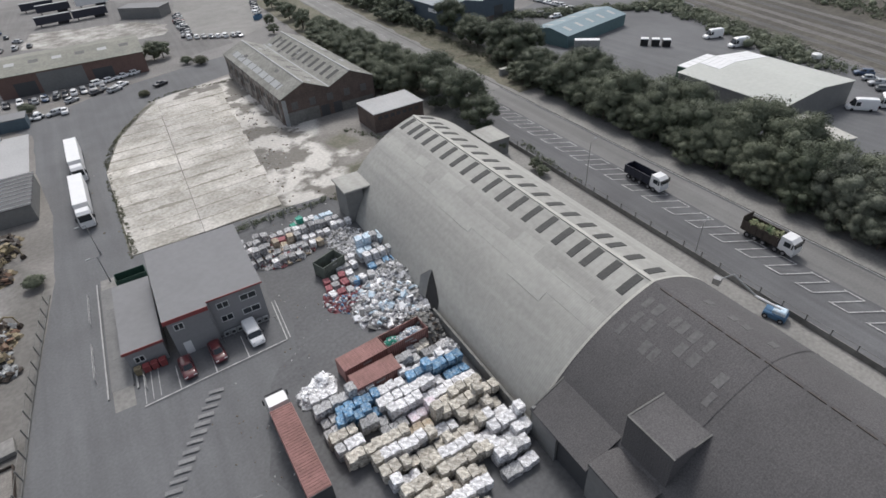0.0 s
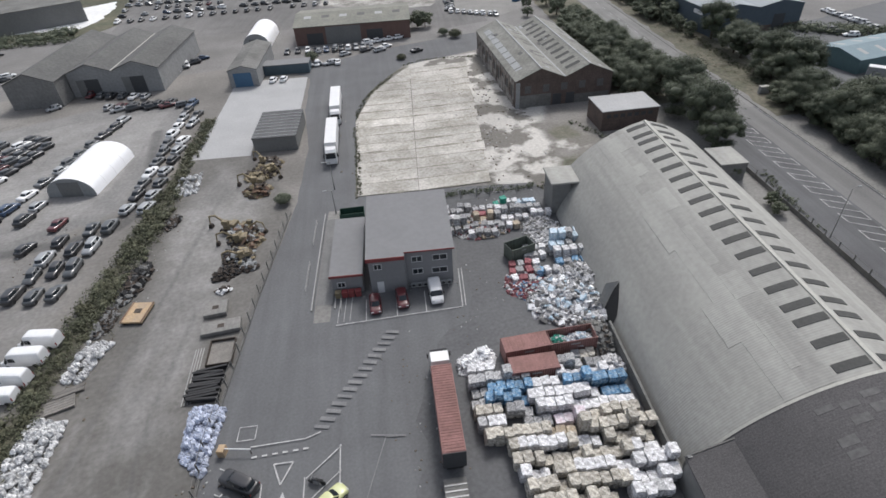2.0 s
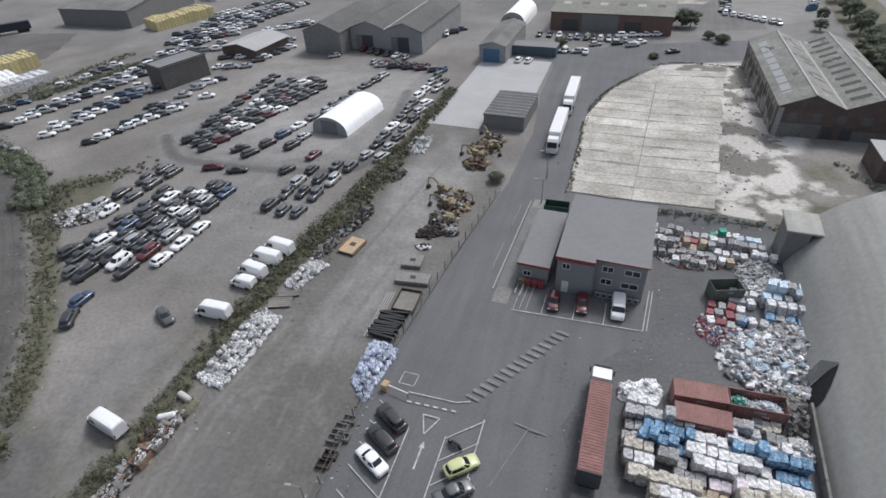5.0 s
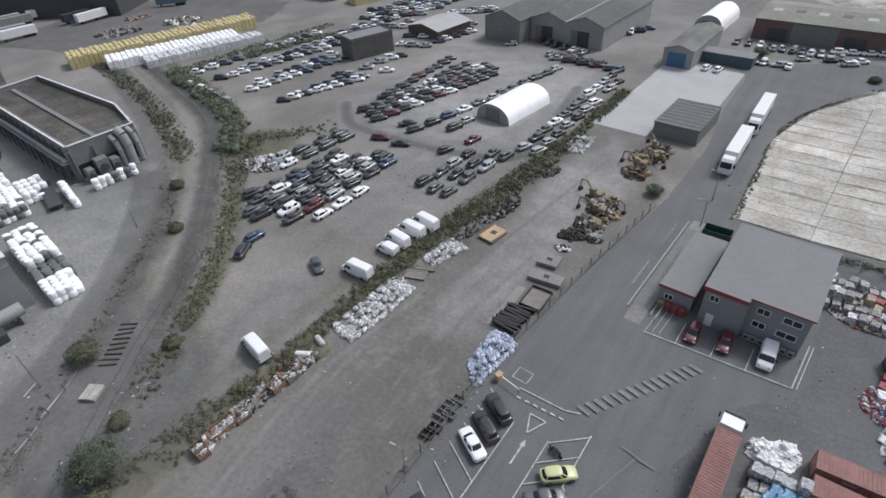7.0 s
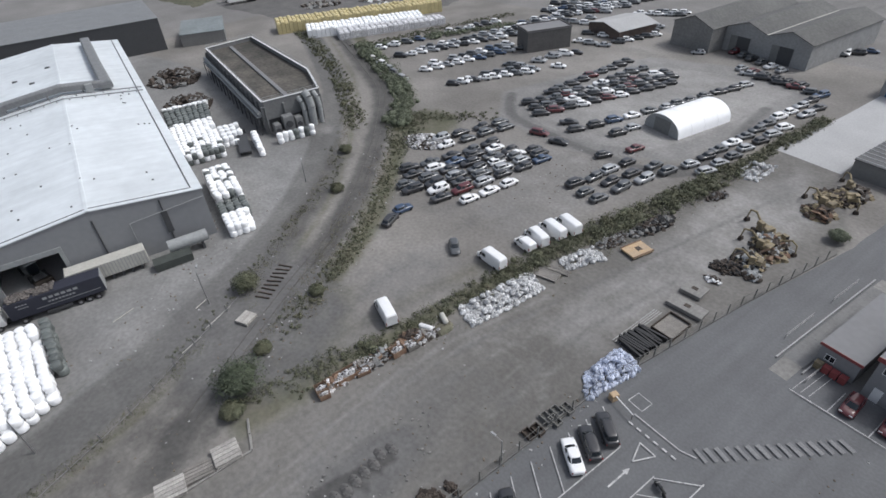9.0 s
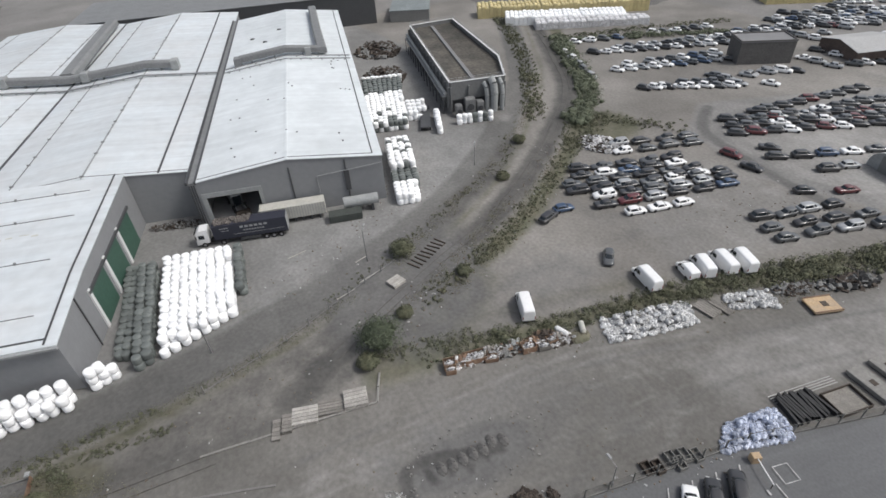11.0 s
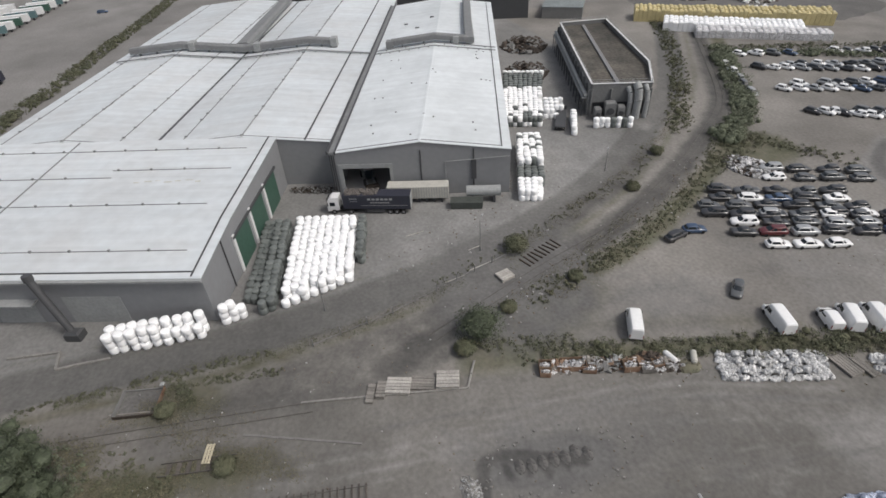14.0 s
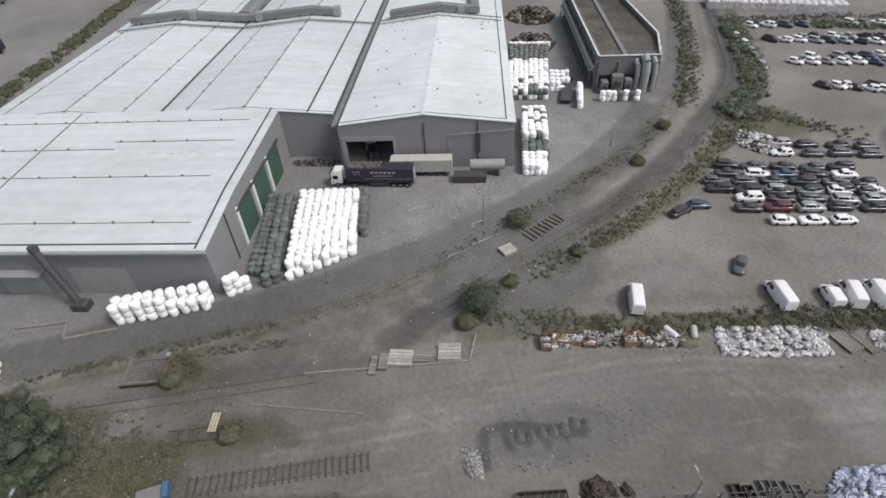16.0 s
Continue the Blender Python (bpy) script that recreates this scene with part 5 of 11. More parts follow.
def duct_run(r, pts, wd, ht):
    """A square duct through points (x, y, underside), on stands."""
    for (xa, ya, za), (xb, yb, zb) in zip(pts, pts[1:]):
        a, b = Vector((xa, ya, za)), Vector((xb, yb, zb))
        d = Vector((b.x - a.x, b.y - a.y, 0)).normalized()
        sd = Vector((d.y, -d.x, 0)) * wd / 2
        up, c = Vector((0, 0, ht)), sd * .7
        ring = lambda p: [p - sd, p + sd, p + sd + up * .8, p + c + up, p - c + up, p - sd + up * .8]
        part("duct_section", Shape().add(ring(a) + ring(b), [(i, (i + 1) % 6, 6 + (i + 1) % 6, 6 + i) for i in range(6)] + [(5, 4, 3, 2, 1, 0), (6, 7, 8, 9, 10, 11)]), M_DUCT, r)
        n = max(1, int((b - a).length / 5))
        for k in range(n):
            p = a.lerp(b, (k + .5) / n)
            part("duct_stand", Shape().box(p.x - .15, p.y - .5, p.z - 1.4, p.x + .15, p.y + .5, p.z + .02), M_DUCT, r)
D1 = "grey square ventilation duct across the white roof"
r = root("roof_duct", rng.matrix_basis.copy(), D1, "duct", "ducts on the roof")
duct_run(r, [(x, 59.0, range_roof(x) + .7) for x in (3.5, 18.8)] + [(x, 59.0, range_roof(x) + .7) for x in (23.2, 37.65, 42.0, 56.45, 63.8)], 2.0, 1.7)
for x in (22.5, 41.5, 63.9):
    part("duct_box", Shape().chunk(x - .9, 57.7, range_roof(x) + .3, x + .9, 60.2, range_roof(x) + 2.7, .12), M_GUTTER, r)
r = root("roof_duct", hall.matrix_basis.copy(), D1, "duct", "ducts on the roof")
duct_run(r, [(x, 62.0, hall_roof(x) + .7) for x in (5.0, 17.25, 26.2)], 1.8, 1.6)
part("duct_box", Shape().chunk(3.6, 60.6, hall_roof(4) - .1, 5.4, 63.0, hall_roof(4) + 2.2, .12), M_DUCT, r)
part("duct_box", Shape().chunk(22.4, 60.4, hall_roof(23) - .1, 24.0, 61.0, hall_roof(23) + 2.2, .1), M_GUTTER, r)
r = root("roof_duct", hall.matrix_basis.copy(), "grey square ventilation duct along the white roof", "duct", "ducts on the roof")
duct_run(r, [(27.0, 61.0, hall_roof(27) + .6), (26.4, 80, hall_roof(27) + .7), (26.0, 108, hall_roof(27) + .7)], 2.6, 1.6)
r = root("roof_duct", rng.matrix_basis.copy(), "wide grey ventilation duct along the white roof", "duct", "ducts on the roof")
duct_run(r, [(36.6, 60.2, range_roof(36) + .8), (35.6, 85, range_roof(36) + .8), (34.6, 116, range_roof(36) + .8)], 3.6, 1.8)
for x, y in ((6.5, 84), (14.5, 88), (10.5, 78)):
    part("roof_scrap", Shape().chunk(x, y, hall_roof(x), x + 1.2, y + .8, hall_roof(x) + .3, .06), M_CLAD_DARK, hall)
flat_block("low_store", pose(-206, 74.5, 0, 0, 0, 64), 15, 21, 4.0, M_GREYWALL, mat("blue_grey_felt", (0.2, 0.225, 0.23), 0.8, 0, 0.2, 0.2, 1.5, 0.2), "low blue-grey store beside the tall range")
flat_block("far_range", wh_pose(-92, 127, 0, 90), 107, 34, 10.5, M_CLAD_DARK, M_DUCT, "dark grey taller range behind the warehouses")
for par, hgt, y, xs in ((hall, hall_roof, 57.0, (1.0, 9, 17.25, 25, 34.0)), (hall, hall_roof, 59.6, (1.0, 17.25, 34.0)), (rng, range_roof, 53.6, (1.5, 18.8, 28, 37.65, 47, 56.45, 75))):
    r = root("cable_tray", par.matrix_basis.copy(), "thin grey cable tray across the white roof", "cable tray", "trays on the roof")
    for a, c in zip(xs, xs[1:]):
        za, zc = hgt(a) + .35, hgt(c) + .35
        wd = .3 if par is rng else .1
        q = [(a, y - wd, za), (c, y - wd, zc), (c, y + wd, zc), (a, y + wd, za)]
        part("tray", Shape().add([(x, yy, z + .2) for x, yy, z in q] + q, [(0, 1, 2, 3), (7, 6, 5, 4), (0, 4, 5, 1), (2, 6, 7, 3), (1, 5, 6, 2), (3, 7, 4, 0)]), M_DUCT, r)
        for k in range(3):
            x = a + (c - a) * (k + .5) / 3
            part("tray_foot", Shape().box(x - .1, y - .08, hgt(x) - .05, x + .1, y + .08, hgt(x) + .4), M_DUCT, r)
rf = random.Random(77)
for i in range(60):
    x = rf.choice((18.8, 18.8, 37.6, 56.4, 56.4)) + rf.uniform(-.2, .2)
    y, l = rf.uniform(1, 118), rf.uniform(.4, 2.6)
    t = abs((x % 37.65) - 18.83) / 18.83
    z = 9.5 + 1.6 * (1 - t) + .2
    part("grime_patch", Shape().box(x - .14, y, z - .12, x + .14, y + l, z + .07), M_DUCT, rng)
# wing: green doors on the side, gutters, seams, flue
for i, y in enumerate((12.5, 20.5, 28.5)):
    part("roller_door", Shape().box(LA + .003, y, 0, LA + .1, y + 6.2, 6.6), M_GREEN, sh_a, "dark green roller door")
    part("door_post", Shape().box(LA + .003, y - .8, 0, LA + .25, y - .15, 7.4), M_WHITE, sh_a)
part("door_head", Shape().box(LA + .003, 11.7, 6.7, LA + .3, 35.5, 7.2), M_CLAD_DARK, sh_a)
def wing_roof(y):
    return (8.6 + 1.4 * (y + .3) / 13.3 if y < 13 else 10.0 + .9 * (y - 13) / (DA - 13)) + .2
for y, x0, x1 in ((5.5, 2, 59.5), (17.1, 2, 58.3), (26.0, 2, 37), (28.5, 36, 58.5), (36.0, 2, 59)):
    z = wing_roof(y)
    part("roof_line", Shape().box(x0, y, z - .02, x1, y + .09, z + .12), M_DUCT, sh_a)
    for k in range(int((x1 - x0) / 6)):
        part("roof_bracket", Shape().box(x0 + 1 + k * 6.3, y - .1, z - .05, x0 + 1.3 + k * 6.3, y + .2, z + .35), M_DUCT, sh_a)
for ya, yb in ((1.2, 13), (13, 40)):      # seam up the slope
    q = [(22.9, ya, wing_roof(ya)), (23.2, ya, wing_roof(ya)), (23.2, yb, wing_roof(yb)), (22.9, yb, wing_roof(yb))]
    part("roof_seam", Shape().add([(x, y, z + .08) for x, y, z in q] + [(x, y, z - .02) for x, y, z in q], [(0, 1, 2, 3), (1, 5, 6, 2), (3, 7, 4, 0)]), M_DUCT, sh_a)
M_MOSS = mat("mossy_stain", (0.42, 0.42, 0.36), 0.8, 0, 0.3, 0.5, 3.0, 0.1, tint=(0.6, 0.6, 0.57))
for k in range(7):
    part("moss_patch", Shape().box(42 + k * 1.9, 24.1 + .3 * (k % 3), wing_roof(24) - .02, 43 + k * 1.9 + .4 * (k % 2), 24.5 + .3 * (k % 3), wing_roof(24) + .03), M_MOSS, sh_a)
part("verge_trim", Shape().side([(0, 8.9), (13, 10.28), (DA, 11.2), (DA, 11.35), (13, 10.45), (0, 9.05)], LA - 1.4, LA - 1.2), M_CLAD_DARK, sh_a)
part("verge_trim", Shape().box(.0, .9, 8.86, LA - 1.4, 1.1, 9.08), M_CLAD_DARK, sh_a)
part("downpipe", Shape().tube((LA + .12, 8, 0), (LA + .12, 8, 9.3), .12, 6), M_CLAD_DARK, sh_a)
part("pale_panel", Shape().box(40.9, -.06, 0, 50.0, -.003, 5.2), M_GUTTER, sh_a, "pale sheeted doorway")
part("pale_panel", Shape().box(29, -.06, 0, 36, -.003, 4.5), M_GUTTER, sh_a)
part("canopy", Shape().box(27, -1.6, 4.6, 37, -.003, 4.85), M_GUTTER, sh_a)
fl = root("dust_duct", sh_a.matrix_basis @ pose(39.5, -1.0, 0), "sloping round extraction duct against the wall", "duct")
part("duct_tube", Shape().tube((3.2, -2.2, .6), (-.5, -.2, 9.6), .55, 12), M_CLAD_DARK, fl)
part("duct_hood", Shape().tube((-.5, -.2, 9.5), (-.55, -.1, 10.4), .7, 12), M_CLAD_DARK, fl)
part("fan_casing", Shape().chunk(2.3, -3.2, 0, 4.6, -1.4, 1.5, .3), M_CLAD_DARK, fl)

# annex without a roof, with ducts at its end
ann = root("filter_bed", pose(0, 0, 0), "roofless grey walled bed filled with dark brown matter", "enclosure")
AP = [(-118.2, 56.4), (-115.0, 70.0), (-128.6, 76.2), (-169.0, 82.6), (-170.0, 68.0)]
BH = 8.0
M_RIBWALL = mat("ribbed_grey_wall", (0.175, 0.178, 0.178), 0.7, 0, 0.14, 0.3, 2.0, 0.2, stripes=("X", 1.2, .4))
for k, (a, b) in enumerate(zip(AP, AP[1:] + AP[:1])):
    d = Vector((b[0] - a[0], b[1] - a[1], 0))
    mm = pose(a[0], a[1], 0, 0, 0, math.degrees(math.atan2(d.y, d.x)))
    part("wall", Shape().box(0, -.28, 3.4 if k == 0 else 0, d.length, .0, BH, mm), M_RIBWALL, ann)
    part("coping", Shape().box(-.1, -.42, BH, d.length + .1, .12, BH + .14, mm), M_WHITE, ann)
    n = max(2, int(d.length / 4))
    for z in (BH + .55, BH + 1.0):
        part("handrail", Shape().tube(mm @ Vector((0, -.2, z)), mm @ Vector((d.length, -.2, z)), .04, 6), M_GUTTER, ann)
    for i in range(n + 1):
        x = d.length * i / n
        part("rail_post", Shape().tube(mm @ Vector((x, -.2, BH + .1)), mm @ Vector((x, -.2, BH + 1.0)), .04, 6), M_GUTTER, ann)
        if k in (0, 4):
            part("buttress", Shape().box(x - .2, -.9, 0, x + .2, -.28, BH - 1.2, mm), M_RIBWALL, ann)
    if k == 4:          # service gallery along the yard side
        part("gallery_deck", Shape().box(0, -2.2, 4.4, d.length, -.9, 4.6, mm), M_GUTTER, ann)
        part("gallery_pipe", Shape().tube(mm @ Vector((0, -1.4, 5.3)), mm @ Vector((d.length, -1.4, 5.3)), .45, 10), M_GUTTER, ann)
        for i in range(n + 1):
            part("gallery_post", Shape().box(d.length * i / n - .12, -2.1, 0, d.length * i / n + .12, -1.9, 4.4, mm), M_CLAD_DARK, ann)
part("filling", Shape().prism(AP[::-1], 6.6, 6.9), mat("brown_filling", (0.1, 0.089, 0.076), 0.95, 0, 0.4, 0.12, 1.2, 0.6, tint=(0.05, 0.048, 0.042), tint_at=0.5, huge=.35), ann, "dark brown composting matter")
part("walkway", Shape().box(0, -.5, 6.9, 52, .5, 7.3, pose(-117.3, 63, 0, 0, 0, 167)), M_OFFROOF, ann)
part("end_chamber", Shape().box(.4, .2, 0, 13.4, .6, 3.4, pose(AP[0][0], AP[0][1], 0, 0, 0, 76.8)), M_CLAD_DARK, ann, "dark recess under the end wall")
em = pose(AP[0][0], AP[0][1], 0, 0, 0, 76.8)
for x, w_, h_ in ((.6, 1.6, 3.0), (3.0, 2.6, 4.4), (6.0, 1.8, 3.4)):
    f_ = root("fan_housing", em @ pose(x, -3.4, 0), "grey steel fan housing at the filter bed", "fan housing", "plant at the filter bed")
    part("casing", Shape().chunk(0, 0, .25, w_, 2.0, h_, .2), M_RIBWALL, f_)
    part("inlet", Shape().tube((w_ / 2, -.4, h_ * .55), (w_ / 2, .0, h_ * .55), w_ * .32, 12), M_CLAD_DARK, f_)
    part("plinth", Shape().box(-.1, -.1, 0, w_ + .1, 2.1, .25), M_FOOTWAY, f_)
for k, (x, y, h_, rr) in enumerate(((8.9, -2.0, 7.4, .6), (10.6, -2.4, 8.6, .95), (12.8, -2.2, 8.0, .6))):
    dd = root("bent_duct", em @ pose(x, y, 0), "pale curved ventilation duct at the end wall", "duct", "ducts at the filter bed")
    pts = [(0, 0, 0.1), (.1, -.1, h_ * .55), (0, .4, h_ * .82), (-.4, 1.6, h_ * .95)]
    for a, b in zip(pts, pts[1:]):
        part("duct_section", Shape().tube(a, b, rr, 12), M_GUTTER, dd)

# ---- east of the road ----
wd = gable_shed("white_depot", pose(123.2, 33.2, 0, 0, 0, -13), 25.5, 27, 5.3, 1.3, M_GREYWALL, mat("chalky_roof", (0.45, 0.46, 0.43), 0.8, 0, 0.06, 0.1, 1.2, 0.1), "pale roofed trading unit beyond the trees", 1, 0.2, "warehouse")
for x0, x1 in ((7.0, 12.75), (12.75, 18.6), (18.6, 25.2)):        # bright new sheets at the far end of the roof
    zz = [5.3 + 1.3 * min(x, 25.5 - x) / 12.75 + .24 for x in (x0 + .03, x1 - .03)]
    for k in range(4):
        y0 = 21.2 + k * 1.45
        part("new_sheet", Shape().add([(x0 + .03, y0, zz[0]), (x1 - .03, y0, zz[1]), (x1 - .03, y0 + 1.36, zz[1]), (x0 + .03, y0 + 1.36, zz[0])] + [(x0 + .03, y0, zz[0] - .1), (x1 - .03, y0, zz[1] - .1), (x1 - .03, y0 + 1.36, zz[1] - .1), (x0 + .03, y0 + 1.36, zz[0] - .1)],
             [(0, 1, 2, 3), (0, 4, 5, 1), (1, 5, 6, 2), (2, 6, 7, 3), (3, 7, 4, 0)]), M_WHITE, wd, "bright white new roof sheet" if not k else "")
gs = root("storage_box", pose(140.0, 62.6, 0, 0, 0, -6.5), "long green storage box with a white roof", "storage box")
part("body", Shape().chunk(0, 0, 0, 13.6, 2.5, 2.9, .05), M_GREEN, gs)
for k in range(5):
    part("roof_sheet", Shape().chunk(.1 + k * 2.7, -.1, 2.9, 2.65 + k * 2.7, 2.6, 3.02, .03), M_WHITE, gs)
for k, (x, y) in enumerate(((159.4, 85.6), (160.9, 82.8), (162.4, 80.0))):
    r = root("wrapped_crate", pose(x, y, 0, 0, 0, -60 + k * 4), "black-wrapped crate with a white lid in the yard", "crate", "crates in the estate yard")
    part("body", Shape().chunk(-1.1, -.9, 0, 1.1, .9, 1.9, .08), M_BLACK, r)
    part("lid", Shape().chunk(-1.15, -.95, 1.9, 1.15, .95, 2.15, .06), M_WHITE, r)
ob = root("storage_box", pose(143.0, 99.6, 0, 0, 0, -52), "pale grey box body beside the blue unit", "storage box")
part("body", Shape().chunk(0, 0, 0, 7.5, 2.4, 2.7, .06), M_GUTTER, ob)
part("roof_sheet", Shape().box(.05, .05, 2.7, 7.45, 2.35, 2.74), M_WHITE, ob)
tk = root("round_tank", pose(173.0, 42.4, 0), "squat white tank on a stand by the railway", "tank")
part("drum", Shape().tube((0, 0, 1.2), (0, 0, 2.2), 1.3, 16), M_WHITE, tk)
part("cap", Shape().tube((0, 0, 2.2), (0, 0, 2.5), 1.25, 16, .5), M_WHITE, tk)
for a in (0, 120, 240):
    part("leg", Shape().tube((.8 * math.cos(radians(a)), .8 * math.sin(radians(a)), 0), (.8 * math.cos(radians(a)), .8 * math.sin(radians(a)), 1.2), .15, 6), M_STEEL, tk)
flat_block("side_canopy", pose(117.8, 21.2, 0, 0, 0, -26), 5, 12, 3.2, M_GUTTER, M_RIDGE, "pale canopy beside the trading unit", 0, "canopy")
bl = gable_shed("blue_unit", pose(174.6, 102.0, 0, 0, 0, 90), 14, 32, 3.6, 1.4, M_TEAL, mat("blue_grey_roof", (0.19, 0.26, 0.29), 0.7, 0, 0.08, 0.1, 1.2, 0.1, stripes=("Y", 0.5, 0.4)), "low blue-green trading unit", 1, 0.2, "warehouse")
for i in range(5):
    for x0, x1 in ((2, 5), (9, 12)):
        zz = [3.6 + 1.4 * min(x, 14 - x) / 7 + .19 for x in (x0, x1)]
        part("roof_light", Shape().add([(x0, 3 + i * 6, zz[0]), (x1, 3 + i * 6, zz[1]), (x1, 4.4 + i * 6, zz[1]), (x0, 4.4 + i * 6, zz[0])], [(0, 1, 2, 3)]), M_APRON, bl)
bw_ = gable_shed("dark_blue_works", pose(132.4, 145.0, 0, 0, 0, -7), 31, 36, 7.5, 1.6, mat("slate_blue", (0.075, 0.1, 0.125), 0.6, 0, 0.1, 0.2, 1.0, 0.1), mat("pale_blue_roof", (0.25, 0.28, 0.3), 0.7, 0, 0.08, 0.1, 1.2, 0.1, stripes=("Y", 0.5, 0.4)), "dark blue clad works by the road", 2, 0.2, "warehouse")
part("brick_plinth", Shape().box(.05, -.1, 0, 6.0, -.003, 1.6).box(10.4, -.1, 0, 21, -.003, 1.9).box(25.4, -.1, 0, 30.9, -.003, 1.9), M_BRICK, bw_, "dark red brick plinth")
for x in (6.2, 21.2):
    part("door_opening", Shape().box(x, -.06, 0, x + 4.0, -.003, 5.0), M_CLAD_DARK, bw_, "dark open doorway")
part("sign_panel", Shape().box(.6, -.1, 4.4, 2.8, -.004, 6.6), M_WHITE, bw_, "plain white sign panel")
part("sign_panel", Shape().box(-.1, 6, 5.2, -.004, 11, 6.4), M_WHITE, bw_)
ca = root("cabinet", pose(*(113.0, 101.7), 0, 0, 0, -13), "pale grey roadside cabinet on the grass verge", "cabinet")
part("body", Shape().chunk(-1.2, -.5, 0, 1.2, .5, 1.8, .05), M_GUTTER, ca)
part("cap", Shape().box(-1.25, -.55, 1.8, 1.25, .55, 1.86), M_RIDGE, ca)

# ---- vehicles ----
PAINT = {
    "black": mat("car_black", (0.028, 0.028, 0.031), 0.3, 0, 0.05, 1.0, 3.0, 0.0),
    "white": mat("car_white", (0.82, 0.82, 0.82), 0.3, 0, 0.04, 1.0, 3.0, 0.0),
    "silver": mat("car_silver", (0.36, 0.37, 0.38), 0.3, 0.3, 0.05, 1.0, 3.0, 0.0),
    "grey": mat("car_grey", (0.085, 0.09, 0.095), 0.3, 0.1, 0.05, 1.0, 3.0, 0.0),
    "red": mat("car_red", (0.10, 0.016, 0.02), 0.3, 0, 0.05, 1.0, 3.0, 0.0),
    "blue": mat("car_blue", (0.03, 0.06, 0.12), 0.3, 0, 0.05, 1.0, 3.0, 0.0),
    "lime": mat("car_lime", (0.52, 0.54, 0.27), 0.3, 0, 0.05, 1.0, 3.0, 0.0),
}
for m_ in PAINT.values():
    m_.node_tree.nodes["Principled BSDF"].inputs["Coat Weight"].default_value = 0.7
    m_.node_tree.nodes["Principled BSDF"].inputs["Coat Roughness"].default_value = 0.12
M_LAMP = mat("lamp_lens", (0.6, 0.6, 0.6), 0.15, 0, 0.05, 1.0, 3.0, 0.0)
M_TAIL = mat("tail_lens", (0.25, 0.02, 0.02), 0.2, 0, 0.05, 1.0, 3.0, 0.0)
M_RIM = mat("wheel_rim", (0.32, 0.32, 0.33), 0.4, 0.6, 0.1, 2.0, 6.0, 0.0)
CAR_MESH = {}


def loft(stations):
    """A body through cross-sections (y, half width, floor, shoulder, top, top half width), rounded over the shoulder."""
    sh = Shape()
    ring = []
    for y, hw, zf, zs, zt, tw in stations:
        ring.append([(-hw * .96, y, zf), (-hw, y, (zf + zs) / 2), (-hw * .98, y, zs), (-tw, y, zt), (tw, y, zt), (hw * .98, y, zs), (hw, y, (zf + zs) / 2), (hw * .96, y, zf)])
    n = len(ring[0])
    vs = [p for r in ring for p in r]
    fs = [(k * n + i, k * n + (i + 1) % n, (k + 1) * n + (i + 1) % n, (k + 1) * n + i) for k in range(len(ring) - 1) for i in range(n)]
    fs += [tuple(range(n - 1, -1, -1)), tuple(range((len(ring) - 1) * n, len(ring) * n))]
    return sh.add(vs, fs)


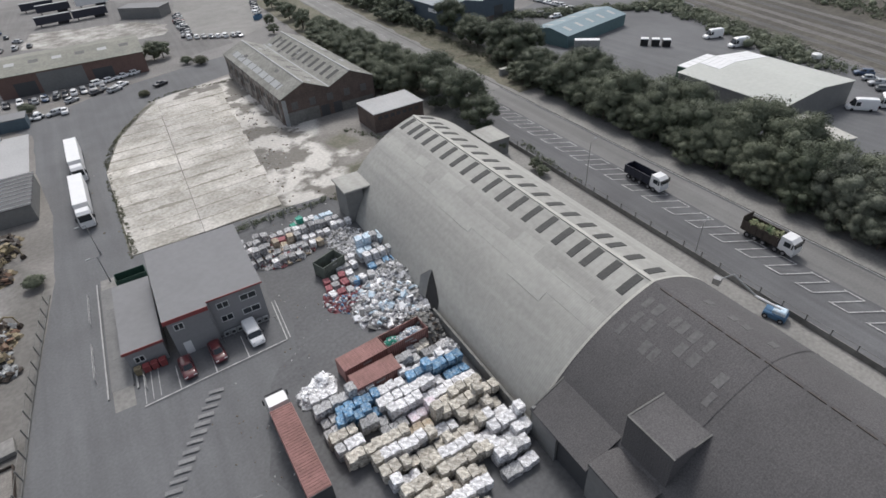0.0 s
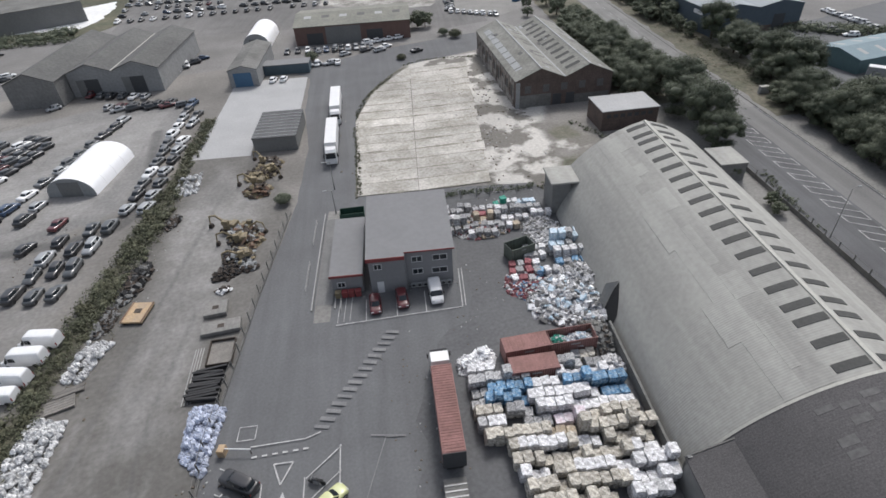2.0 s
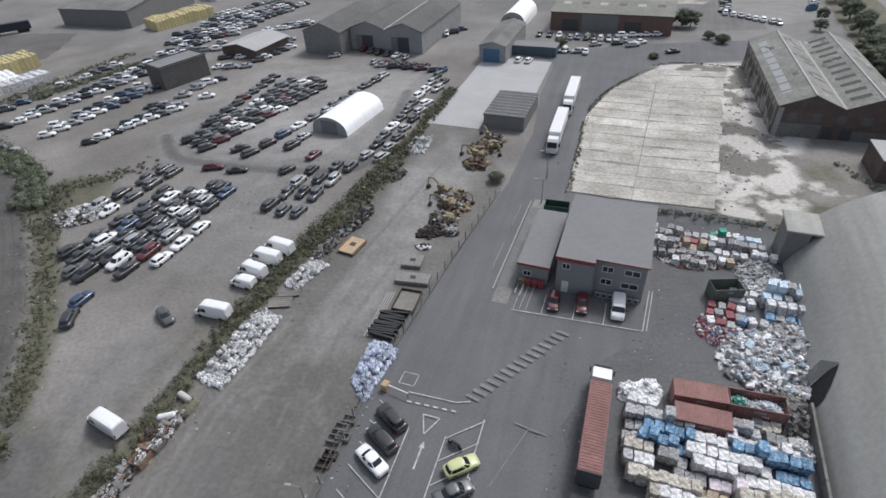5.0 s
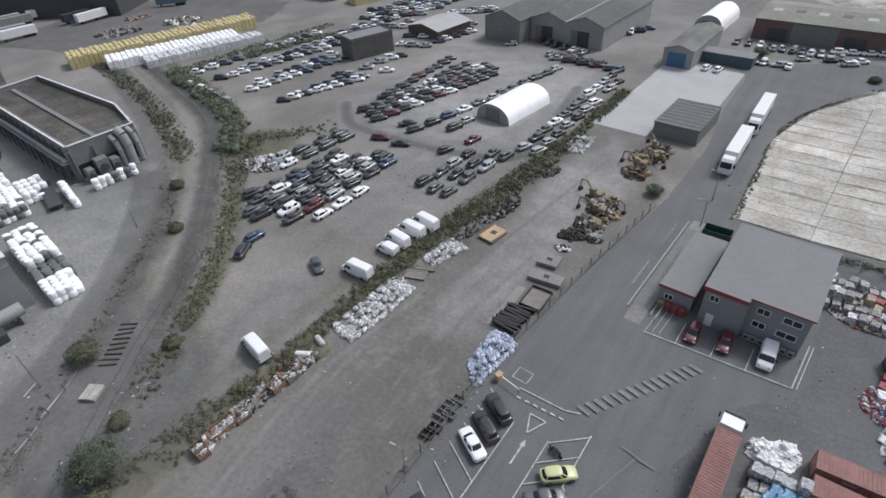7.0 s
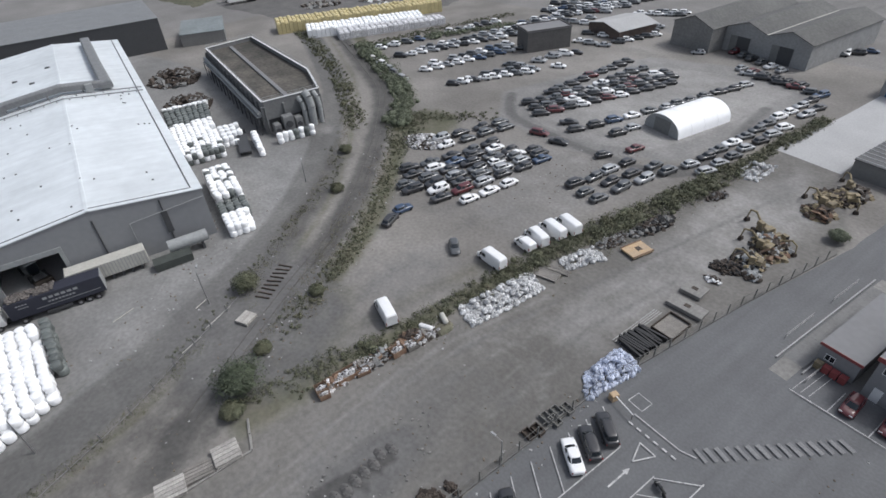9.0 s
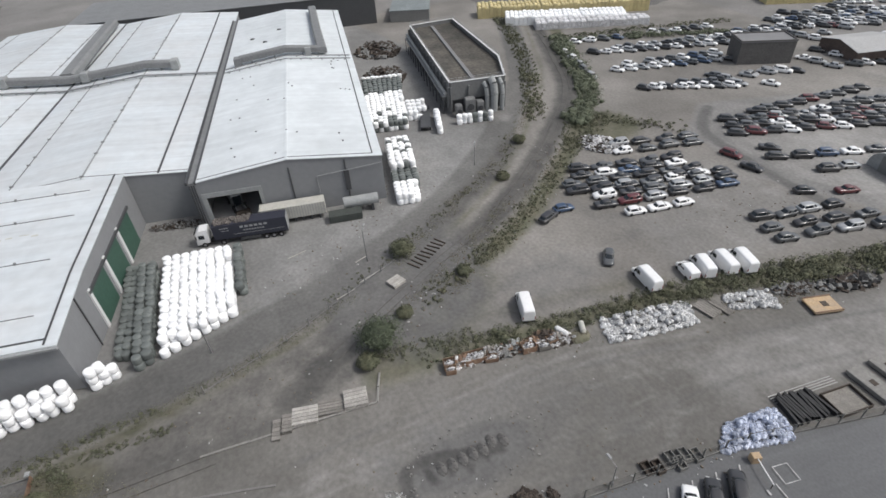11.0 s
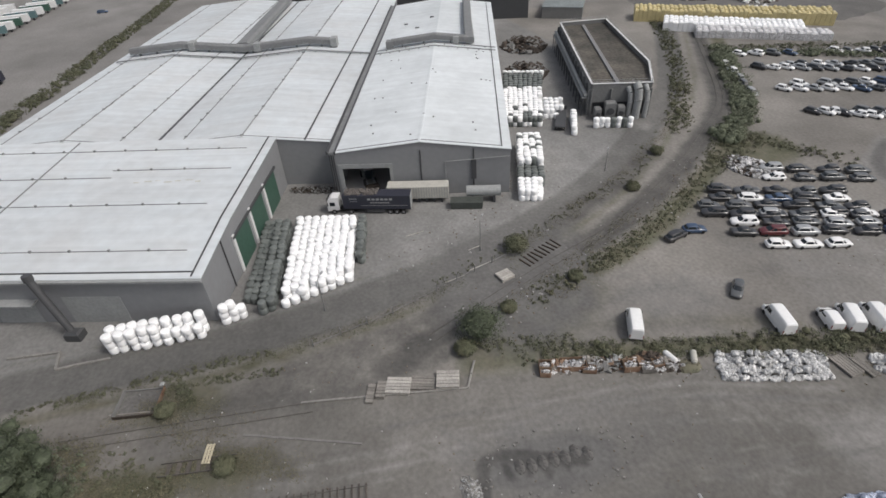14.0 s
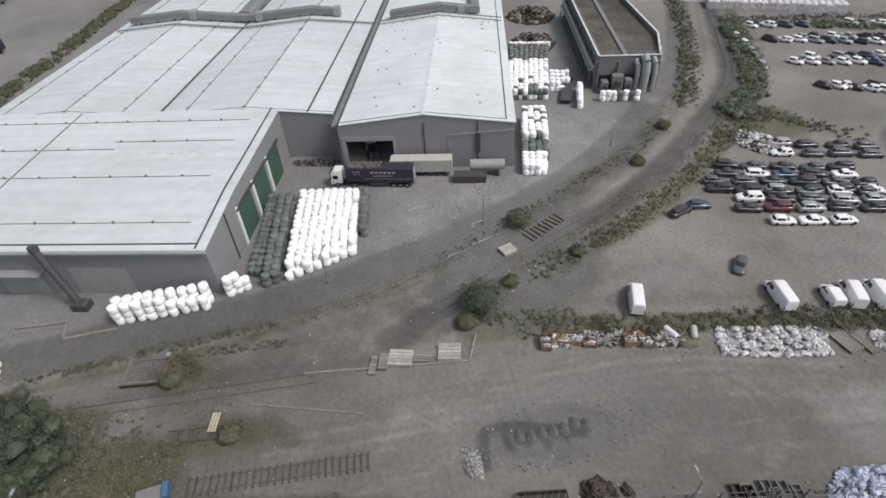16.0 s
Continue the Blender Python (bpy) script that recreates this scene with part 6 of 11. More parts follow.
def car_shapes(kind):
    """Meshes of one kind of car, nose to +y, wheels on the ground."""
    if kind in CAR_MESH:
        return CAR_MESH[kind]
    L, W, H, waist, hood, back = {"hatch": (4.1, 1.76, 1.47, .92, .78, -1.85), "saloon": (4.6, 1.8, 1.44, .92, .80, -1.35), "suv": (4.6, 1.86, 1.68, 1.08, .95, -2.1), "estate": (4.7, 1.8, 1.5, .94, .8, -2.15)}[kind]
    h, w = L / 2, W / 2
    boot = .98 if kind == "saloon" else waist
    rings = []
    for t, q, zf, zt in ((-1, .66, .42, .70), (-.985, .80, .34, boot - .08), (-.93, .91, .26, boot - .01), (-.78, .985, .2, waist + .03), (-.4, 1, .2, waist + .02), (.1, 1, .2, waist), (.46, .995, .2, waist - .03),
                         (.62, .98, .2, hood + .08), (.8, .945, .22, hood), (.92, .87, .26, hood - .1), (.98, .76, .34, hood - .2), (1, .6, .42, .54)):
        y, hw = t * h, w * q
        zs = .2 + (zt - .2) * .72
        half = [(-hw * .9, zf), (-hw * .985, zf + .1), (-hw, (zf + zs) / 2 + .05), (-hw * .975, zs), (-hw * .88, zt - .025), (-hw * .55, zt + .012)]
        rings.append([(x, y, z) for x, z in half] + [(-x, y, z) for x, z in half[::-1]])
    n = len(rings[0])
    body = Shape().add([p for r in rings for p in r], [(k * n + i, k * n + (i + 1) % n, (k + 1) * n + (i + 1) % n, (k + 1) * n + i) for k in range(len(rings) - 1) for i in range(n)] + [tuple(range(n - 1, -1, -1)), tuple(range((len(rings) - 1) * n, len(rings) * n))])
    f, b = h - 1.08, max(-h + .14, back)
    fr, br = f - .66, b + (.62 if kind == "saloon" else .34)
    tw, rw = w * .87, w * .70
    z0, z1 = waist - .04, H - .09
    def plan(hw, y0, y1, z, k=18):
        """A rounded oblong in plan."""
        out = []
        for i in range(k):
            a = 2 * math.pi * (i + .5) / k
            c, d = math.cos(a), math.sin(a)
            out.append((hw * math.copysign(abs(c) ** .42, c), (y0 + y1) / 2 + (y1 - y0) / 2 * math.copysign(abs(d) ** .55, d), z))
        return out
    low, up = plan(tw, b, f, z0), plan(rw, br, fr, z1)
    k = len(low)
    cab = Shape().add(low + up, [(i, (i + 1) % k, k + (i + 1) % k, k + i) for i in range(k)] + [tuple(range(k, 2 * k))])
    levels = [plan(rw * 1.03, br - .05, fr + .05, z1 - .03), plan(rw * 1.0, br - .02, fr + .02, z1 + .035), plan(rw * .88, br + .08, fr - .1, H - .02), plan(rw * .5, br + .4, fr - .4, H)]
    roof = Shape().add([p for r in levels for p in r], [(q * k + i, q * k + (i + 1) % k, (q + 1) * k + (i + 1) % k, (q + 1) * k + i) for q in range(3) for i in range(k)] + [tuple(range(3 * k, 4 * k))])
    c = (b + f) / 2
    for i in (2, 6, 11, 15, 0, 8):      # pillars from the roof down to the waist
        n0 = len(roof.v)
        mid = (Vector(low[i]) + Vector(low[(i + 1) % k])) / 2
        for q in (i, (i + 1) % k):
            p = mid.lerp(Vector(low[q]), .4)
            roof.v.append((p.x * 1.012, c + (p.y - c) * 1.006, p.z))
        roof.f.append((i, n0, n0 + 1, (i + 1) % k))
    wheel = Shape().tube((-.1, 0, 0), (.1, 0, 0), .315, 14)
    rim = Shape().tube((-.105, 0, 0), (.105, 0, 0), .2, 10)
    lampf = Shape().chunk(-.2, -.05, -.08, .2, .06, .08, .02)
    tail = Shape().chunk(-.14, -.05, -.12, .14, .05, .12, .02)
    body, roof = body.mesh("body"), roof.mesh("roof")
    for me in (body, roof):
        me.polygons.foreach_set("use_smooth", [True] * len(me.polygons))
    CAR_MESH[kind] = (L, W, body, cab.mesh("cabin_glass"), roof, wheel.mesh("wheel"), rim.mesh("rim"), lampf.mesh("headlight"), tail.mesh("tail_light"))
    return CAR_MESH[kind]


CAR_PROTO = {}
FAR = {}


def far_car(kind, colour, m):
    """A distant car, gathered into one joined crowd."""
    L, W, body, cab, roof, wheel, *rest = car_shapes(kind)
    for me, mt in ((body, PAINT[colour]), (roof, PAINT[colour]), (cab, M_GLASS)):
        sh = FAR.setdefault(mt.name, (mt, Shape()))[1]
        sh.add([m @ v.co for v in me.vertices], [tuple(p.vertices) for p in me.polygons])
    sh = FAR.setdefault(M_BLACK.name, (M_BLACK, Shape()))[1]
    for y in (-L * .3, L * .305):
        sh.tube(m @ Vector((-W / 2, y, .31)), m @ Vector((W / 2, y, .31)), .31, 6)


def car(kind, colour, m, where, group="", far=False, full=False):
    """One parked car. The first of each sort is built, the rest are copies."""
    word = {"hatch": "hatchback", "saloon": "saloon car", "suv": "tall off-roader", "estate": "estate car"}[kind]
    if far:
        return far_car(kind, colour, m)
    key = (kind, colour, full)
    if key in CAR_PROTO:
        ob = copy_thing(CAR_PROTO[key], m)
        return tagged(ob, f"{colour} {word} parked {where}", "car", group)
    L, W, body, cab, roof, wheel, rim, lampf, tail = car_shapes(kind)
    r = root("car", m, f"{colour} {word} parked {where}", "car", group)
    def own(me, material):
        c = me.copy()
        c.materials.clear()
        c.materials.append(material)
        return c
    part("body", own(body, PAINT[colour]), None, r)
    part("roof", own(roof, PAINT[colour]), None, r)
    part("cabin_glass", own(cab, M_GLASS), None, r)
    for sx in (-1, 1):
        for y in (-L * .3, L * .305):
            o = part("wheel", own(wheel, M_BLACK), None, r)
            o.location = (sx * (W / 2 - .1), y, .315)
            if full:
                part("rim", own(rim, M_RIM), None, o)
        if full:
            o = part("headlight", own(lampf, M_LAMP), None, r)
            o.location = (sx * W * .31, L / 2 - .16, .64)
            o = part("tail_light", own(tail, M_TAIL), None, r)
            o.location = (sx * W * .36, -L / 2 + .08, .74)
    CAR_PROTO[key] = r
    return r


DARK_MIX = ["black"] * 12 + ["grey"] * 8 + ["white"] * 5 + ["silver"] * 5 + ["blue"] * 2 + ["red"]
MIXED = ["black"] * 9 + ["grey"] * 7 + ["white"] * 9 + ["silver"] * 7 + ["blue"] * 2 + ["red"] * 1
RED_MIX = ["black"] * 9 + ["grey"] * 5 + ["white"] * 4 + ["silver"] * 3 + ["red"] * 3 + ["blue"]
rc = random.Random(7)


def car_row(a, b, n, heading, mix, where, group, far=False, gaps=0.0, jitter=0.25):
    """n cars from a to b, all with the same heading (degrees about z from +y), a few left out."""
    for i in range(n):
        t = i / max(1, n - 1)
        x, y = a[0] + (b[0] - a[0]) * t, a[1] + (b[1] - a[1]) * t
        kind, colour, flip = rc.choice(["hatch", "hatch", "suv", "estate", "saloon"]), rc.choice(mix), rc.random() < .25
        dx, dy, da = rc.uniform(-jitter, jitter), rc.uniform(-jitter, jitter), rc.uniform(-3, 3)
        if rc.random() < gaps:
            continue
        car(kind, colour, pose(x + dx, y + dy, 0.01, 0, 0, heading + da + (180 if flip else 0)), where, group, far)


# salvage yard: the packed block, nose to tail
G1 = "cars packed in the salvage yard"
W1 = "in the packed salvage yard rows"
for (ax, ay), n, d in (((-77.6, 65.6), 5, 16), ((-75.2, 64.4), 5, 16), ((-73.6, 61.0), 6, 16), ((-71.0, 60.2), 6, 16), ((-69.3, 64.6), 6, 15), ((-66.9, 63.6), 6, 15), ((-64.6, 61.6), 6, 14)):
    e = (ax + (n - 1) * 5.15 * math.sin(radians(d)), ay + (n - 1) * 5.15 * math.cos(radians(d)))
    car_row((ax, ay), e, n, -d, DARK_MIX, W1, G1)
car_row((-59.9, 64.9), (-57.9, 74.4), 3, -12, ["white", "silver", "white"], "in front of the salvage rows", G1, False, 0, .1)
car("estate", "black", pose(-66.4, 50.2, 0, 0, 0, 20), "askew beside the salvage rows", G1)
car("hatch", "blue", pose(-67.3, 54.2, 0, 0, 0, -10), "askew beside the salvage rows", G1)
car_row((-79.0, 78.5), (-74.6, 94.2), 4, -14, ["black", "grey", "red", "white", "silver", "black"], "at the back of the salvage rows", G1)
car_row((-82.5, 80), (-77.3, 95.4), 4, -14, DARK_MIX, "at the back of the salvage rows", G1)
# the group near the hedge
G2 = "cars by the hedge"
car_row((-47.6, 82.6), (-44.0, 96.5), 4, -14, DARK_MIX, "near the overgrown hedge", G2)
car_row((-44.6, 81.4), (-39.6, 99.0), 4, -14, DARK_MIX, "near the overgrown hedge", G2)
car_row((-41.6, 80.8), (-36.4, 98.5), 4, -14, RED_MIX, "near the overgrown hedge", G2)
car("saloon", "red", pose(-45.9, 103.2, 0, 0, 0, -20), "near the salvage yard crossing", G2)
car("hatch", "black", pose(-49.6, 96.5, 0, 0, 0, -28), "near the salvage yard crossing", G2)
# cars round the fabric tunnel
G3 = "cars on the island by the tunnel"
W3 = "on the island by the storage tunnel"
car_row((-78.6, 109.5), (-61.8, 149.6), 13, -38, RED_MIX, W3, G3)
car_row((-75.6, 107.6), (-59.0, 147.6), 13, -38, RED_MIX, W3, G3)
car_row((-72.6, 105.8), (-57.2, 142.6), 11, -38, RED_MIX, W3, G3, False, .15)
car_row((-60.8, 103.4), (-50.6, 128.0), 6, -30, MIXED, W3, G3)
car_row((-49.6, 131.0), (-41.6, 153.0), 6, -30, DARK_MIX, W3, G3)
car("saloon", "black", pose(-64.4, 105.6, 0, 0, 0, -45), W3, G3)
car("suv", "black", pose(-52.6, 107.6, 0, 0, 0, -25), W3, G3)
car("hatch", "silver", pose(-51.4, 112.3, 0, 0, 0, -25), W3, G3)
car("estate", "red", pose(-66.5, 96.6, 0, 0, 0, -75), "on the salvage yard crossing", G3)
car("saloon", "black", pose(-60.5, 95.6, 0, 0, 0, -75), "on the salvage yard crossing", G3)
car_row((-78.7, 118.5), (-74.5, 151.5), 9, -36, RED_MIX, W3, G3, True, .08)
car_row((-73.9, 120.2), (-67.8, 152.0), 9, -36, DARK_MIX, W3, G3, True, .08)
# along the hedge up to the workshop
G4 = "cars along the hedge"
car_row((-33.8, 104.0), (-24.6, 157.0), 12, -25, MIXED, "in a file beside the hedge", G4)
car_row((-30.6, 103.0), (-22.0, 153.0), 11, -25, MIXED, "in a file beside the hedge", G4, False, .2)
car_row((-47, 165.0), (-30, 160.6), 6, -20, RED_MIX, "before the grey workshop", G4)
car_row((-44, 161.8), (-27, 158.0), 5, -70, RED_MIX, "before the grey workshop", G4)
car_row((-34.8, 184.5), (-23.4, 199.5), 5, -70, MIXED, "between the workshops", G4, True)
car_row((-33.5, 211.6), (-28.0, 194.4), 5, 10, ["white", "silver", "white"], "between the workshops", G4, True)
car_row((-53.5, 177.2), (-38, 169.4), 6, -20, RED_MIX, "before the grey workshop", G4, True)
# depot parking
G5 = "cars at the brick depot"
car_row((4, 192.5), (29, 187.6), 9, -10, MIXED, "before the brick depot", G5, False, .1)
car_row((0, 178.2), (17.7, 174.2), 7, -10, ["white", "silver", "white", "grey"], "beside the lane to the depot", G5, False, .2)
for x, y, k, c in ((28.3, 182.6, "hatch", "black"), (32.8, 180.6, "estate", "silver"), (35.4, 183.6, "saloon", "white"), (43.7, 174.3, "saloon", "black"), (21.5, 181.5, "hatch", "silver")):
    car(k, c, pose(x, y, 0, 0, 0, -70), "beside the lane to the depot", G5)
car("hatch", "white", pose(-2.4, 166.6, 0, 0, 0, -20), "before the blue store", G5)
car("hatch", "white", pose(.6, 166.0, 0, 0, 0, -20), "before the blue store", G5)
car_row((14.1, 189.4), (31, 186.0), 8, -10, MIXED, "before the brick depot", G5, True)
car_row((7.0, 175.4), (15.5, 174.6), 3, -80, ["white", "silver"], "beside the lane to the depot", G5, True)
car_row((31, 190.5), (42, 192), 4, -75, ["white", "silver"], "before the brick depot", G5, True)
# far lot beyond the blockhouse
G6 = "cars in the far lot"
W6 = "in rows in the far lot"
car_row((-138.6, 107.3), (-118.4, 101.0), 5, -100, MIXED, "along the lot's overgrown edge", G6, True)
for a, b, n in (((-145.7, 115.9), (-141.6, 130.4), 4), ((-138.8, 142.8), (-132.8, 165.6), 7), ((-134.0, 114.2), (-116.1, 159.4), 14), ((-133.5, 123.1), (-121.8, 163.2), 11), ((-118.1, 110.2), (-108.0, 142.3), 10), ((-119.7, 115.6), (-113.0, 143.0), 9), ((-104.0, 106.9), (-93.2, 127.0), 8), ((-102.9, 111.5), (-97.2, 128.0), 6),
                ((-122.9, 171.5), (-113.7, 203.2), 8), ((-123.4, 161.3), (-115.3, 187.5), 7), ((-114.2, 187.8), (-105.6, 212.6), 7), ((-95.7, 136.5), (-94.0, 147.3), 3)):
    car_row(a, b, n, -58, MIXED, W6, G6, True, .05)
for a, b, n in (((-127, 188.4), (-106, 206), 9), ((-120, 197), (-102, 231), 13), ((-117, 195), (-99, 229), 13), ((-124, 208), (-106, 241), 13), ((-121, 206), (-103, 239), 13), ((-128, 222), (-112, 248), 11), ((-111, 206), (-96, 240), 13), ((-97, 200), (-84, 206), 5), ((-95, 204), (-84, 210), 5), ((-86, 166), (-80, 180), 5)):
    car_row(a, b, n, -58, MIXED, W6, G6, True, .12)

for a, b, n in (((-96.2, 137.4), (-88.6, 135.9), 2), ((-95.0, 143.5), (-90.7, 149.5), 3), ((-120.5, 154.8), (-116.7, 156.8), 2), ((-123.5, 165.1), (-117.9, 165.5), 3), ((-123.0, 172.2), (-109.7, 177.0), 5), ((-96.6, 159.6), (-88.2, 160.4), 3), ((-98.8, 168.9), (-87.8, 170.4), 3), ((-105.7, 177.9), (-108.1, 185.5), 2), ((-100.4, 128.6), (-92.8, 129.7), 3), ((-83.2, 183.5), (-83.4, 188.2), 2), ((-62.0, 170.3), (-61.7, 172.8), 1), ((-127.1, 184.0), (-116.6, 185.4), 4), ((-130.2, 195.1), (-124.5, 200.1), 3), ((-118.0, 190.3), (-108.0, 195.6), 4), ((-126.1, 215.4), (-112.0, 222.7), 6), ((-127.0, 208.6), (-115.1, 207.4), 4)):
    car_row(a, b, n, -62, MIXED, W6, G6, True, 0)

# staff car park, bays slanting
G7 = "cars in the staff car park"
BAY0, BAY1 = Vector((-23.8, -30.7, 0)), Vector((-11.9, 37.2, 0))     # foot of the bays
BDIR = (BAY1 - BAY0).normalized()
BAYN = 23
BSTEP = (BAY1 - BAY0).length / BAYN
BSLANT = Vector((-4.35, 3.5, 0))        # from the foot line to the fence
BHEAD = math.degrees(math.atan2(-BSLANT.x, BSLANT.y))
for x, y, k, c, back in ((-24.65, -21.1, "hatch", "silver", 0), (-23.9, -18.5, "saloon", "red", 0), (-21.33, -3.2, "hatch", "silver", 180), (-21.1, .3, "saloon", "black", 0), (-20.34, 2.9, "hatch", "white", 0), (-19.15, 8.75, "hatch", "silver", 180), (-18.7, 11.7, "estate", "white", 0),
                         (-18.13, 14.4, "suv", "black", 0), (-17.67, 17.4, "hatch", "black", 0), (-17.16, 20.4, "saloon", "white", 0), (-16.5, 22.9, "suv", "black", 0), (-15.15, 32.4, "saloon", "white", 0), (-14.63, 35.15, "estate", "black", 0), (-14.13, 38.0, "suv", "black", 0)):
    car(k, c, pose(x, y, .01, 0, 0, BHEAD + back + (y % 1 - .5) * 6), "nose-in in the staff car park", G7, False, True)
ISL0, ISL1 = Vector((-19.2, -31.6, 0)), Vector((-7.4, 36.5, 0))
for x, y, k, c in ((-6.3, 33.1, "hatch", "lime"), (-6.8, 30.0, "saloon", "grey"), (-7.3, 27.2, "suv", "blue"), (-8.4, 21.4, "hatch", "black"), (-9.1, 17.7, "hatch", "black"), (-9.8, 13.2, "saloon", "silver"), (-10.9, 9.6, "hatch", "grey"), (-12.1, 3.5, "suv", "blue"), (-13.2, -2.6, "estate", "black"), (-14.2, -8.4, "hatch", "black")):
    car(k, c, pose(x + 1.15, y - .3, .01, 0, 0, -58), "in the middle of the staff car park", G7, False, True)

# cars and van by the office
car("hatch", "red", pose(5.5, 60.2, 0, 0, 0, 172), "before the grey office", "cars at the office", False, True)
car("hatch", "red", pose(9.5, 60.0, 0, 0, 0, 173), "before the grey office", "cars at the office", False, True)
car("hatch", "grey", pose(-51.7, 51.9, 0, 0, 0, -130), "alone on the gravel yard", "")


def van(m, label, L=5.4, H=2.35, box=False):
    """A panel van, nose to +y."""
    r = root("van", m, label, "van", "white vans")
    h, w = L / 2, .98
    sh, ring = Shape(), []
    for y, hw, zt in ((-h, .9, H * .9), (-h + .12, .97, H * .97), (-h + .5, 1.0, H), (h - 2.3, 1.0, H), (h - 1.8, .99, H * .985), (h - 1.45, .97, H * .93)):
        ring.append([(x * w * hw, y, z) for x, z in ((-.96, .3), (-1, .75), (-1, 1.15), (-.96, zt * .72), (-.88, zt * .9), (-.74, zt * .98), (-.4, zt), (.4, zt), (.74, zt * .98), (.88, zt * .9), (.96, zt * .72), (1, 1.15), (1, .75), (.96, .3))])
    n = len(ring[0])
    sh.add([p for q in ring for p in q], [(k * n + i, k * n + (i + 1) % n, (k + 1) * n + (i + 1) % n, (k + 1) * n + i) for k in range(len(ring) - 1) for i in range(n)] + [tuple(range(n - 1, -1, -1)), tuple(range((len(ring) - 1) * n, len(ring) * n))])
    part("body", sh, PAINT["white"], r)
    part("bonnet", loft([(h - 1.5, w, .3, 1.08, 1.3, w * .9), (h - .8, w * .99, .3, 1.0, 1.22, w * .86), (h - .3, w * .95, .32, .85, 1.02, w * .8), (h - .06, w * .86, .36, .66, .8, w * .72), (h, w * .7, .42, .56, .62, w * .6)]), PAINT["white"], r)
    part("windscreen", Shape().add([(-w * .88, h - .78, 1.22), (w * .88, h - .78, 1.22), (w * .76, h - 1.5, H * .9), (-w * .76, h - 1.5, H * .9), (-w * .95, h - 1.5, 1.25), (w * .95, h - 1.5, 1.25)],
         [(0, 1, 2, 3), (1, 5, 2), (4, 0, 3), (4, 5, 1, 0)]), M_GLASS, r)
    for sx in (-1, 1):
        part("side_window", Shape().add([(sx * w * 1.004, h - 1.52, 1.22), (sx * w * 1.004, h - 2.45, 1.22), (sx * w * .968, h - 2.4, H * .76), (sx * w * .968, h - 1.6, H * .76)], [(0, 1, 2, 3) if sx > 0 else (3, 2, 1, 0)]), M_GLASS, r)
        part("mirror", Shape().box(sx * (w + .12) - .1, h - 1.35, 1.2, sx * (w + .12) + .1, h - 1.2, 1.5), M_BLACK, r)
    part("bumper", Shape().chunk(-w * .95, -h - .06, .3, w * .95, -h + .1, .55, .05), M_BLACK, r)
    for sx in (-1, 1):
        for y in (-L * .3, L * .32):
            part("wheel", Shape().tube((sx * w * .82, y, .34), (sx * w * 1.0, y, .34), .34, 12), M_BLACK, r)
        part("headlight", Shape().chunk(sx * w * .6 - .14, h - .2, .75, sx * w * .6 + .14, h - .05, .98, .03), M_LAMP, r)
        part("tail_light", Shape().box(sx * w * .9 - .06, -h - .01, .8, sx * w * .9 + .06, -h + .05, 1.3), M_TAIL, r)
    return r
van(pose(14.5, 59.4, 0, 0, 0, 171), "white panel van parked before the office", 4.6, 1.9)
for x, y, a, L in ((-48.5, 33.5, 69, 5.9), (-44.6, 53.3, 81, 5.8), (-43.0, 60.2, 76, 4.2), (-42.6, 62.9, 70, 5.4), (-41.8, 66.4, 75, 5.8), (-40.6, 69.4, 72, 5.8)):
    van(pose(x, y, 0, 0, 0, a), "white panel van parked on the gravel yard", L, 1.9 if L < 5 else 2.5)
van(pose(-22.0, -5.9, .01, 0, 0, BHEAD), "white panel van in the staff car park", 5.2, 2.0)
van(pose(-19.6, 5.5, .01, 0, 0, BHEAD), "white panel van in the staff car park", 5.4, 2.2)
for x, y, a in ((178, 73, 60), (174, 63.6, 60), (146, 24, 30), (151, 20, 30)):
    van(pose(x, y, 0, 0, 0, a), "white panel van parked on the trading estate", 6.0, 2.8)


def wheels(r, ys, w, rad=.5):
    for y in ys:
        for sx in (-1, 1):
            o = part("wheel", Shape().tube((sx * (w / 2 - .32), y, rad), (sx * w / 2, y, rad), rad, 14), M_BLACK, r)
            part("rim", Shape().tube((sx * (w / 2 - .3), y, rad), (sx * (w / 2 + .01), y, rad), rad * .5, 10), M_RIM, o)


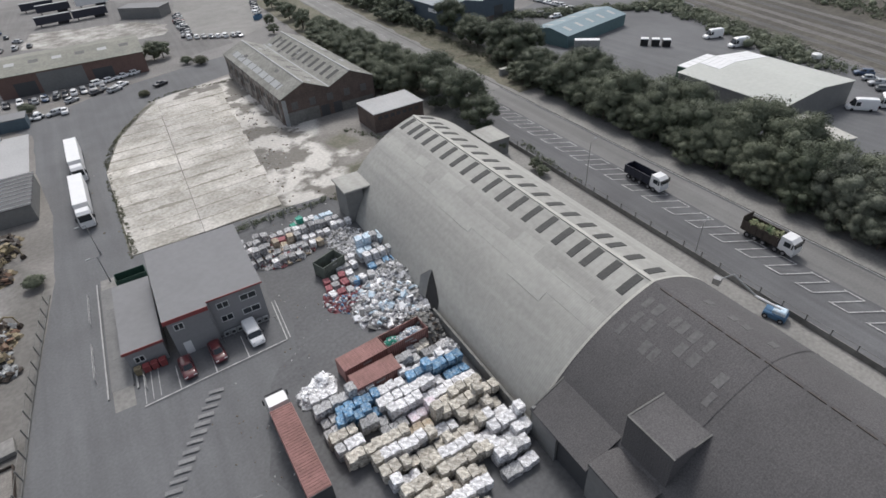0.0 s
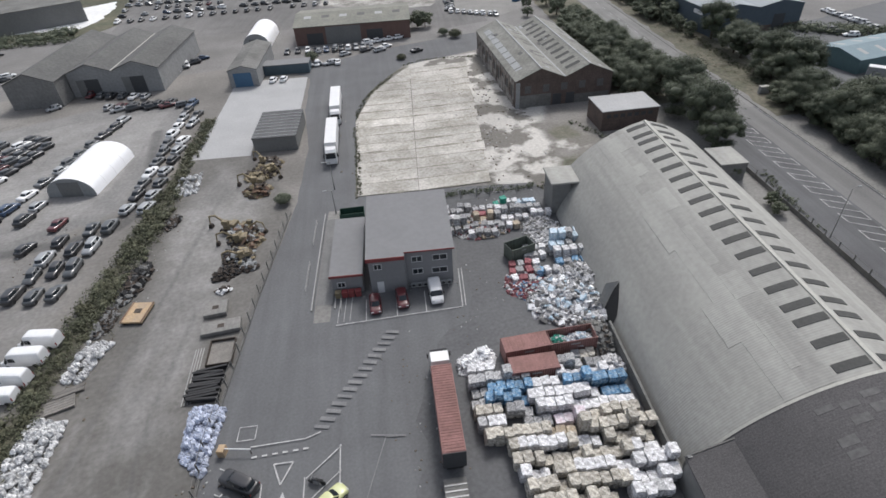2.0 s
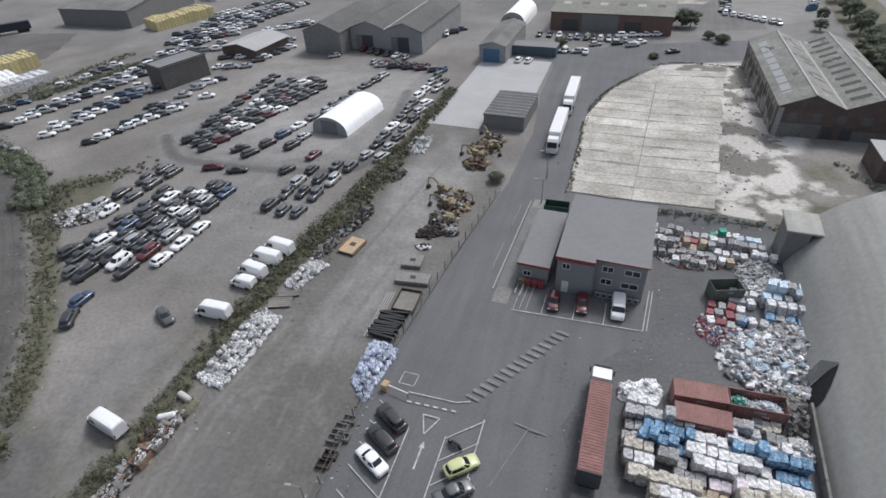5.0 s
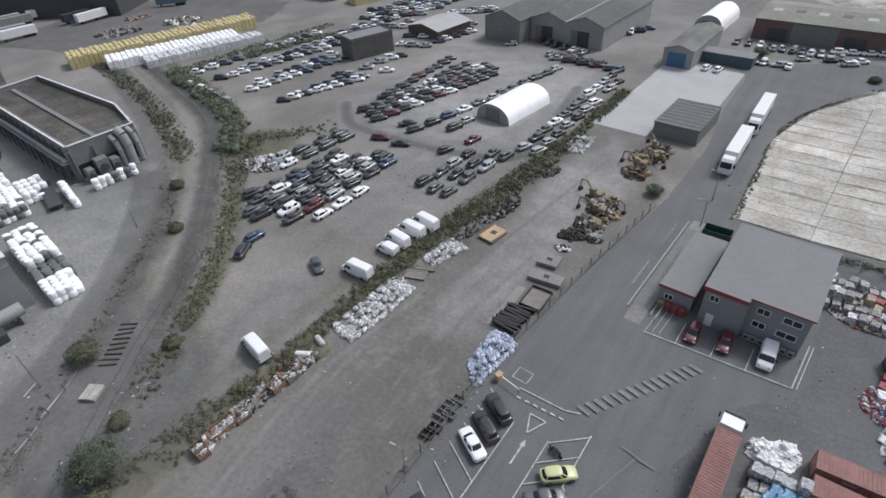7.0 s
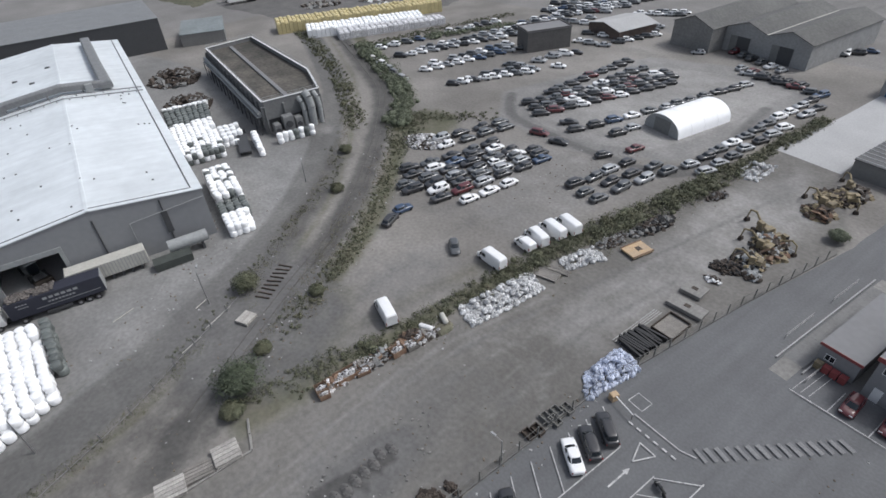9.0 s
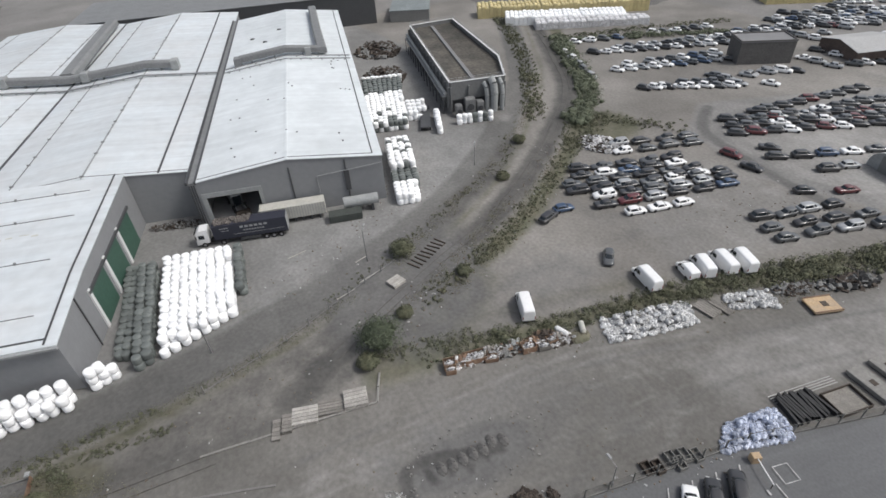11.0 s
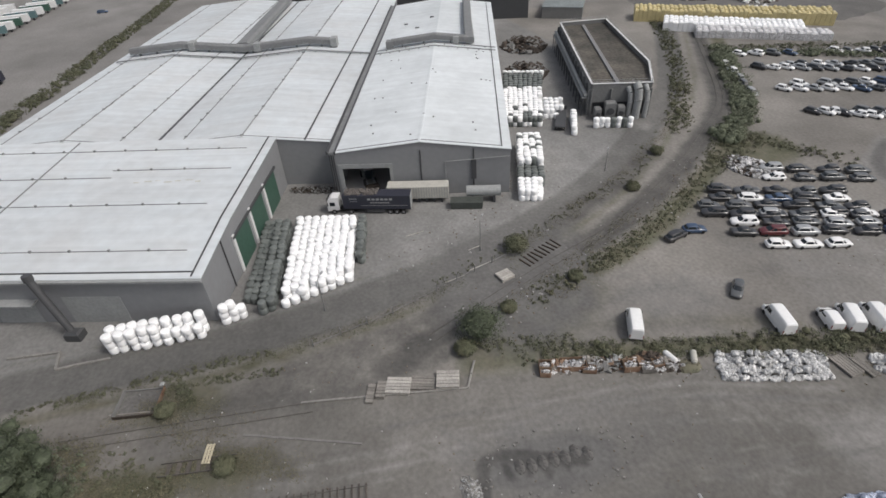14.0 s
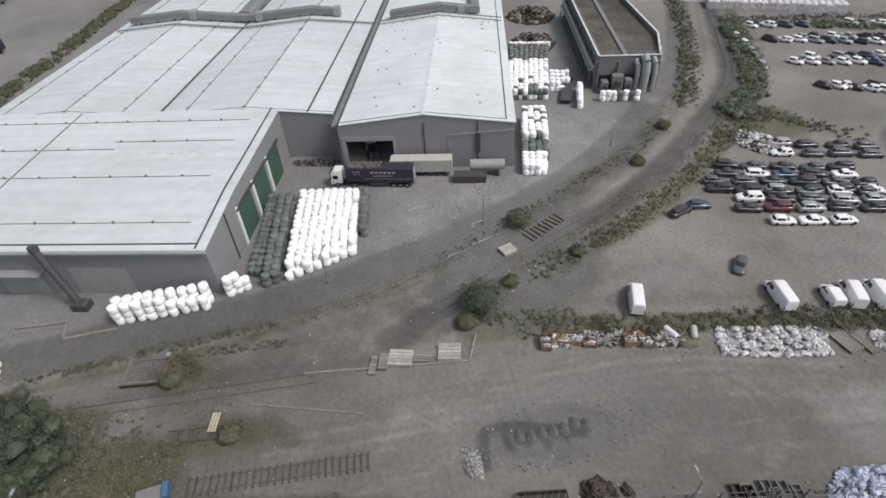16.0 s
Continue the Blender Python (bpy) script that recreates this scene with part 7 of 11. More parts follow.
def tractor(r, y0, cab_m, w=2.48, H=3.5):
    """Cab and chassis with its nose at y0 + 2.3."""
    part("cab", loft([(y0, w / 2, .9, 2.2, H, w * .44), (y0 + 1.5, w / 2, .7, 2.2, H - .05, w * .44), (y0 + 2.1, w / 2, .6, 1.9, H - .55, w * .43), (y0 + 2.3, w * .47, .5, 1.5, 1.8, w * .42)]), cab_m, r)
    part("windscreen", Shape().add([(-w * .42, y0 + 2.31, 1.75), (w * .42, y0 + 2.31, 1.75), (w * .41, y0 + 2.13, H - .58), (-w * .41, y0 + 2.13, H - .58)], [(0, 1, 2, 3)]), M_GLASS, r)
    for sx in (-1, 1):
        part("side_window", Shape().box(sx * w / 2 - .02, y0 + .7, 1.8, sx * w / 2 + .015, y0 + 1.7, 2.6), M_GLASS, r)
        part("mirror", Shape().box(sx * (w / 2 + .18) - .08, y0 + 2.0, 1.9, sx * (w / 2 + .18) + .08, y0 + 2.15, 2.7), M_BLACK, r)
        part("headlight", Shape().box(sx * w * .38 - .18, y0 + 2.28, .75, sx * w * .38 + .18, y0 + 2.34, .98), M_LAMP, r)
    part("sun_visor", Shape().box(-w * .43, y0 + 2.1, H - .6, w * .43, y0 + 2.4, H - .5), M_BLACK, r)
    part("chassis", Shape().box(-.5, y0 - 3.4, .55, .5, y0 + 1.6, .95), M_BLACK, r)
    wheels(r, (y0 + 1.0, y0 - 2.3), w)


def artic(m, label, box_m, cab_m, L=13.6, H=4.0, ribs=False, z0=1.2):
    """An articulated lorry, its trailer from y 0 back to -L, cab ahead."""
    r = root("articulated_lorry", m, label, "lorry")
    w = 1.25
    part("trailer_box", Shape().chunk(-w, -L, z0, w, 0, H, .05), box_m, r)
    if ribs:
        n = int(L / .36)
        for i in range(n):
            y = -L + .12 + i * L / n
            part("roof_rib", Shape().box(-w + .12, y, H, w - .12, y + .16, H + .05), box_m, r)
    part("trailer_frame", Shape().box(-.9, -L, .85, .9, -.3, z0 - .003), M_BLACK, r)
    part("rear_door", Shape().box(-w, -L - .06, z0, w, -L - .003, H - .05), M_GUTTER if not ribs else M_CLAD_DARK, r)
    part("side_guard", Shape().box(-w, -L + 5, .5, -w + .06, -4.5, 1.0).box(w - .06, -L + 5, .5, w, -4.5, 1.0), M_CLAD_DARK, r)
    wheels(r, (-L + 1.4, -L + 2.7, -L + 4.0), 2.5, .48)
    tractor(r, .9, cab_m)
    return r
artic(site(10.3, 43.2, 0, 1.6), "lorry with white cab and rusty red ribbed container", M_RUST, M_WHITE, 11.8, 3.9, True)
artic(pose(6.6, 109.6, 0, 0, 0, 170), "white box lorry standing on the yard lane", M_WHITE, M_WHITE, 13.6, 4.0)
artic(pose(10.6, 129.8, 0, 0, 0, 170), "white box lorry queueing on the yard lane", M_WHITE, M_WHITE, 13.6, 4.0)
M_NAVY = mat("navy_curtain", (0.028, 0.03, 0.045), 0.6, 0, 0.1, 1.0, 4.0, 0.1)
sm = artic(pose(-90.3, -5.6, 0, 0, 0, 165.0), "dark navy walking-floor lorry with pale lettering", M_NAVY, M_WHITE, 13.0, 4.1)
for z, x0, x1, h in ((3.1, -9.6, -4.6, .42), (2.45, -9.0, -5.2, .25), (1.9, -12.4, -3.5, .12), (3.3, -2.8, -1.2, .2), (2.8, -2.8, -1.4, .15)):
    n = max(2, round((x1 - x0) / (h * 1.9)))
    for k in range(n):
        y0 = x0 + k * (x1 - x0) / n
        part("lettering", Shape().box(-1.262, y0, z, -1.252, y0 + (x1 - x0) / n * .72, z + h), M_GUTTER, sm, "" if k else "pale lettering bars")
sc = root("scrap_load", sm.matrix_basis @ pose(0, -6.6, 4.1), "dull brown waste heaped in the lorry", "load", "", "stuff")
ls = Shape()
rl_ = random.Random(23)
for i in range(220):
    a = pose(rl_.uniform(-1.0, 1.0), rl_.uniform(0, 6.2), rl_.uniform(.02, .25), rl_.uniform(0, 60), rl_.uniform(0, 60), rl_.uniform(0, 180))
    s = rl_.uniform(.1, .3)
    ls.box(-s, -s, -s * .4, s, s, s * .4, a)
part("loose_pieces", ls, mat("drab_waste", (0.15, 0.135, 0.125), .9, 0, .4, 2, 6, .4, tint=(.1, .09, .085)), sc)
# loading trailer at the rear of the container lorry
ft = root("flat_trailer", site(6.6, 25.0, 0, 2), "grey ramped flat trailer behind the container lorry", "trailer")
part("deck", Shape().box(-1.2, -2.5, .9, 1.2, 5.6, 1.1), M_OLDROOF, ft)
for i in range(12):
    part("deck_bar", Shape().box(-1.15, -2.3 + i * .64, 1.1, 1.15, -2.15 + i * .64, 1.16), M_STEEL, ft)
wheels(ft, (-1.4, 0), 2.4, .45)


def rigid(m, label, body, load=None):
    """A rigid lorry, its back end at y 0, cab at the front."""
    r = root("tipper_lorry", m, label, "lorry", "lorries on the road")
    part("chassis", Shape().box(-.5, 0, .6, .5, 6.2, .95), M_BLACK, r)
    wheels(r, (1.2, 2.5, 5.9), 2.45)
    tractor(r, 6.2, M_WHITE, 2.45, 3.1)
    sh = Shape().box(-1.22, 0, 1.0, 1.22, 6.0, 1.15)
    for a in ((-1.22, 0, -1.12, 6.0), (1.12, 0, 1.22, 6.0), (-1.12, 0, 1.12, .1), (-1.12, 5.9, 1.12, 6.0)):
        sh.box(a[0], a[1], 1.15, a[2], a[3], 2.6)
    part("tipper_body", sh, body, r)
    for i in range(6):
        for sx in (-1, 1):
            part("body_rib", Shape().box(sx * 1.25 - .03, .3 + i * 1.05, 1.0, sx * 1.25 + .03, .42 + i * 1.05, 2.6), body, r)
    return r
M_NIGHT = mat("night_blue_steel", (0.02, 0.022, 0.035), 0.5, 0, 0.15, 1.0, 4.0, 0.1)
rigid(pose(86.8, 46.3, 0, 0, 0, 180 - 12.5), "white-cabbed tipper lorry with a dark body", M_NIGHT)
sk = rigid(pose(82.9, 22.6, 0, 0, 0, 180 - 12.5), "white-cabbed lorry loaded with green waste", M_IRON)
part("headboard", Shape().box(-1.2, -.15, 1.0, 1.2, -.02, 3.4), M_IRON, sk)

# ---- baled waste ----
M_DARKTUB = mat("dark_tub", (0.06, 0.068, 0.062), 0.7, 0, 0.2, 0.6, 3.0, 0.2)
M_SKIP = mat("skip_green", (0.13, 0.15, 0.125), 0.8, 0, 0.25, 0.6, 3.0, 0.2)
def sitexy(E, N):
    p = SE * E + SN * N
    return p.x, p.y


def lumpy(w, d, h, seed, amp=.085, nx=4, ny=3, nz=3, strap=True):
    """A compressed bale: a gridded block with bulging, uneven faces and strap grooves."""
    bm = bmesh.new()
    bmesh.ops.create_cube(bm, size=1)
    bmesh.ops.subdivide_edges(bm, edges=bm.edges[:], cuts=nx - 1, use_grid_fill=True)
    for v in bm.verts:
        c = v.co.copy()
        k = 1 - .035 * ((abs(c.x) * 2) ** 8 * (abs(c.y) * 2) ** 8 + (abs(c.z) * 2) ** 8 * (abs(c.x) * 2) ** 8)
        p = Vector((c.x * w * k, c.y * d * k, c.z * h * k))
        n = noise.noise_vector(p * 2.3 + Vector((seed * 9.1, 0, 0)))
        v.co = p + n * amp
        if strap and abs(abs(c.x) - .25) < .02:
            v.co = Vector((v.co.x, v.co.y * .95, v.co.z * .95))
        v.co.z += h / 2
    me = bpy.data.meshes.new("bale")
    bm.to_mesh(me)
    bm.free()
    return me


BALE_MAT = {
    "cream": mat("paper_bale", (0.56, 0.53, 0.47), 0.9, 0, 0.6, 2.6, 6.0, 0.8, tint=(0.26, 0.235, 0.195), tint_at=0.53, rand=0.2),
    "white": mat("film_bale", (0.74, 0.74, 0.75), 0.6, 0, 0.6, 2.6, 6.0, 0.8, tint=(0.36, 0.35, 0.36), tint_at=0.54, rand=0.15),
    "pink": mat("pink_film_bale", (0.62, 0.50, 0.55), 0.7, 0, 0.35, 1.8, 7.0, 0.6, tint=(0.6, 0.6, 0.62), rand=0.2),
    "blue": mat("blue_film_bale", (0.04, 0.16, 0.31), 0.7, 0, 0.6, 2.6, 6.0, 0.6, tint=(0.34, 0.45, 0.54), rand=0.3, tint_at=.55),
    "pale blue": mat("pale_blue_bale", (0.38, 0.52, 0.63), 0.7, 0, 0.35, 1.8, 7.0, 0.6, tint=(0.6, 0.64, 0.68), rand=0.2),
    "grey": mat("mixed_bale", (0.22, 0.22, 0.225), 0.85, 0, 0.6, 2.8, 7.0, 0.6, tint=(0.6, 0.6, 0.6), tint_at=0.55, rand=0.35),
    "red": mat("red_scrap_bale", (0.21, 0.05, 0.06), 0.8, 0, 0.55, 2.8, 7.0, 0.6, tint=(0.3, 0.14, 0.15), rand=0.3),
    "green": mat("green_film_bale", (0.04, 0.30, 0.22), 0.7, 0, 0.3, 2.0, 7.0, 0.5, rand=0.2),
    "tan": mat("card_bale", (0.33, 0.26, 0.18), 0.9, 0, 0.4, 2.0, 7.0, 0.6, tint=(0.45, 0.40, 0.33), rand=0.3),
}
BALE_KIND = {"cream": "cream paper bale", "white": "white plastic film bale", "pink": "pinkish plastic film bale", "blue": "bright blue plastic bale", "pale blue": "pale blue plastic bale",
             "grey": "grey mixed plastic bale", "red": "red scrap plastic bale", "green": "turquoise green plastic bale", "tan": "brown cardboard bale"}
BALE_BASE = [lumpy(1.08, 1.36, 1.08, s, .12) for s in range(8)]
BALE_MESH = {}
rb = random.Random(11)


LOWER = {}
def bale(colour, x, y, z, turn, where="strapped and stacked in the bale yard", group="bales in the yard", under=False):
    v = rb.randrange(8)
    if (colour, v) not in BALE_MESH:
        me = BALE_BASE[v].copy()
        me.materials.append(BALE_MAT[colour])
        BALE_MESH[colour, v] = me
    if under:           # hidden under others
        m, me = pose(x, y, z, 0, 0, SITE + turn), BALE_BASE[v]
        LOWER.setdefault(colour, Shape()).add([m @ q.co for q in me.vertices], [tuple(f.vertices) for f in me.polygons])
        return None
    ob = new("bale", BALE_MESH[colour, v])
    ob.matrix_basis = pose(x, y, z, rb.uniform(-4, 4), rb.uniform(-4, 4), SITE + turn + rb.choice((0, 180))) @ Matrix.Diagonal((rb.uniform(.9, 1.06), rb.uniform(.9, 1.02), rb.uniform(.9, 1.06), 1))
    return tagged(ob, BALE_KIND[colour] + " " + where, "bale", group)


def bale_row(N, E0, E1, colour, levels, gaps=.06, mix=()):
    n = max(1, round((E1 - E0) / 1.06))
    lean, drop = rb.uniform(-1.5, 1.5), 0
    for i in range(n):
        if rb.random() < .3:           # neighbours stand at one height for a stretch
            drop = rb.choice((0, 0, 1))
        top = max(1, levels - drop) + (1 if rb.random() < .04 else 0)
        if rb.random() < gaps * .5:
            top = 1
        if rb.random() < .25:
            hue = rb.choice(mix) if mix and rb.random() < .4 else colour
        elif i == 0:
            hue = colour
        for k in range(top):
            x, y = sitexy(E0 + .53 + i * 1.06 + rb.uniform(-.07, .07), N + rb.uniform(-.13, .13) + (.3 if k < top - 1 else 0))
            bale(hue, x, y, k * 1.07, lean + rb.uniform(-5, 5), under=k < top - 1)
LIGHT = ("white", "cream", "grey")
for N, runs in (
    (46.4, ((4.4, 8.0, "white", 1), (17.4, 21, "grey", 1))),
    (44.9, ((4.0, 7.6, "white", 2), (15.2, 18.8, "pink", 2), (18.8, 22.4, "grey", 1))),
    (43.3, ((3.8, 10.8, "grey", 2), (14.6, 21.6, "white", 2))),
    (41.8, ((4.0, 6.0, "grey", 1), (6.0, 11.4, "blue", 2), (11.4, 15.2, "white", 2), (15.2, 22.4, "blue", 2))),
    (40.3, ((3.8, 5.4, "grey", 1), (5.4, 10.2, "blue", 2), (10.4, 19.4, "white", 2), (19.4, 22.6, "blue", 1))),
    (38.8, ((4.0, 7.6, "cream", 2), (7.6, 11.2, "grey", 2), (11.2, 22.4, "white", 2))),
    (37.2, ((4.2, 7.8, "cream", 2), (9.4, 13.0, "grey", 1), (13.0, 17.2, "pink", 1), (17.2, 22.8, "cream", 2))),
    (35.6, ((4.6, 11.6, "cream", 2), (11.6, 15.2, "tan", 1), (15.2, 23.2, "cream", 2))),
    (34.0, ((7.0, 14.0, "cream", 2), (14.0, 17.6, "white", 1), (17.6, 23.4, "cream", 2))),
    (32.4, ((7.2, 23.4, "cream", 2),)),
    (30.8, ((7.6, 11.2, "white", 2), (11.2, 23.4, "cream", 2))),
    (29.2, ((8.0, 18.4, "cream", 2), (18.4, 23.2, "white", 2))),
    (27.6, ((8.4, 17.2, "cream", 2), (18.2, 22.6, "white", 2))),
    (26.0, ((9.0, 16.0, "white", 2), (18.0, 22.0, "white", 1))),
    (24.4, ((10.0, 15.4, "cream", 1),)),
):
    for E0, E1, colour, lv in runs:
        bale_row(N, E0, E1, colour, lv, .08, LIGHT if colour in ("cream", "grey") else ("pale blue", "blue") if colour == "blue" else ("white", "grey"))
# sorted bales behind the office
for N, E0, n, colour, lv in ((82, 5.2, 3, "grey", 2), (80.2, 5.0, 3, "white", 2), (78.4, 5.4, 2, "grey", 2), (76.6, 5.6, 2, "grey", 1), (82.4, 10.6, 3, "grey", 1), (80.6, 10.4, 3, "red", 1), (79.0, 10.2, 3, "tan", 2), (77.4, 10, 3, "grey", 1),
                             (84.0, 15.4, 2, "white", 1), (83.4, 18.6, 2, "pale blue", 1), (73.4, 23, 3, "pale blue", 1), (71.8, 22, 3, "pale blue", 2), (70.2, 21.5, 4, "pale blue", 3), (68.6, 21, 4, "pale blue", 2), (80.4, 14.2, 3, "grey", 2), (78.6, 15.0, 3, "white", 1), (76.8, 14.4, 2, "tan", 1), (75.2, 9.0, 3, "grey", 1), (81.6, 17.8, 3, "grey", 1), (79.8, 20.6, 2, "white", 1), (67.0, 21.5, 4, "white", 2), (69.4, 17, 2, "white", 1), (67.6, 16.6, 2, "grey", 1), (65.4, 21.4, 3, "blue", 1), (63.8, 17.8, 2, "blue", 1), (65.8, 14.0, 3, "red", 1), (64.0, 13.6, 3, "red", 1), (62.2, 13.8, 2, "red", 1)):
    for i in range(round(n * 1.4)):
        top = max(1, lv - (rb.random() < .2))
        for k in range(top):
            x, y = sitexy(E0 - .3 + i * 1.27 + rb.uniform(-.1, .1), N + rb.uniform(-.16, .16))
            bale(colour if rb.random() < .6 else rb.choice(("white", "grey", "grey", colour)), x, y, k * 1.07, rb.uniform(-12, 12), "stacked by the hangar", "bales behind the office", k < top - 1)
for i in range(2):
    x, y = sitexy(14.2 + i * 1.3, 83.4)
    bale("green", x, y, i * 1.0, 10, "on the sorted stack", "bales behind the office")

for nm in sorted(LOWER):
    tagged(part("bale_stack", LOWER[nm], BALE_MAT[nm]), BALE_KIND[nm] + " rows in the lower layer", "bale stack", "", "stuff")


def heap(name, m, rx, ry, h, n, mats, label, size=(.12, .45), category="heap", flat=.5):
    """A loose heap: an uneven mound covered with tilted scraps."""
    r = root(name, m, label, category, "", "stuff")
    rr = random.Random(name + str(n))
    shapes = [Shape() for _ in mats]
    base = Shape()
    ring = 18
    vs = [(0, 0, h * .8)]
    for k, q in ((1, .4), (2, .72), (3, 1.0)):
        for i in range(ring):
            a = 2 * math.pi * i / ring
            u = q * (1 + .18 * noise.noise(Vector((math.cos(a) * 2, math.sin(a) * 2, n * .1))))
            vs.append((rx * u * math.cos(a), ry * u * math.sin(a), max(0, h * .8 * (1 - q) ** .8)))
    fs = [(0, 1 + i, 1 + (i + 1) % ring) for i in range(ring)]
    for k in range(2):
        fs += [(1 + k * ring + i, 1 + (k + 1) * ring + i, 1 + (k + 1) * ring + (i + 1) % ring, 1 + k * ring + (i + 1) % ring) for i in range(ring)]
    base.add(vs, fs)
    part("mound", base, mats[0], r)
    for i in range(n):
        a, q = rr.uniform(0, 2 * math.pi), math.sqrt(rr.random())
        z = h * max(0.0, (1 - q)) ** .8 * rr.uniform(.75, 1.05)
        s = rr.uniform(*size)
        mm = pose(rx * q * math.cos(a) * 1.05, ry * q * math.sin(a) * 1.05, z + s * .15, rr.uniform(-40, 40), rr.uniform(-40, 40), rr.uniform(0, 180))
        k = rr.randrange(len(mats))
        shapes[k].box(-s, -s * rr.uniform(.3, 1), -s * flat * .4, s, s * rr.uniform(.3, 1), s * flat * .4, mm, rr.uniform(.6, 1))
    for sh, mt in zip(shapes, mats):
        if sh.v:
            part("loose_pieces", sh, mt, r)
    return r


B = BALE_MAT
x, y = sitexy(20.5, 57.0)
heap("waste_heap", site(x, y), 6.0, 5.2, 1.8, 620, [B["grey"], B["white"], B["white"], B["white"], M_WRAP_W, M_GREYWALL, B["pale blue"]], "loose heap of white plastic waste by the hangar", (.12, .7))
x, y = sitexy(23.6, 61.5)
heap("waste_heap", site(x, y), 3.2, 4.2, 1.8, 420, [B["grey"], B["white"], M_GREYWALL], "loose grey plastic waste against the hangar", (.15, .75))
x, y = sitexy(14.8, 61.4)
heap("waste_heap", site(x, y), 3.0, 3.0, 1.0, 300, [B["red"], B["red"], B["blue"], B["white"], B["grey"]], "heap of red and mixed plastic scrap", (.12, .42))
x, y = sitexy(10.5, 77.5)
heap("waste_heap", site(x, y), 5.0, 3.4, .9, 420, [B["grey"], M_IRON, B["red"], B["white"], B["tan"]], "low heap of mixed scrap by the sorted bales", (.12, .45))
x, y = sitexy(20.6, 75)
heap("waste_heap", site(x, y), 3.2, 4.6, .8, 320, [B["grey"], B["white"], M_OLDROOF], "loose scrap strewn beside the porch", (.1, .4))
x, y = sitexy(21.6, 49.4)
heap("rubble_heap", site(x, y), 2.6, 3.0, 2.2, 260, [M_GREYWALL, M_IRON, M_OLDROOF], "dark broken rubble under the side porch", (.12, .5))
x, y = sitexy(22.4, 44.5)
heap("waste_heap", site(x, y), 1.5, 2.0, 1.0, 120, [B["white"], B["grey"]], "grey and white scrap by the yard wall", (.12, .35))
heap("film_heap", site(*sitexy(6.3, 47.9)), 1.3, 1.5, 1.7, 150, [B["white"], M_WRAP_W], "crumpled white film beside the containers", (.15, .5))
heap("film_heap", site(*sitexy(4.2, 47.0)), 1.2, 1.4, 1.5, 130, [B["white"], M_WRAP_W], "crumpled white film beside the containers", (.15, .5))


def container(m, length, label, open_top=False, mt=M_RUST):
    """A freight container with ribbed sides, corner posts and doors."""
    r = root("freight_container", m, label, "container", "containers in the bale yard")
    w, h = 1.22, 2.59
    part("floor", Shape().box(0, -w, .12, length, w, .2), M_IRON, r)
    for sy in (-1, 1):
        sh, n = Shape(), int(length / .28)
        vs, fs = [], []
        for i in range(n + 1):
            for j, (dx, o) in enumerate(((0, 0), (.05, -.04), (.14, -.04), (.19, 0))):
                xx = min(length, i * length / n + dx)
                vs += [(xx, sy * (w + o), .15), (xx, sy * (w + o), h - .08)]
        k = len(vs) // 2
        fs = [(2 * i, 2 * i + 2, 2 * i + 3, 2 * i + 1) for i in range(k - 1)]
        part("side_panel", sh.add(vs, fs), mt, r)
        part("top_rail", Shape().box(0, sy * w - .06, h - .1, length, sy * w + .04, h), mt, r)
        part("bottom_rail", Shape().box(0, sy * w - .06, .02, length, sy * w + .04, .16), mt, r)
        for xx in (0, length - .14):
            part("corner_post", Shape().box(xx, sy * w - .08, 0, xx + .14, sy * w + .06, h + .01), mt, r)
    for xx in (.02, length - .08):
        part("end_panel", Shape().box(xx, -w + .05, .16, xx + .06, w - .05, h - .1), mt, r)
    for yy in (-.9, -.35, .35, .9):
        part("lock_rod", Shape().tube((length + .02, yy, .2), (length + .02, yy, h - .2), .025, 6), M_STEEL, r)
    if not open_top:
        part("roof", Shape().box(.05, -w + .02, h - .06, length - .05, w - .02, h - .02), mt, r)
        for i in range(int(length / .38)):
            part("roof_rib", Shape().box(.25 + i * .38, -w + .15, h - .02, .42 + i * .38, w - .15, h + .015), mt, r)
    for sy in (-1, 1):
        part("marking_panel", Shape().box(length * .42, sy * (w + .045) - .006, 1.9, length * .62, sy * (w + .045) + .006, 2.1), M_GUTTER, r)
    return r
CA = -7.0
container(pose(18.9, 44.5, 0, 0, 0, CA), 6.06, "rusty red closed freight container in the bale yard")
c2 = container(pose(25.0, 43.75, 0, 0, 0, CA - 1.5), 6.06, "rusty red open-topped container full of plastic", True)
container(pose(18.4, 41.2, 0, 0, 0, CA - 3), 6.06, "rusty red closed freight container beside bales")
heap("container_load", c2.matrix_basis @ pose(3.9, 0, 1.3), 1.9, 1.0, 1.0, 170, [B["white"], B["white"], B["pale blue"]], "white plastic heaped in the open container", (.12, .3), "load")
heap("container_load", c2.matrix_basis @ pose(1.3, 0, 1.5), 1.1, .9, .9, 80, [B["green"], B["green"], B["white"]], "green plastic heaped in the open container", (.12, .3), "load")

container(site(27.8, 63.4, 0, 20), 4.2, "grey-green open skip among the bales", True, M_SKIP)

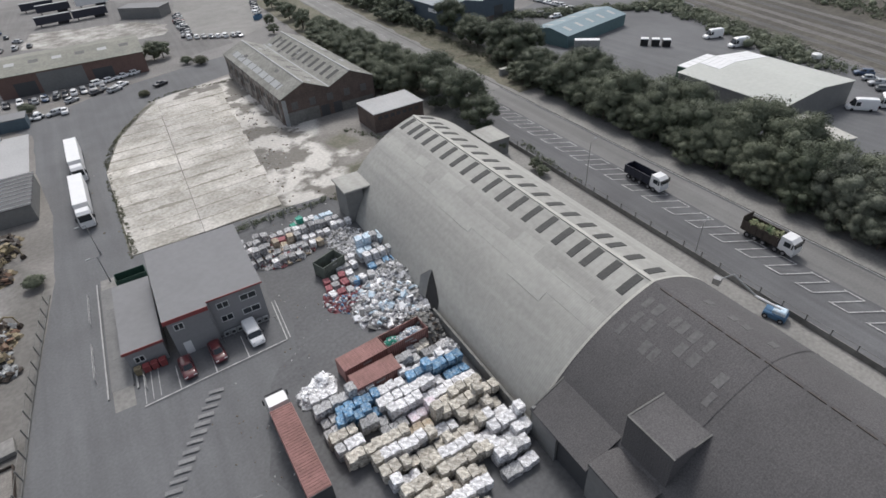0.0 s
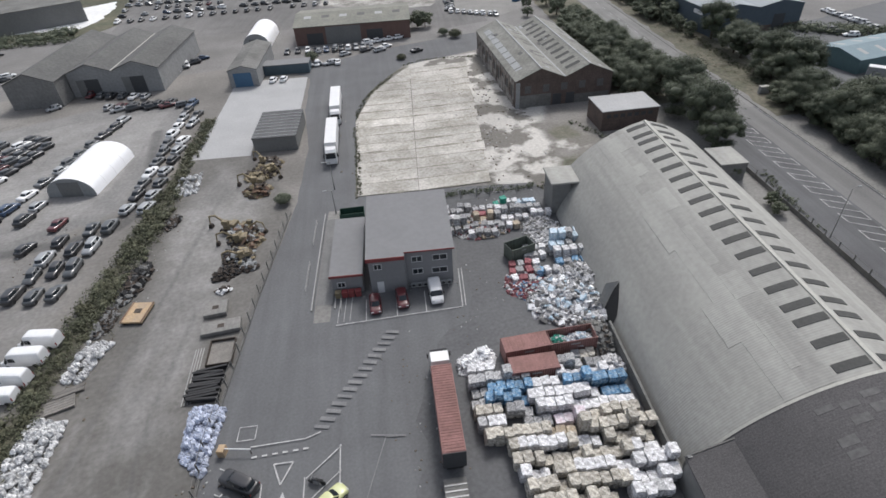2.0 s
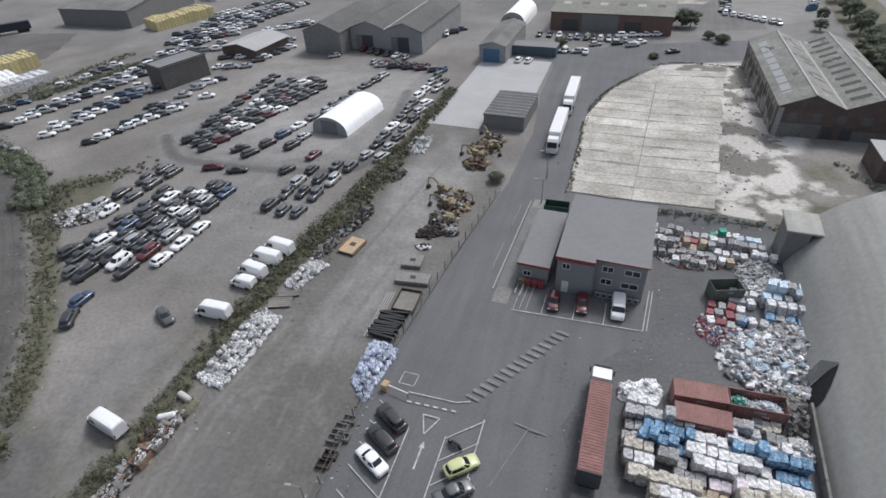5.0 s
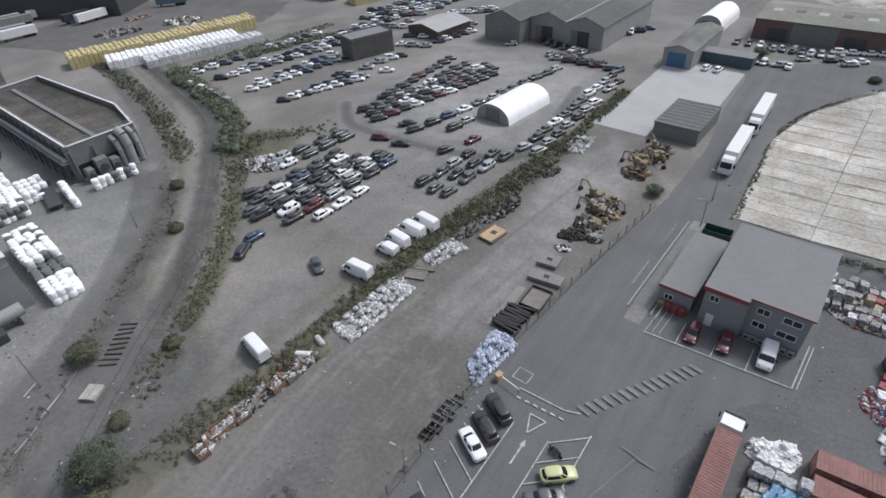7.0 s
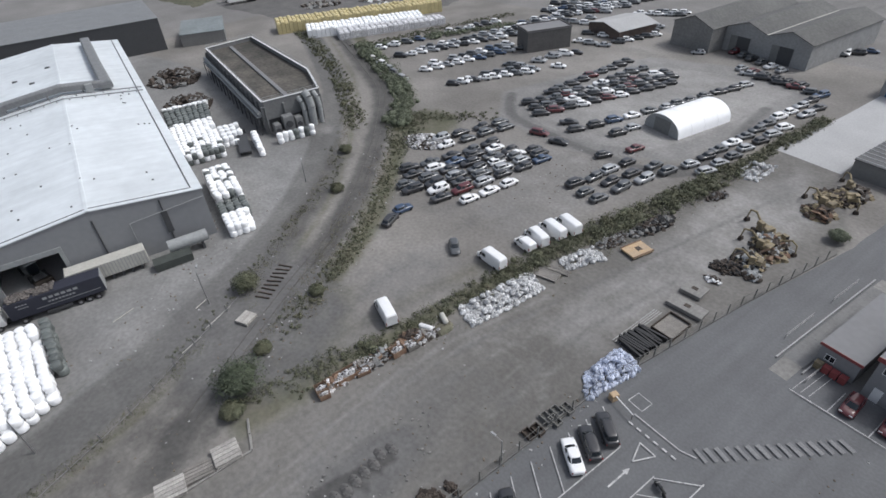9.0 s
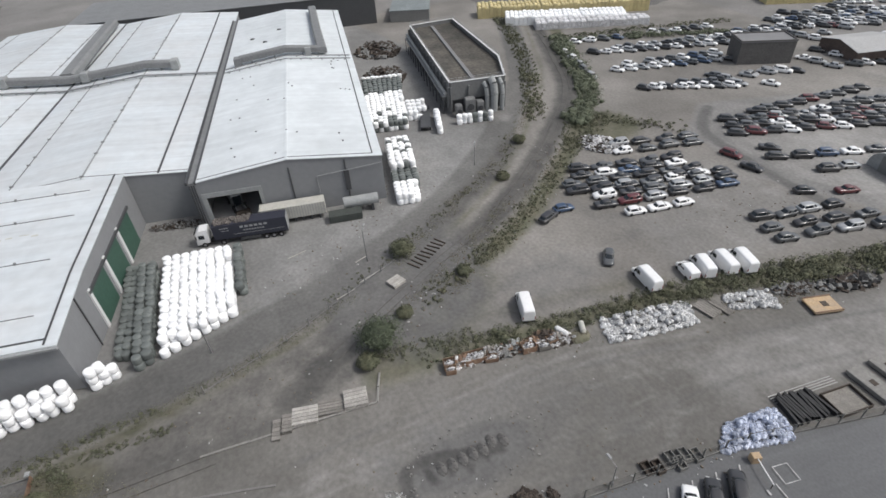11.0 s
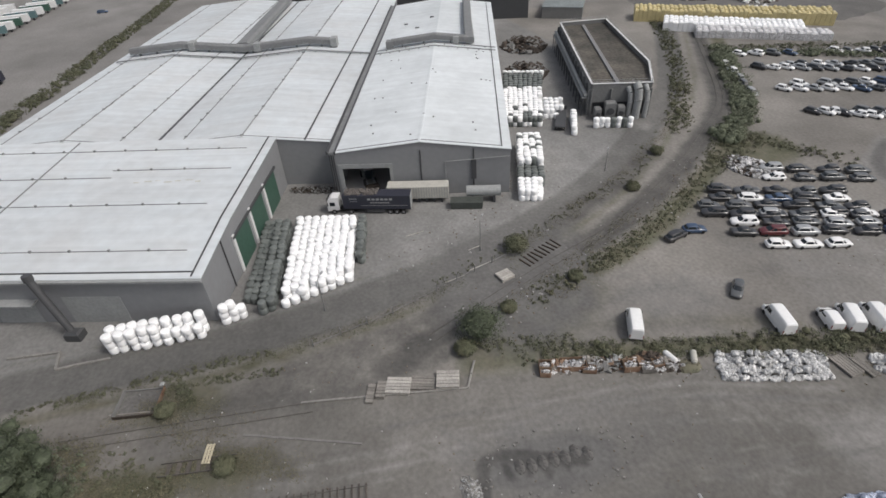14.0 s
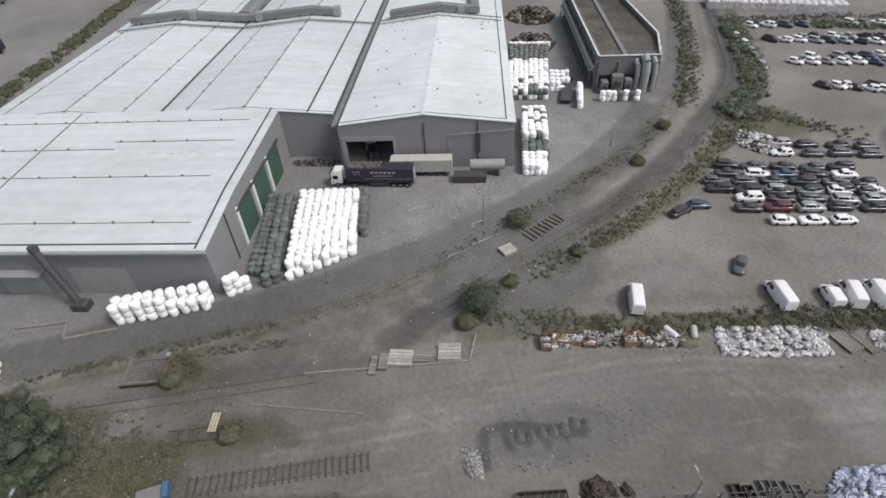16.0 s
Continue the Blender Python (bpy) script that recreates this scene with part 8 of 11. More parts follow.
# ---- white bulk bags ----
def bag_mesh(seed):
    """An open, half-full bag: slumped wall, turned-out rim, loops, and a dark hollow."""
    rr = random.Random(seed)
    n, vs, fs, kind = 14, [], [], []
    prof = ((.46, 0), (.54, .2), (.52, .48), (.45, .68), (.33, .8), (.2, .86), (.09, .8), (.0, .7))
    for r, z in prof[:-1]:
        for i in range(n):
            a = 2 * math.pi * i / n
            sq = 1 / max(abs(math.cos(a)), abs(math.sin(a))) ** .55
            w = 1 + .55 * noise.noise(Vector((math.cos(a) * 1.7, math.sin(a) * 1.7, z * 2.2 + seed * 3.7)))
            vs.append((r * sq * w * math.cos(a), r * sq * w * math.sin(a), max(0, z + (.34 * noise.noise(Vector((math.cos(a) * 2.2, math.sin(a) * 2.2, seed * 5.1))) if z > .6 else 0))))
    vs.append((rr.uniform(-.1, .1), rr.uniform(-.1, .1), rr.uniform(.6, .9)))
    for k in range(len(prof) - 2):
        for i in range(n):
            fs.append((k * n + i, k * n + (i + 1) % n, (k + 1) * n + (i + 1) % n, (k + 1) * n + i))
            kind.append(0)
    b = (len(prof) - 2) * n
    for i in range(n):
        fs.append((b + i, b + (i + 1) % n, len(vs) - 1))
        kind.append(1)
    for q in range(4):      # lifting loops rising from the rim
        i = (q * n // 4 + 1) % n
        a, c = 4 * n + i, 4 * n + (i + 2) % n
        m0 = len(vs)
        p = (Vector(vs[a]) + Vector(vs[c])) / 2
        vs += [tuple(p * rr.uniform(.7, 1.1) + Vector((0, 0, rr.uniform(.1, .26)))), tuple(p * .9 + Vector((0, 0, .06)))]
        fs += [(a, m0, m0 + 1), (c, m0 + 1, m0)]
        kind += [0, 0]
    me = bpy.data.meshes.new("bulk_bag")
    me.from_pydata(vs, [], fs)
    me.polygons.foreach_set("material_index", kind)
    me.update()
    return me


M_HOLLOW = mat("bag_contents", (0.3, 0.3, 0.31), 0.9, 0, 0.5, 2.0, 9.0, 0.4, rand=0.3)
M_BAG = mat("woven_bag", (0.76, 0.76, 0.76), 0.75, 0, 0.3, 2.5, 6.0, 0.6, tint=(0.36, 0.36, 0.36), tint_at=.54, rand=0.3)
M_BAG_B = mat("bluish_bag", (0.66, 0.70, 0.80), 0.7, 0, 0.2, 2.5, 6.0, 0.4, tint=(0.3, 0.34, 0.46), tint_at=.56, rand=0.3)
BAGS = {}
for nm, mt in (("white", M_BAG), ("blue", M_BAG_B)):
    BAGS[nm] = []
    for s in range(4):
        me = bag_mesh(s + (10 if nm == "blue" else 0))
        me.materials.append(mt)
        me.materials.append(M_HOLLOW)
        BAGS[nm].append(me)
rg = random.Random(5)


def bag_field(quad, n, kind, label, group, z2=.25):
    """Bags strewn evenly over a four-cornered patch, some on top of others."""
    a, b, c, d = (Vector((*p, 0)) for p in quad)
    side = max(1, round(math.sqrt(n * (b - a).length / max(.1, (d - a).length))))
    rows = max(1, round(n / side))
    for j in range(rows):
        for i in range(side):
            u, v = (i + .5 + rg.uniform(-.3, .3)) / side, (j + .5 + rg.uniform(-.3, .3)) / rows
            p = a.lerp(b, u).lerp(d.lerp(c, u), v)
            ob = new("bulk_bag", rg.choice(BAGS[kind]))
            s = rg.uniform(.55, .88)
            up = .7 if rg.random() < z2 and .15 < u < .85 and .15 < v < .85 else 0
            ob.matrix_basis = pose(p.x, p.y, up - .06, rg.uniform(-14, 14) if up else rg.uniform(-12, 12), rg.uniform(-22, 22) if up else rg.uniform(-12, 12), rg.uniform(0, 360)) @ Matrix.Diagonal((s, s, s * rg.uniform(.75, 1.05), 1))
            tagged(ob, label, "bulk bag", group)
bag_field([(-37.0, 40.2), (-34.0, 53.6), (-38.6, 55.4), (-41.4, 41.6)], 165, "white", "slumped white woven bulk bag beside the track", "bags beside the track", .4)
bag_field([(-33.8, 59.4), (-30.8, 66.0), (-34.4, 67.6), (-36.8, 60.8)], 58, "white", "slumped white woven bulk bag beside the track", "bags beside the track", .3)
bag_field([(-18.2, 39.6), (-15.4, 49.0), (-19.6, 50.6), (-20.6, 43.6)], 96, "blue", "bluish white bulk bag against the fence", "bags at the fence", .55)
bag_field([(-21.5, 105.4), (-20.3, 114.6), (-25.6, 112.6), (-26.0, 106.2)], 46, "white", "slumped white woven bulk bag beside the track", "bags up the track", .3)

# ---- round wrapped bales ----
def round_bale(seed, r=.62, h=1.22):
    n, prof = 12, ((.0, .82), (.06, .97), (.3, 1.03), (.7, 1.03), (.94, .97), (1.0, .80))
    sh = Shape()
    vs = [(0, 0, 0)]
    for z, q in prof:
        for i in range(n):
            a = 2 * math.pi * i / n
            k = q * r * (1 + .05 * noise.noise(Vector((math.cos(a) * 1.5, math.sin(a) * 1.5, z * 2 + seed))))
            vs.append((k * math.cos(a), k * math.sin(a), z * h))
    vs.append((0, 0, h * .985))
    fs = [(0, 1 + (i + 1) % n, 1 + i) for i in range(n)]
    for k in range(len(prof) - 1):
        fs += [(1 + k * n + i, 1 + k * n + (i + 1) % n, 1 + (k + 1) * n + (i + 1) % n, 1 + (k + 1) * n + i) for i in range(n)]
    b = 1 + (len(prof) - 1) * n
    fs += [(b + i, b + (i + 1) % n, len(vs) - 1) for i in range(n)]
    return sh.add(vs, fs).mesh("wrapped_bale")


WRAP = {"white": [], "green": []}
for nm, mt in (("white", M_WRAP_W), ("green", M_WRAP_G)):
    for s in range(3):
        me = round_bale(s * 3.1)
        me.materials.append(mt)
        me.polygons.foreach_set("use_smooth", [True] * len(me.polygons))
        WRAP[nm].append(me)
rw_ = random.Random(3)


REST = {"white": Shape(), "green": Shape()}


def wrap_grid(quad, ni, nj, levels, kind, group, label, edge=0, joined=False, other=0.0):
    """Standing wrapped bales on a grid; those hidden inside the stack, or far off, go into one joined rest."""
    a, b, c, d = (Vector((*p, 0)) for p in quad)
    for j in range(nj):
        for i in range(ni):
            u, v = (i + .5) / ni, (j + .5) / nj
            p = a.lerp(b, u).lerp(d.lerp(c, u), v)
            lv = levels - (1 if edge and (j == 0 or i == ni - 1) and rw_.random() < .35 else 0)
            for k in range(lv):
                hue = kind if not other or rw_.random() > other else {"white": "green", "green": "white"}[kind]
                me = rw_.choice(WRAP[hue])
                sw = rw_.uniform(1.06, 1.18)
                mm = pose(p.x + rw_.uniform(-.13, .13), p.y + rw_.uniform(-.13, .13), k * 1.2, rw_.uniform(-5, 5), rw_.uniform(-5, 5), rw_.uniform(0, 360)) @ Matrix.Diagonal((sw, sw * rw_.uniform(.95, 1.05), rw_.uniform(.92, 1.08), 1))
                if joined or k < lv - 1 and 0 < i < ni - 1 and 0 < j < nj - 1:
                    REST[hue].add([mm @ v.co for v in me.vertices], [tuple(f.vertices) for f in me.polygons])
                    continue
                ob = new("wrapped_bale", me)
                ob.matrix_basis = mm
                tagged(ob, label, "wrapped bale", group)
LW, LG = "white plastic-wrapped round bale in the bale yard", "dark green plastic-wrapped round bale in the yard"
wrap_grid([(-64.2, -16.9), (-68.6, -5.4), (-84.8, -3.6), (-87.2, -14.4)], 8, 15, 2, "white", "white bales in the yard", LW, 1)
wrap_grid([(-63.6, -20.2), (-64.3, -17.6), (-86.6, -15.6), (-87.6, -18.4)], 2, 17, 2, "green", "green bales in the yard", LG, joined=True)
wrap_grid([(-67.0, -22.6), (-66.6, -20.6), (-88.6, -18.8), (-89.2, -20.4)], 2, 15, 1, "green", "green bales in the yard", LG, joined=True)
wrap_grid([(-72.6, -4.6), (-72.9, -3.2), (-84.8, -1.9), (-84.7, -3.3)], 1, 9, 2, "green", "green bales in the yard", LG)
wrap_grid([(-60.4, -41.2), (-60.8, -27.6), (-63.6, -27.4), (-63.4, -41.2)], 9, 2, 3, "white", "white bales by the wing", "white plastic-wrapped round bale by the wing", 1)
wrap_grid([(-62.6, -25.2), (-63.8, -21.6), (-65.4, -22.2), (-64.4, -25.8)], 3, 1, 3, "white", "white bales by the wing", "white plastic-wrapped round bale by the wing", 1)
wrap_grid([(-84.6, 27.6), (-83.4, 32.2), (-88.6, 33.9), (-89.9, 29.2)], 4, 4, 2, "white", "white bales along the hall", LW, 1)
wrap_grid([(-90.0, 29.2), (-88.7, 34.3), (-93.0, 35.6), (-94.3, 30.4)], 4, 4, 2, "green", "green bales along the hall", LG, joined=True)
wrap_grid([(-94.4, 30.5), (-93.2, 35.7), (-105.6, 39.0), (-106.8, 33.8)], 4, 10, 3, "white", "white bales along the hall", LW, 0, True, .1)
wrap_grid([(-117.6, 33.9), (-115.0, 43.0), (-119.4, 44.6), (-122.0, 35.2)], 8, 3, 2, "green", "white bales behind the hall", LW, 0, True, .45)
wrap_grid([(-122.1, 35.2), (-119.5, 44.7), (-134.6, 49.6), (-137.6, 39.6)], 8, 11, 2, "white", "white bales behind the hall", LW, 1, True, .06)
wrap_grid([(-137.8, 39.8), (-134.8, 49.8), (-144.6, 53.4), (-148.0, 42.6)], 8, 7, 2, "green", "green bales behind the hall", LG, 0, True)
wrap_grid([(-148.2, 42.7), (-144.8, 53.6), (-146.4, 54.2), (-149.8, 43.2)], 9, 1, 2, "white", "white bales behind the hall", LW, 0, True)
wrap_grid([(-118.9, 44.8), (-117.4, 49.4), (-126.0, 52.4), (-127.4, 47.6)], 4, 4, 2, "white", "white bales behind the hall", LW, 1, True)
wrap_grid([(-110.6, 54.4), (-108.3, 63.0), (-110.0, 63.6), (-112.2, 54.9)], 7, 1, 2, "white", "bales by the filter bed", LW, 0, True, .4)
wrap_grid([(-108.6, 47.8), (-108.2, 49.2), (-117.6, 52.6), (-118.0, 51.2)], 1, 7, 2, "white", "bales by the filter bed", LW, joined=True)
wrap_grid([(-52.4, -60), (-53.4, -54), (-57, -55), (-56, -61)], 4, 3, 2, "white", "white bales by the wing", "white plastic-wrapped round bale by the wing")

for nm, mt in (("white", M_WRAP_W), ("green", M_WRAP_G)):
    tagged(part("wrapped_bale_stack", REST[nm], mt, None, "", True), nm + " plastic-wrapped round bales stacked about the yard", "bale stack", "", "stuff")
fb = root("flatbed_trailer", pose(-111.6, 46.2, 0, 0, 0, 157), "dark empty flatbed trailer beside wrapped bales", "trailer")
part("deck", Shape().chunk(0, -1.25, .95, 10.5, 1.25, 1.2, .05), M_CLAD_DARK, fb)
part("headboard", Shape().box(10.4, -1.2, 1.2, 10.5, 1.2, 2.2), M_CLAD_DARK, fb)
for x in (1.0, 2.3, 3.6):
    for sy in (-1, 1):
        part("wheel", Shape().tube((x, sy * .9, .45), (x, sy * 1.2, .45), .45, 12), M_BLACK, fb)
part("landing_leg", Shape().box(8.6, -.8, 0, 8.8, .8, .95), M_BLACK, fb)
# plant beside the hall
cs = root("ribbed_trailer", pose(*wh(-24.0, -3.4), 0, 0, 77), "pale ribbed curtain trailer by the hall wall", "trailer")
part("box", Shape().chunk(0, -.1, 1.1, 12.0, 2.4, 3.7, .08), M_RIDGE, cs)
for i in range(24):
    part("side_rib", Shape().box(.2 + i * .5, -.16, 1.15, .3 + i * .5, -.1, 3.6), M_GUTTER, cs)
for x in (1.5, 3, 4.5, 6, 7.5, 9, 10.5):
    part("support_leg", Shape().box(x, .2, 0, x + .3, 2.0, 1.1), M_CLAD_DARK, cs)
tk = root("storage_tank", pose(*wh(-8.5, -4.0), 0, 0, 77), "dull grey cylindrical tank on cradles", "tank")
part("tank_shell", Shape().tube((0, 1.2, 2.2), (6.6, 1.2, 2.2), 1.05, 18), M_GUTTER, tk, "", False)
for x in (1.0, 5.2):
    part("cradle", Shape().box(x, .3, 0, x + .4, 2.1, 1.5), M_CLAD_DARK, tk)
sk = root("steel_skip", pose(*wh(-11.5, -6.0), 0, 0, 77), "dark steel skip beside the tank", "skip")
part("tub", Shape().box(0, 0, .1, 6.0, 2.2, 1.5, None, 1.04), M_DARKTUB, sk)
for i in range(6):
    part("tub_rib", Shape().box(.4 + i, -.06, .1, .55 + i, -.003, 1.45), M_DARKTUB, sk)
heap("plant_scrap", pose(*wh(-40, 2.2), 0, 0, 77), 5.0, 1.1, .9, 180, [M_IRON, M_CINDER, M_GREYWALL], "scrap machinery parts along the recessed wall", (.15, .5))
heap("plant_scrap", pose(-152, 51, 0, 0, 0, 77), 6, 7, 2.0, 260, [M_IRON, M_IRON, M_GREYWALL], "heaped scrap machinery behind the hall", (.3, 1.1))
heap("plant_scrap", pose(-176, 58, 0, 0, 0, 77), 7, 8, 2.4, 260, [M_IRON, M_IRON, M_GREYWALL], "heaped scrap machinery behind the hall", (.3, 1.2))

# ---- painted markings ----
def stripe(a, b, w, name="road_marking", label="worn white painted line on the asphalt", mt=M_LINE, z=0.15):
    a, b = Vector((*a[:2], 0)), Vector((*b[:2], 0))
    d = (b - a).normalized()
    s = Vector((d.y, -d.x, 0)) * w / 2
    up = Vector((0, 0, z))
    ob = part(name, Shape().add([a - s + up, a + s + up, b + s + up, b - s + up], [(0, 1, 2, 3)]), mt)
    return tagged(ob, label, "marking", "painted lines", "structure")


def outline(points, w, close=True, **k):
    pts = list(points)
    for p, q in zip(pts, pts[1:] + (pts[:1] if close else [])):
        stripe(p, q, w, **k)


def arrow(x, y, heading, length=3.2):
    d = Vector((-math.sin(radians(heading)), math.cos(radians(heading)), 0))
    s = Vector((d.y, -d.x, 0))
    p = Vector((x, y, .15))
    q = p + d * length
    sh = Shape().add([p - s * .1, p + s * .1, q + s * .1 - d * .9, q - s * .1 - d * .9, q - s * .35 - d * .9, q + s * .35 - d * .9, q], [(0, 1, 2, 3), (4, 5, 6)])
    tagged(part("arrow_marking", sh, M_LINE), "worn white painted arrow on the asphalt", "marking", "painted lines", "structure")


stripe(BAY0 + BDIR * 0, BAY1, .14)
for i in range(BAYN + 1):
    p = BAY0 + BDIR * BSTEP * i
    stripe(p, p + BSLANT, .12)
stripe(ISL0, ISL1, .14)
for i in range(BAYN + 1):
    p = ISL0 + BDIR * BSTEP * i
    stripe(p, p + Vector((4.3, 2.7, 0)), .12)
stripe(ISL0 + Vector((4.3, 2.7, 0)), ISL1 + Vector((4.3, 2.7, 0)), .14)
for t in (.06, .5, .93):
    p = BAY0.lerp(BAY1, t) + Vector((2.3, -.4, 0))
    arrow(p.x, p.y, -9.9, 3.6)
outline([(-10.5, 39.2), (-10.0, 36.5), (-8.4, 38.8)], .16)
for i in range(6):
    a, b = Vector((-13.0, 40.9, 0)), Vector((-6.2, 39.9, 0))
    stripe(a.lerp(b, i / 6 + .02), a.lerp(b, (i + .65) / 6), .22)
outline([(-12.9, 42.3), (-6.8, 41.3), (-5.0, 41.6)], .12, False)
outline([(-14.4, 43.6), (-12.4, 43.2), (-12.0, 45.0), (-14.0, 45.4)], .1)
for i in range(15):     # walkway of broad bars
    a, b = Vector((-5.2, 41.8, 0)), Vector((7.0, 54.7, 0))
    d = (b - a).normalized()
    s = Vector((d.y, -d.x, 0)) + d * .35
    c = a.lerp(b, (i + .5) / 15)
    stripe(c - s * .85, c + s * .85, .55 if i % 4 else .42, mt=M_FADED)
outline([(-.7, 58.3), (17.4, 55.6), (19.6, 64.0)], .14, False)
for x, y in ((3.6, 57.7), (8.0, 57.0), (12.2, 56.4)):
    stripe((x, y), (x + .9, y + 4.4), .12)
outline([(17.9, 55.6), (20.1, 64.0)], .12, False)
for k in range(3):
    outline([(-.4 + k * .9, 58.6), (.9 + k * .9, 63.6)], .08, False)
outline([(-2.0, 31.0), (2.0, 38.4), (3.4, 38.0)], .12, False, mt=M_FADED)
stripe((.4, 39.2), (4.2, 37.8), .16, mt=M_FADED)
def hatch_at(u, v):     # cross-hatched ground at the south end
    return (-29.7 + v * .0606 + u * .013, -38.4 + u * .06 + v * .012)
for u in (12, 40, 74, 104):
    stripe(hatch_at(u, 14), hatch_at(u + 32, 138), .1, mt=M_FADED)
for u, v, k in ((14, 12, 150), (66, 30, 128), (98, 60, 96), (122, 86, 68)):
    stripe(hatch_at(u, v), hatch_at(u - k * .38, v + k), .1, mt=M_FADED)
for u in (58, 76):
    stripe(hatch_at(u, 126), hatch_at(u + 4, 150), .55, mt=M_FADED)
# central hatching of the main road
def road_at(y, off):
    p = Vector((84.0 + 0.2257 * y, y, 0))
    return p + Vector((.9755, -.2202, 0)) * off
y = -40.0
k = 0
while y < 97:
    stripe(road_at(y, -11.4), road_at(y - 2.3, -7.4), .15)
    if k % 2 == 0:
        stripe(road_at(y, -11.4), road_at(y + 2.6, -11.4), .16)
    else:
        stripe(road_at(y - 2.3, -7.4), road_at(y + .4, -7.4), .16)
    y += 2.35
    k += 1
for i in range(24):
    stripe(road_at(110 + i * 8, -4.2), road_at(113 + i * 8, -4.2), .14)
stripe(road_at(-60, -.35), road_at(95, -.35), .12)

# ---- vegetation ----
rv = random.Random(21)


def leaves(sh, c, r, n, size, flat=.75):
    """Leaf sprays over an uneven ball."""
    for _ in range(n):
        d = Vector((rv.gauss(0, 1), rv.gauss(0, 1), rv.gauss(0, 1))).normalized()
        if d.z < -.35:
            d.z = -d.z
        q = r * (rv.random() ** .25) * rv.uniform(.93, 1.05) * (1 + .42 * noise.noise(d * 1.9 + c * .7))
        p = c + Vector((d.x * q, d.y * q, d.z * q * flat))
        nrm = (d + Vector((rv.gauss(0, .5), rv.gauss(0, .5), rv.gauss(.3, .5)))).normalized()
        u = nrm.orthogonal().normalized()
        w = nrm.cross(u)
        a = rv.uniform(0, 6.28)
        u, w = u * math.cos(a) + w * math.sin(a), w * math.cos(a) - u * math.sin(a)
        s = size * rv.uniform(.6, 1.3)
        n0 = len(sh.v)
        sh.v += [tuple(p - u * s), tuple(p - w * s * .55), tuple(p + u * s), tuple(p + w * s * .55)]
        sh.f.append((n0, n0 + 1, n0 + 2, n0 + 3))
        sh.outward.append(tuple((d * .6 + nrm * .6).normalized()))


def ball():
    bm = bmesh.new()
    bmesh.ops.create_icosphere(bm, subdivisions=2, radius=1)
    bm.verts.ensure_lookup_table()
    vs, fs = [v.co.copy() for v in bm.verts], [tuple(v.index for v in f.verts) for f in bm.faces]
    bm.free()
    return vs, fs
BALL = ball()


def heart(sh, c, r, flat=.75):
    """The dense twiggy inside of a clump, behind its sprays."""
    vs = []
    for d in BALL[0]:
        q = r * .66 * (1 + .42 * noise.noise(d * 1.9 + c * .7) + .35 * noise.noise(d * 4.1 + c))
        vs.append(c + Vector((d.x * q, d.y * q, d.z * q * flat)))
    sh.add(vs, BALL[1])
    sh.outward += [tuple(sum((BALL[0][i] for i in f), Vector()).normalized()) for f in BALL[1]]


def tree(m, label, h=9.0, spread=4.0, lm=M_LEAF, dens=1.0, group=""):
    r = root("tree", m, label, "tree", group)
    part("trunk", Shape().tube((0, 0, -.1), (.1, 0, h * .35), .28, 8, .2).tube((.1, 0, h * .33), (-.1, .15, h * .75), .2, 7, .08), M_BARK, r)
    crown = Shape()
    for i in range(34):
        a = i * 2.4 + rv.uniform(-.4, .4)
        q = spread * rv.uniform(.1, .8) ** .8
        z = h * (rv.uniform(.42, .95 - .36 * q / spread) if i % 4 else rv.uniform(.12, .4))
        if i < 7:
            part("limb", Shape().tube((0, 0, h * rv.uniform(.18, .4)), (q * math.cos(a), q * math.sin(a), z), .11, 6, .04), M_BARK, r)
        rr = spread * rv.uniform(.2, .4)
        c = Vector((q * math.cos(a), q * math.sin(a), z))
        leaves(crown, c, rr, int(330 * dens), .135, .8)
        leaves(crown, c, rr * 1.4, int(60 * dens), .12, .8)
        heart(crown, c, rr * .88)
    leaves(crown, Vector((0, 0, h * .74)), spread * .5, int(700 * dens), .14)
    heart(crown, Vector((0, 0, h * .66)), spread * .46)
    part("crown", crown, lm, r)
    return r


proto = [tree(Matrix.Translation(road_at(30 + i * 9, 9 + i)), "dense dark green broadleaf tree beside the road", 8.5 + i * .8, 4.6 + .3 * i, (M_LEAF, M_LEAF, mat("leaf_deep", (0.08, 0.098, 0.058), 0.7, 0, 0.3, 0.3, 2.0, 0.0, rand=0.4), mat("leaf_grey", (0.13, 0.145, 0.105), 0.7, 0, 0.3, 0.3, 2.0, 0.0, rand=0.35))[i], 1.0, "trees along the road") for i in range(4)]
far_tree = tree(Matrix.Translation(road_at(262, 9)), "dark green broadleaf tree along the distant road", 9, 4.8, M_LEAF, .55, "trees along the road")
def more_tree(x, y, s, k):
    copy_thing(far_tree if y > 150 else proto[k], pose(x, y, 0, 0, 0, rv.uniform(0, 360)) @ Matrix.Diagonal((s, s, s * rv.uniform(.85, 1.1), 1)))
yy = -34.0
while yy < 330:
    for off, s in ((6.6, .8), (10.5, 1.1), (15.5, 1.25)):
        if yy > 60 and off > 13 and rv.random() < .5 or yy > 150 and (off > 13 or rv.random() < .4):
            continue
        if 100 < yy < 168 and off < 12:         # the verge widens before the blue works
            continue
        p = road_at(yy + rv.uniform(-2, 2), off + rv.uniform(-1.2, 1.2))
        more_tree(p.x, p.y, s * rv.uniform(.75, 1.08) * (1.0 if yy < 34 else 1.14 if yy < 70 else 1.0), 3 if yy < 18 and off < 13 else rv.randrange(3))
    yy += 5.0
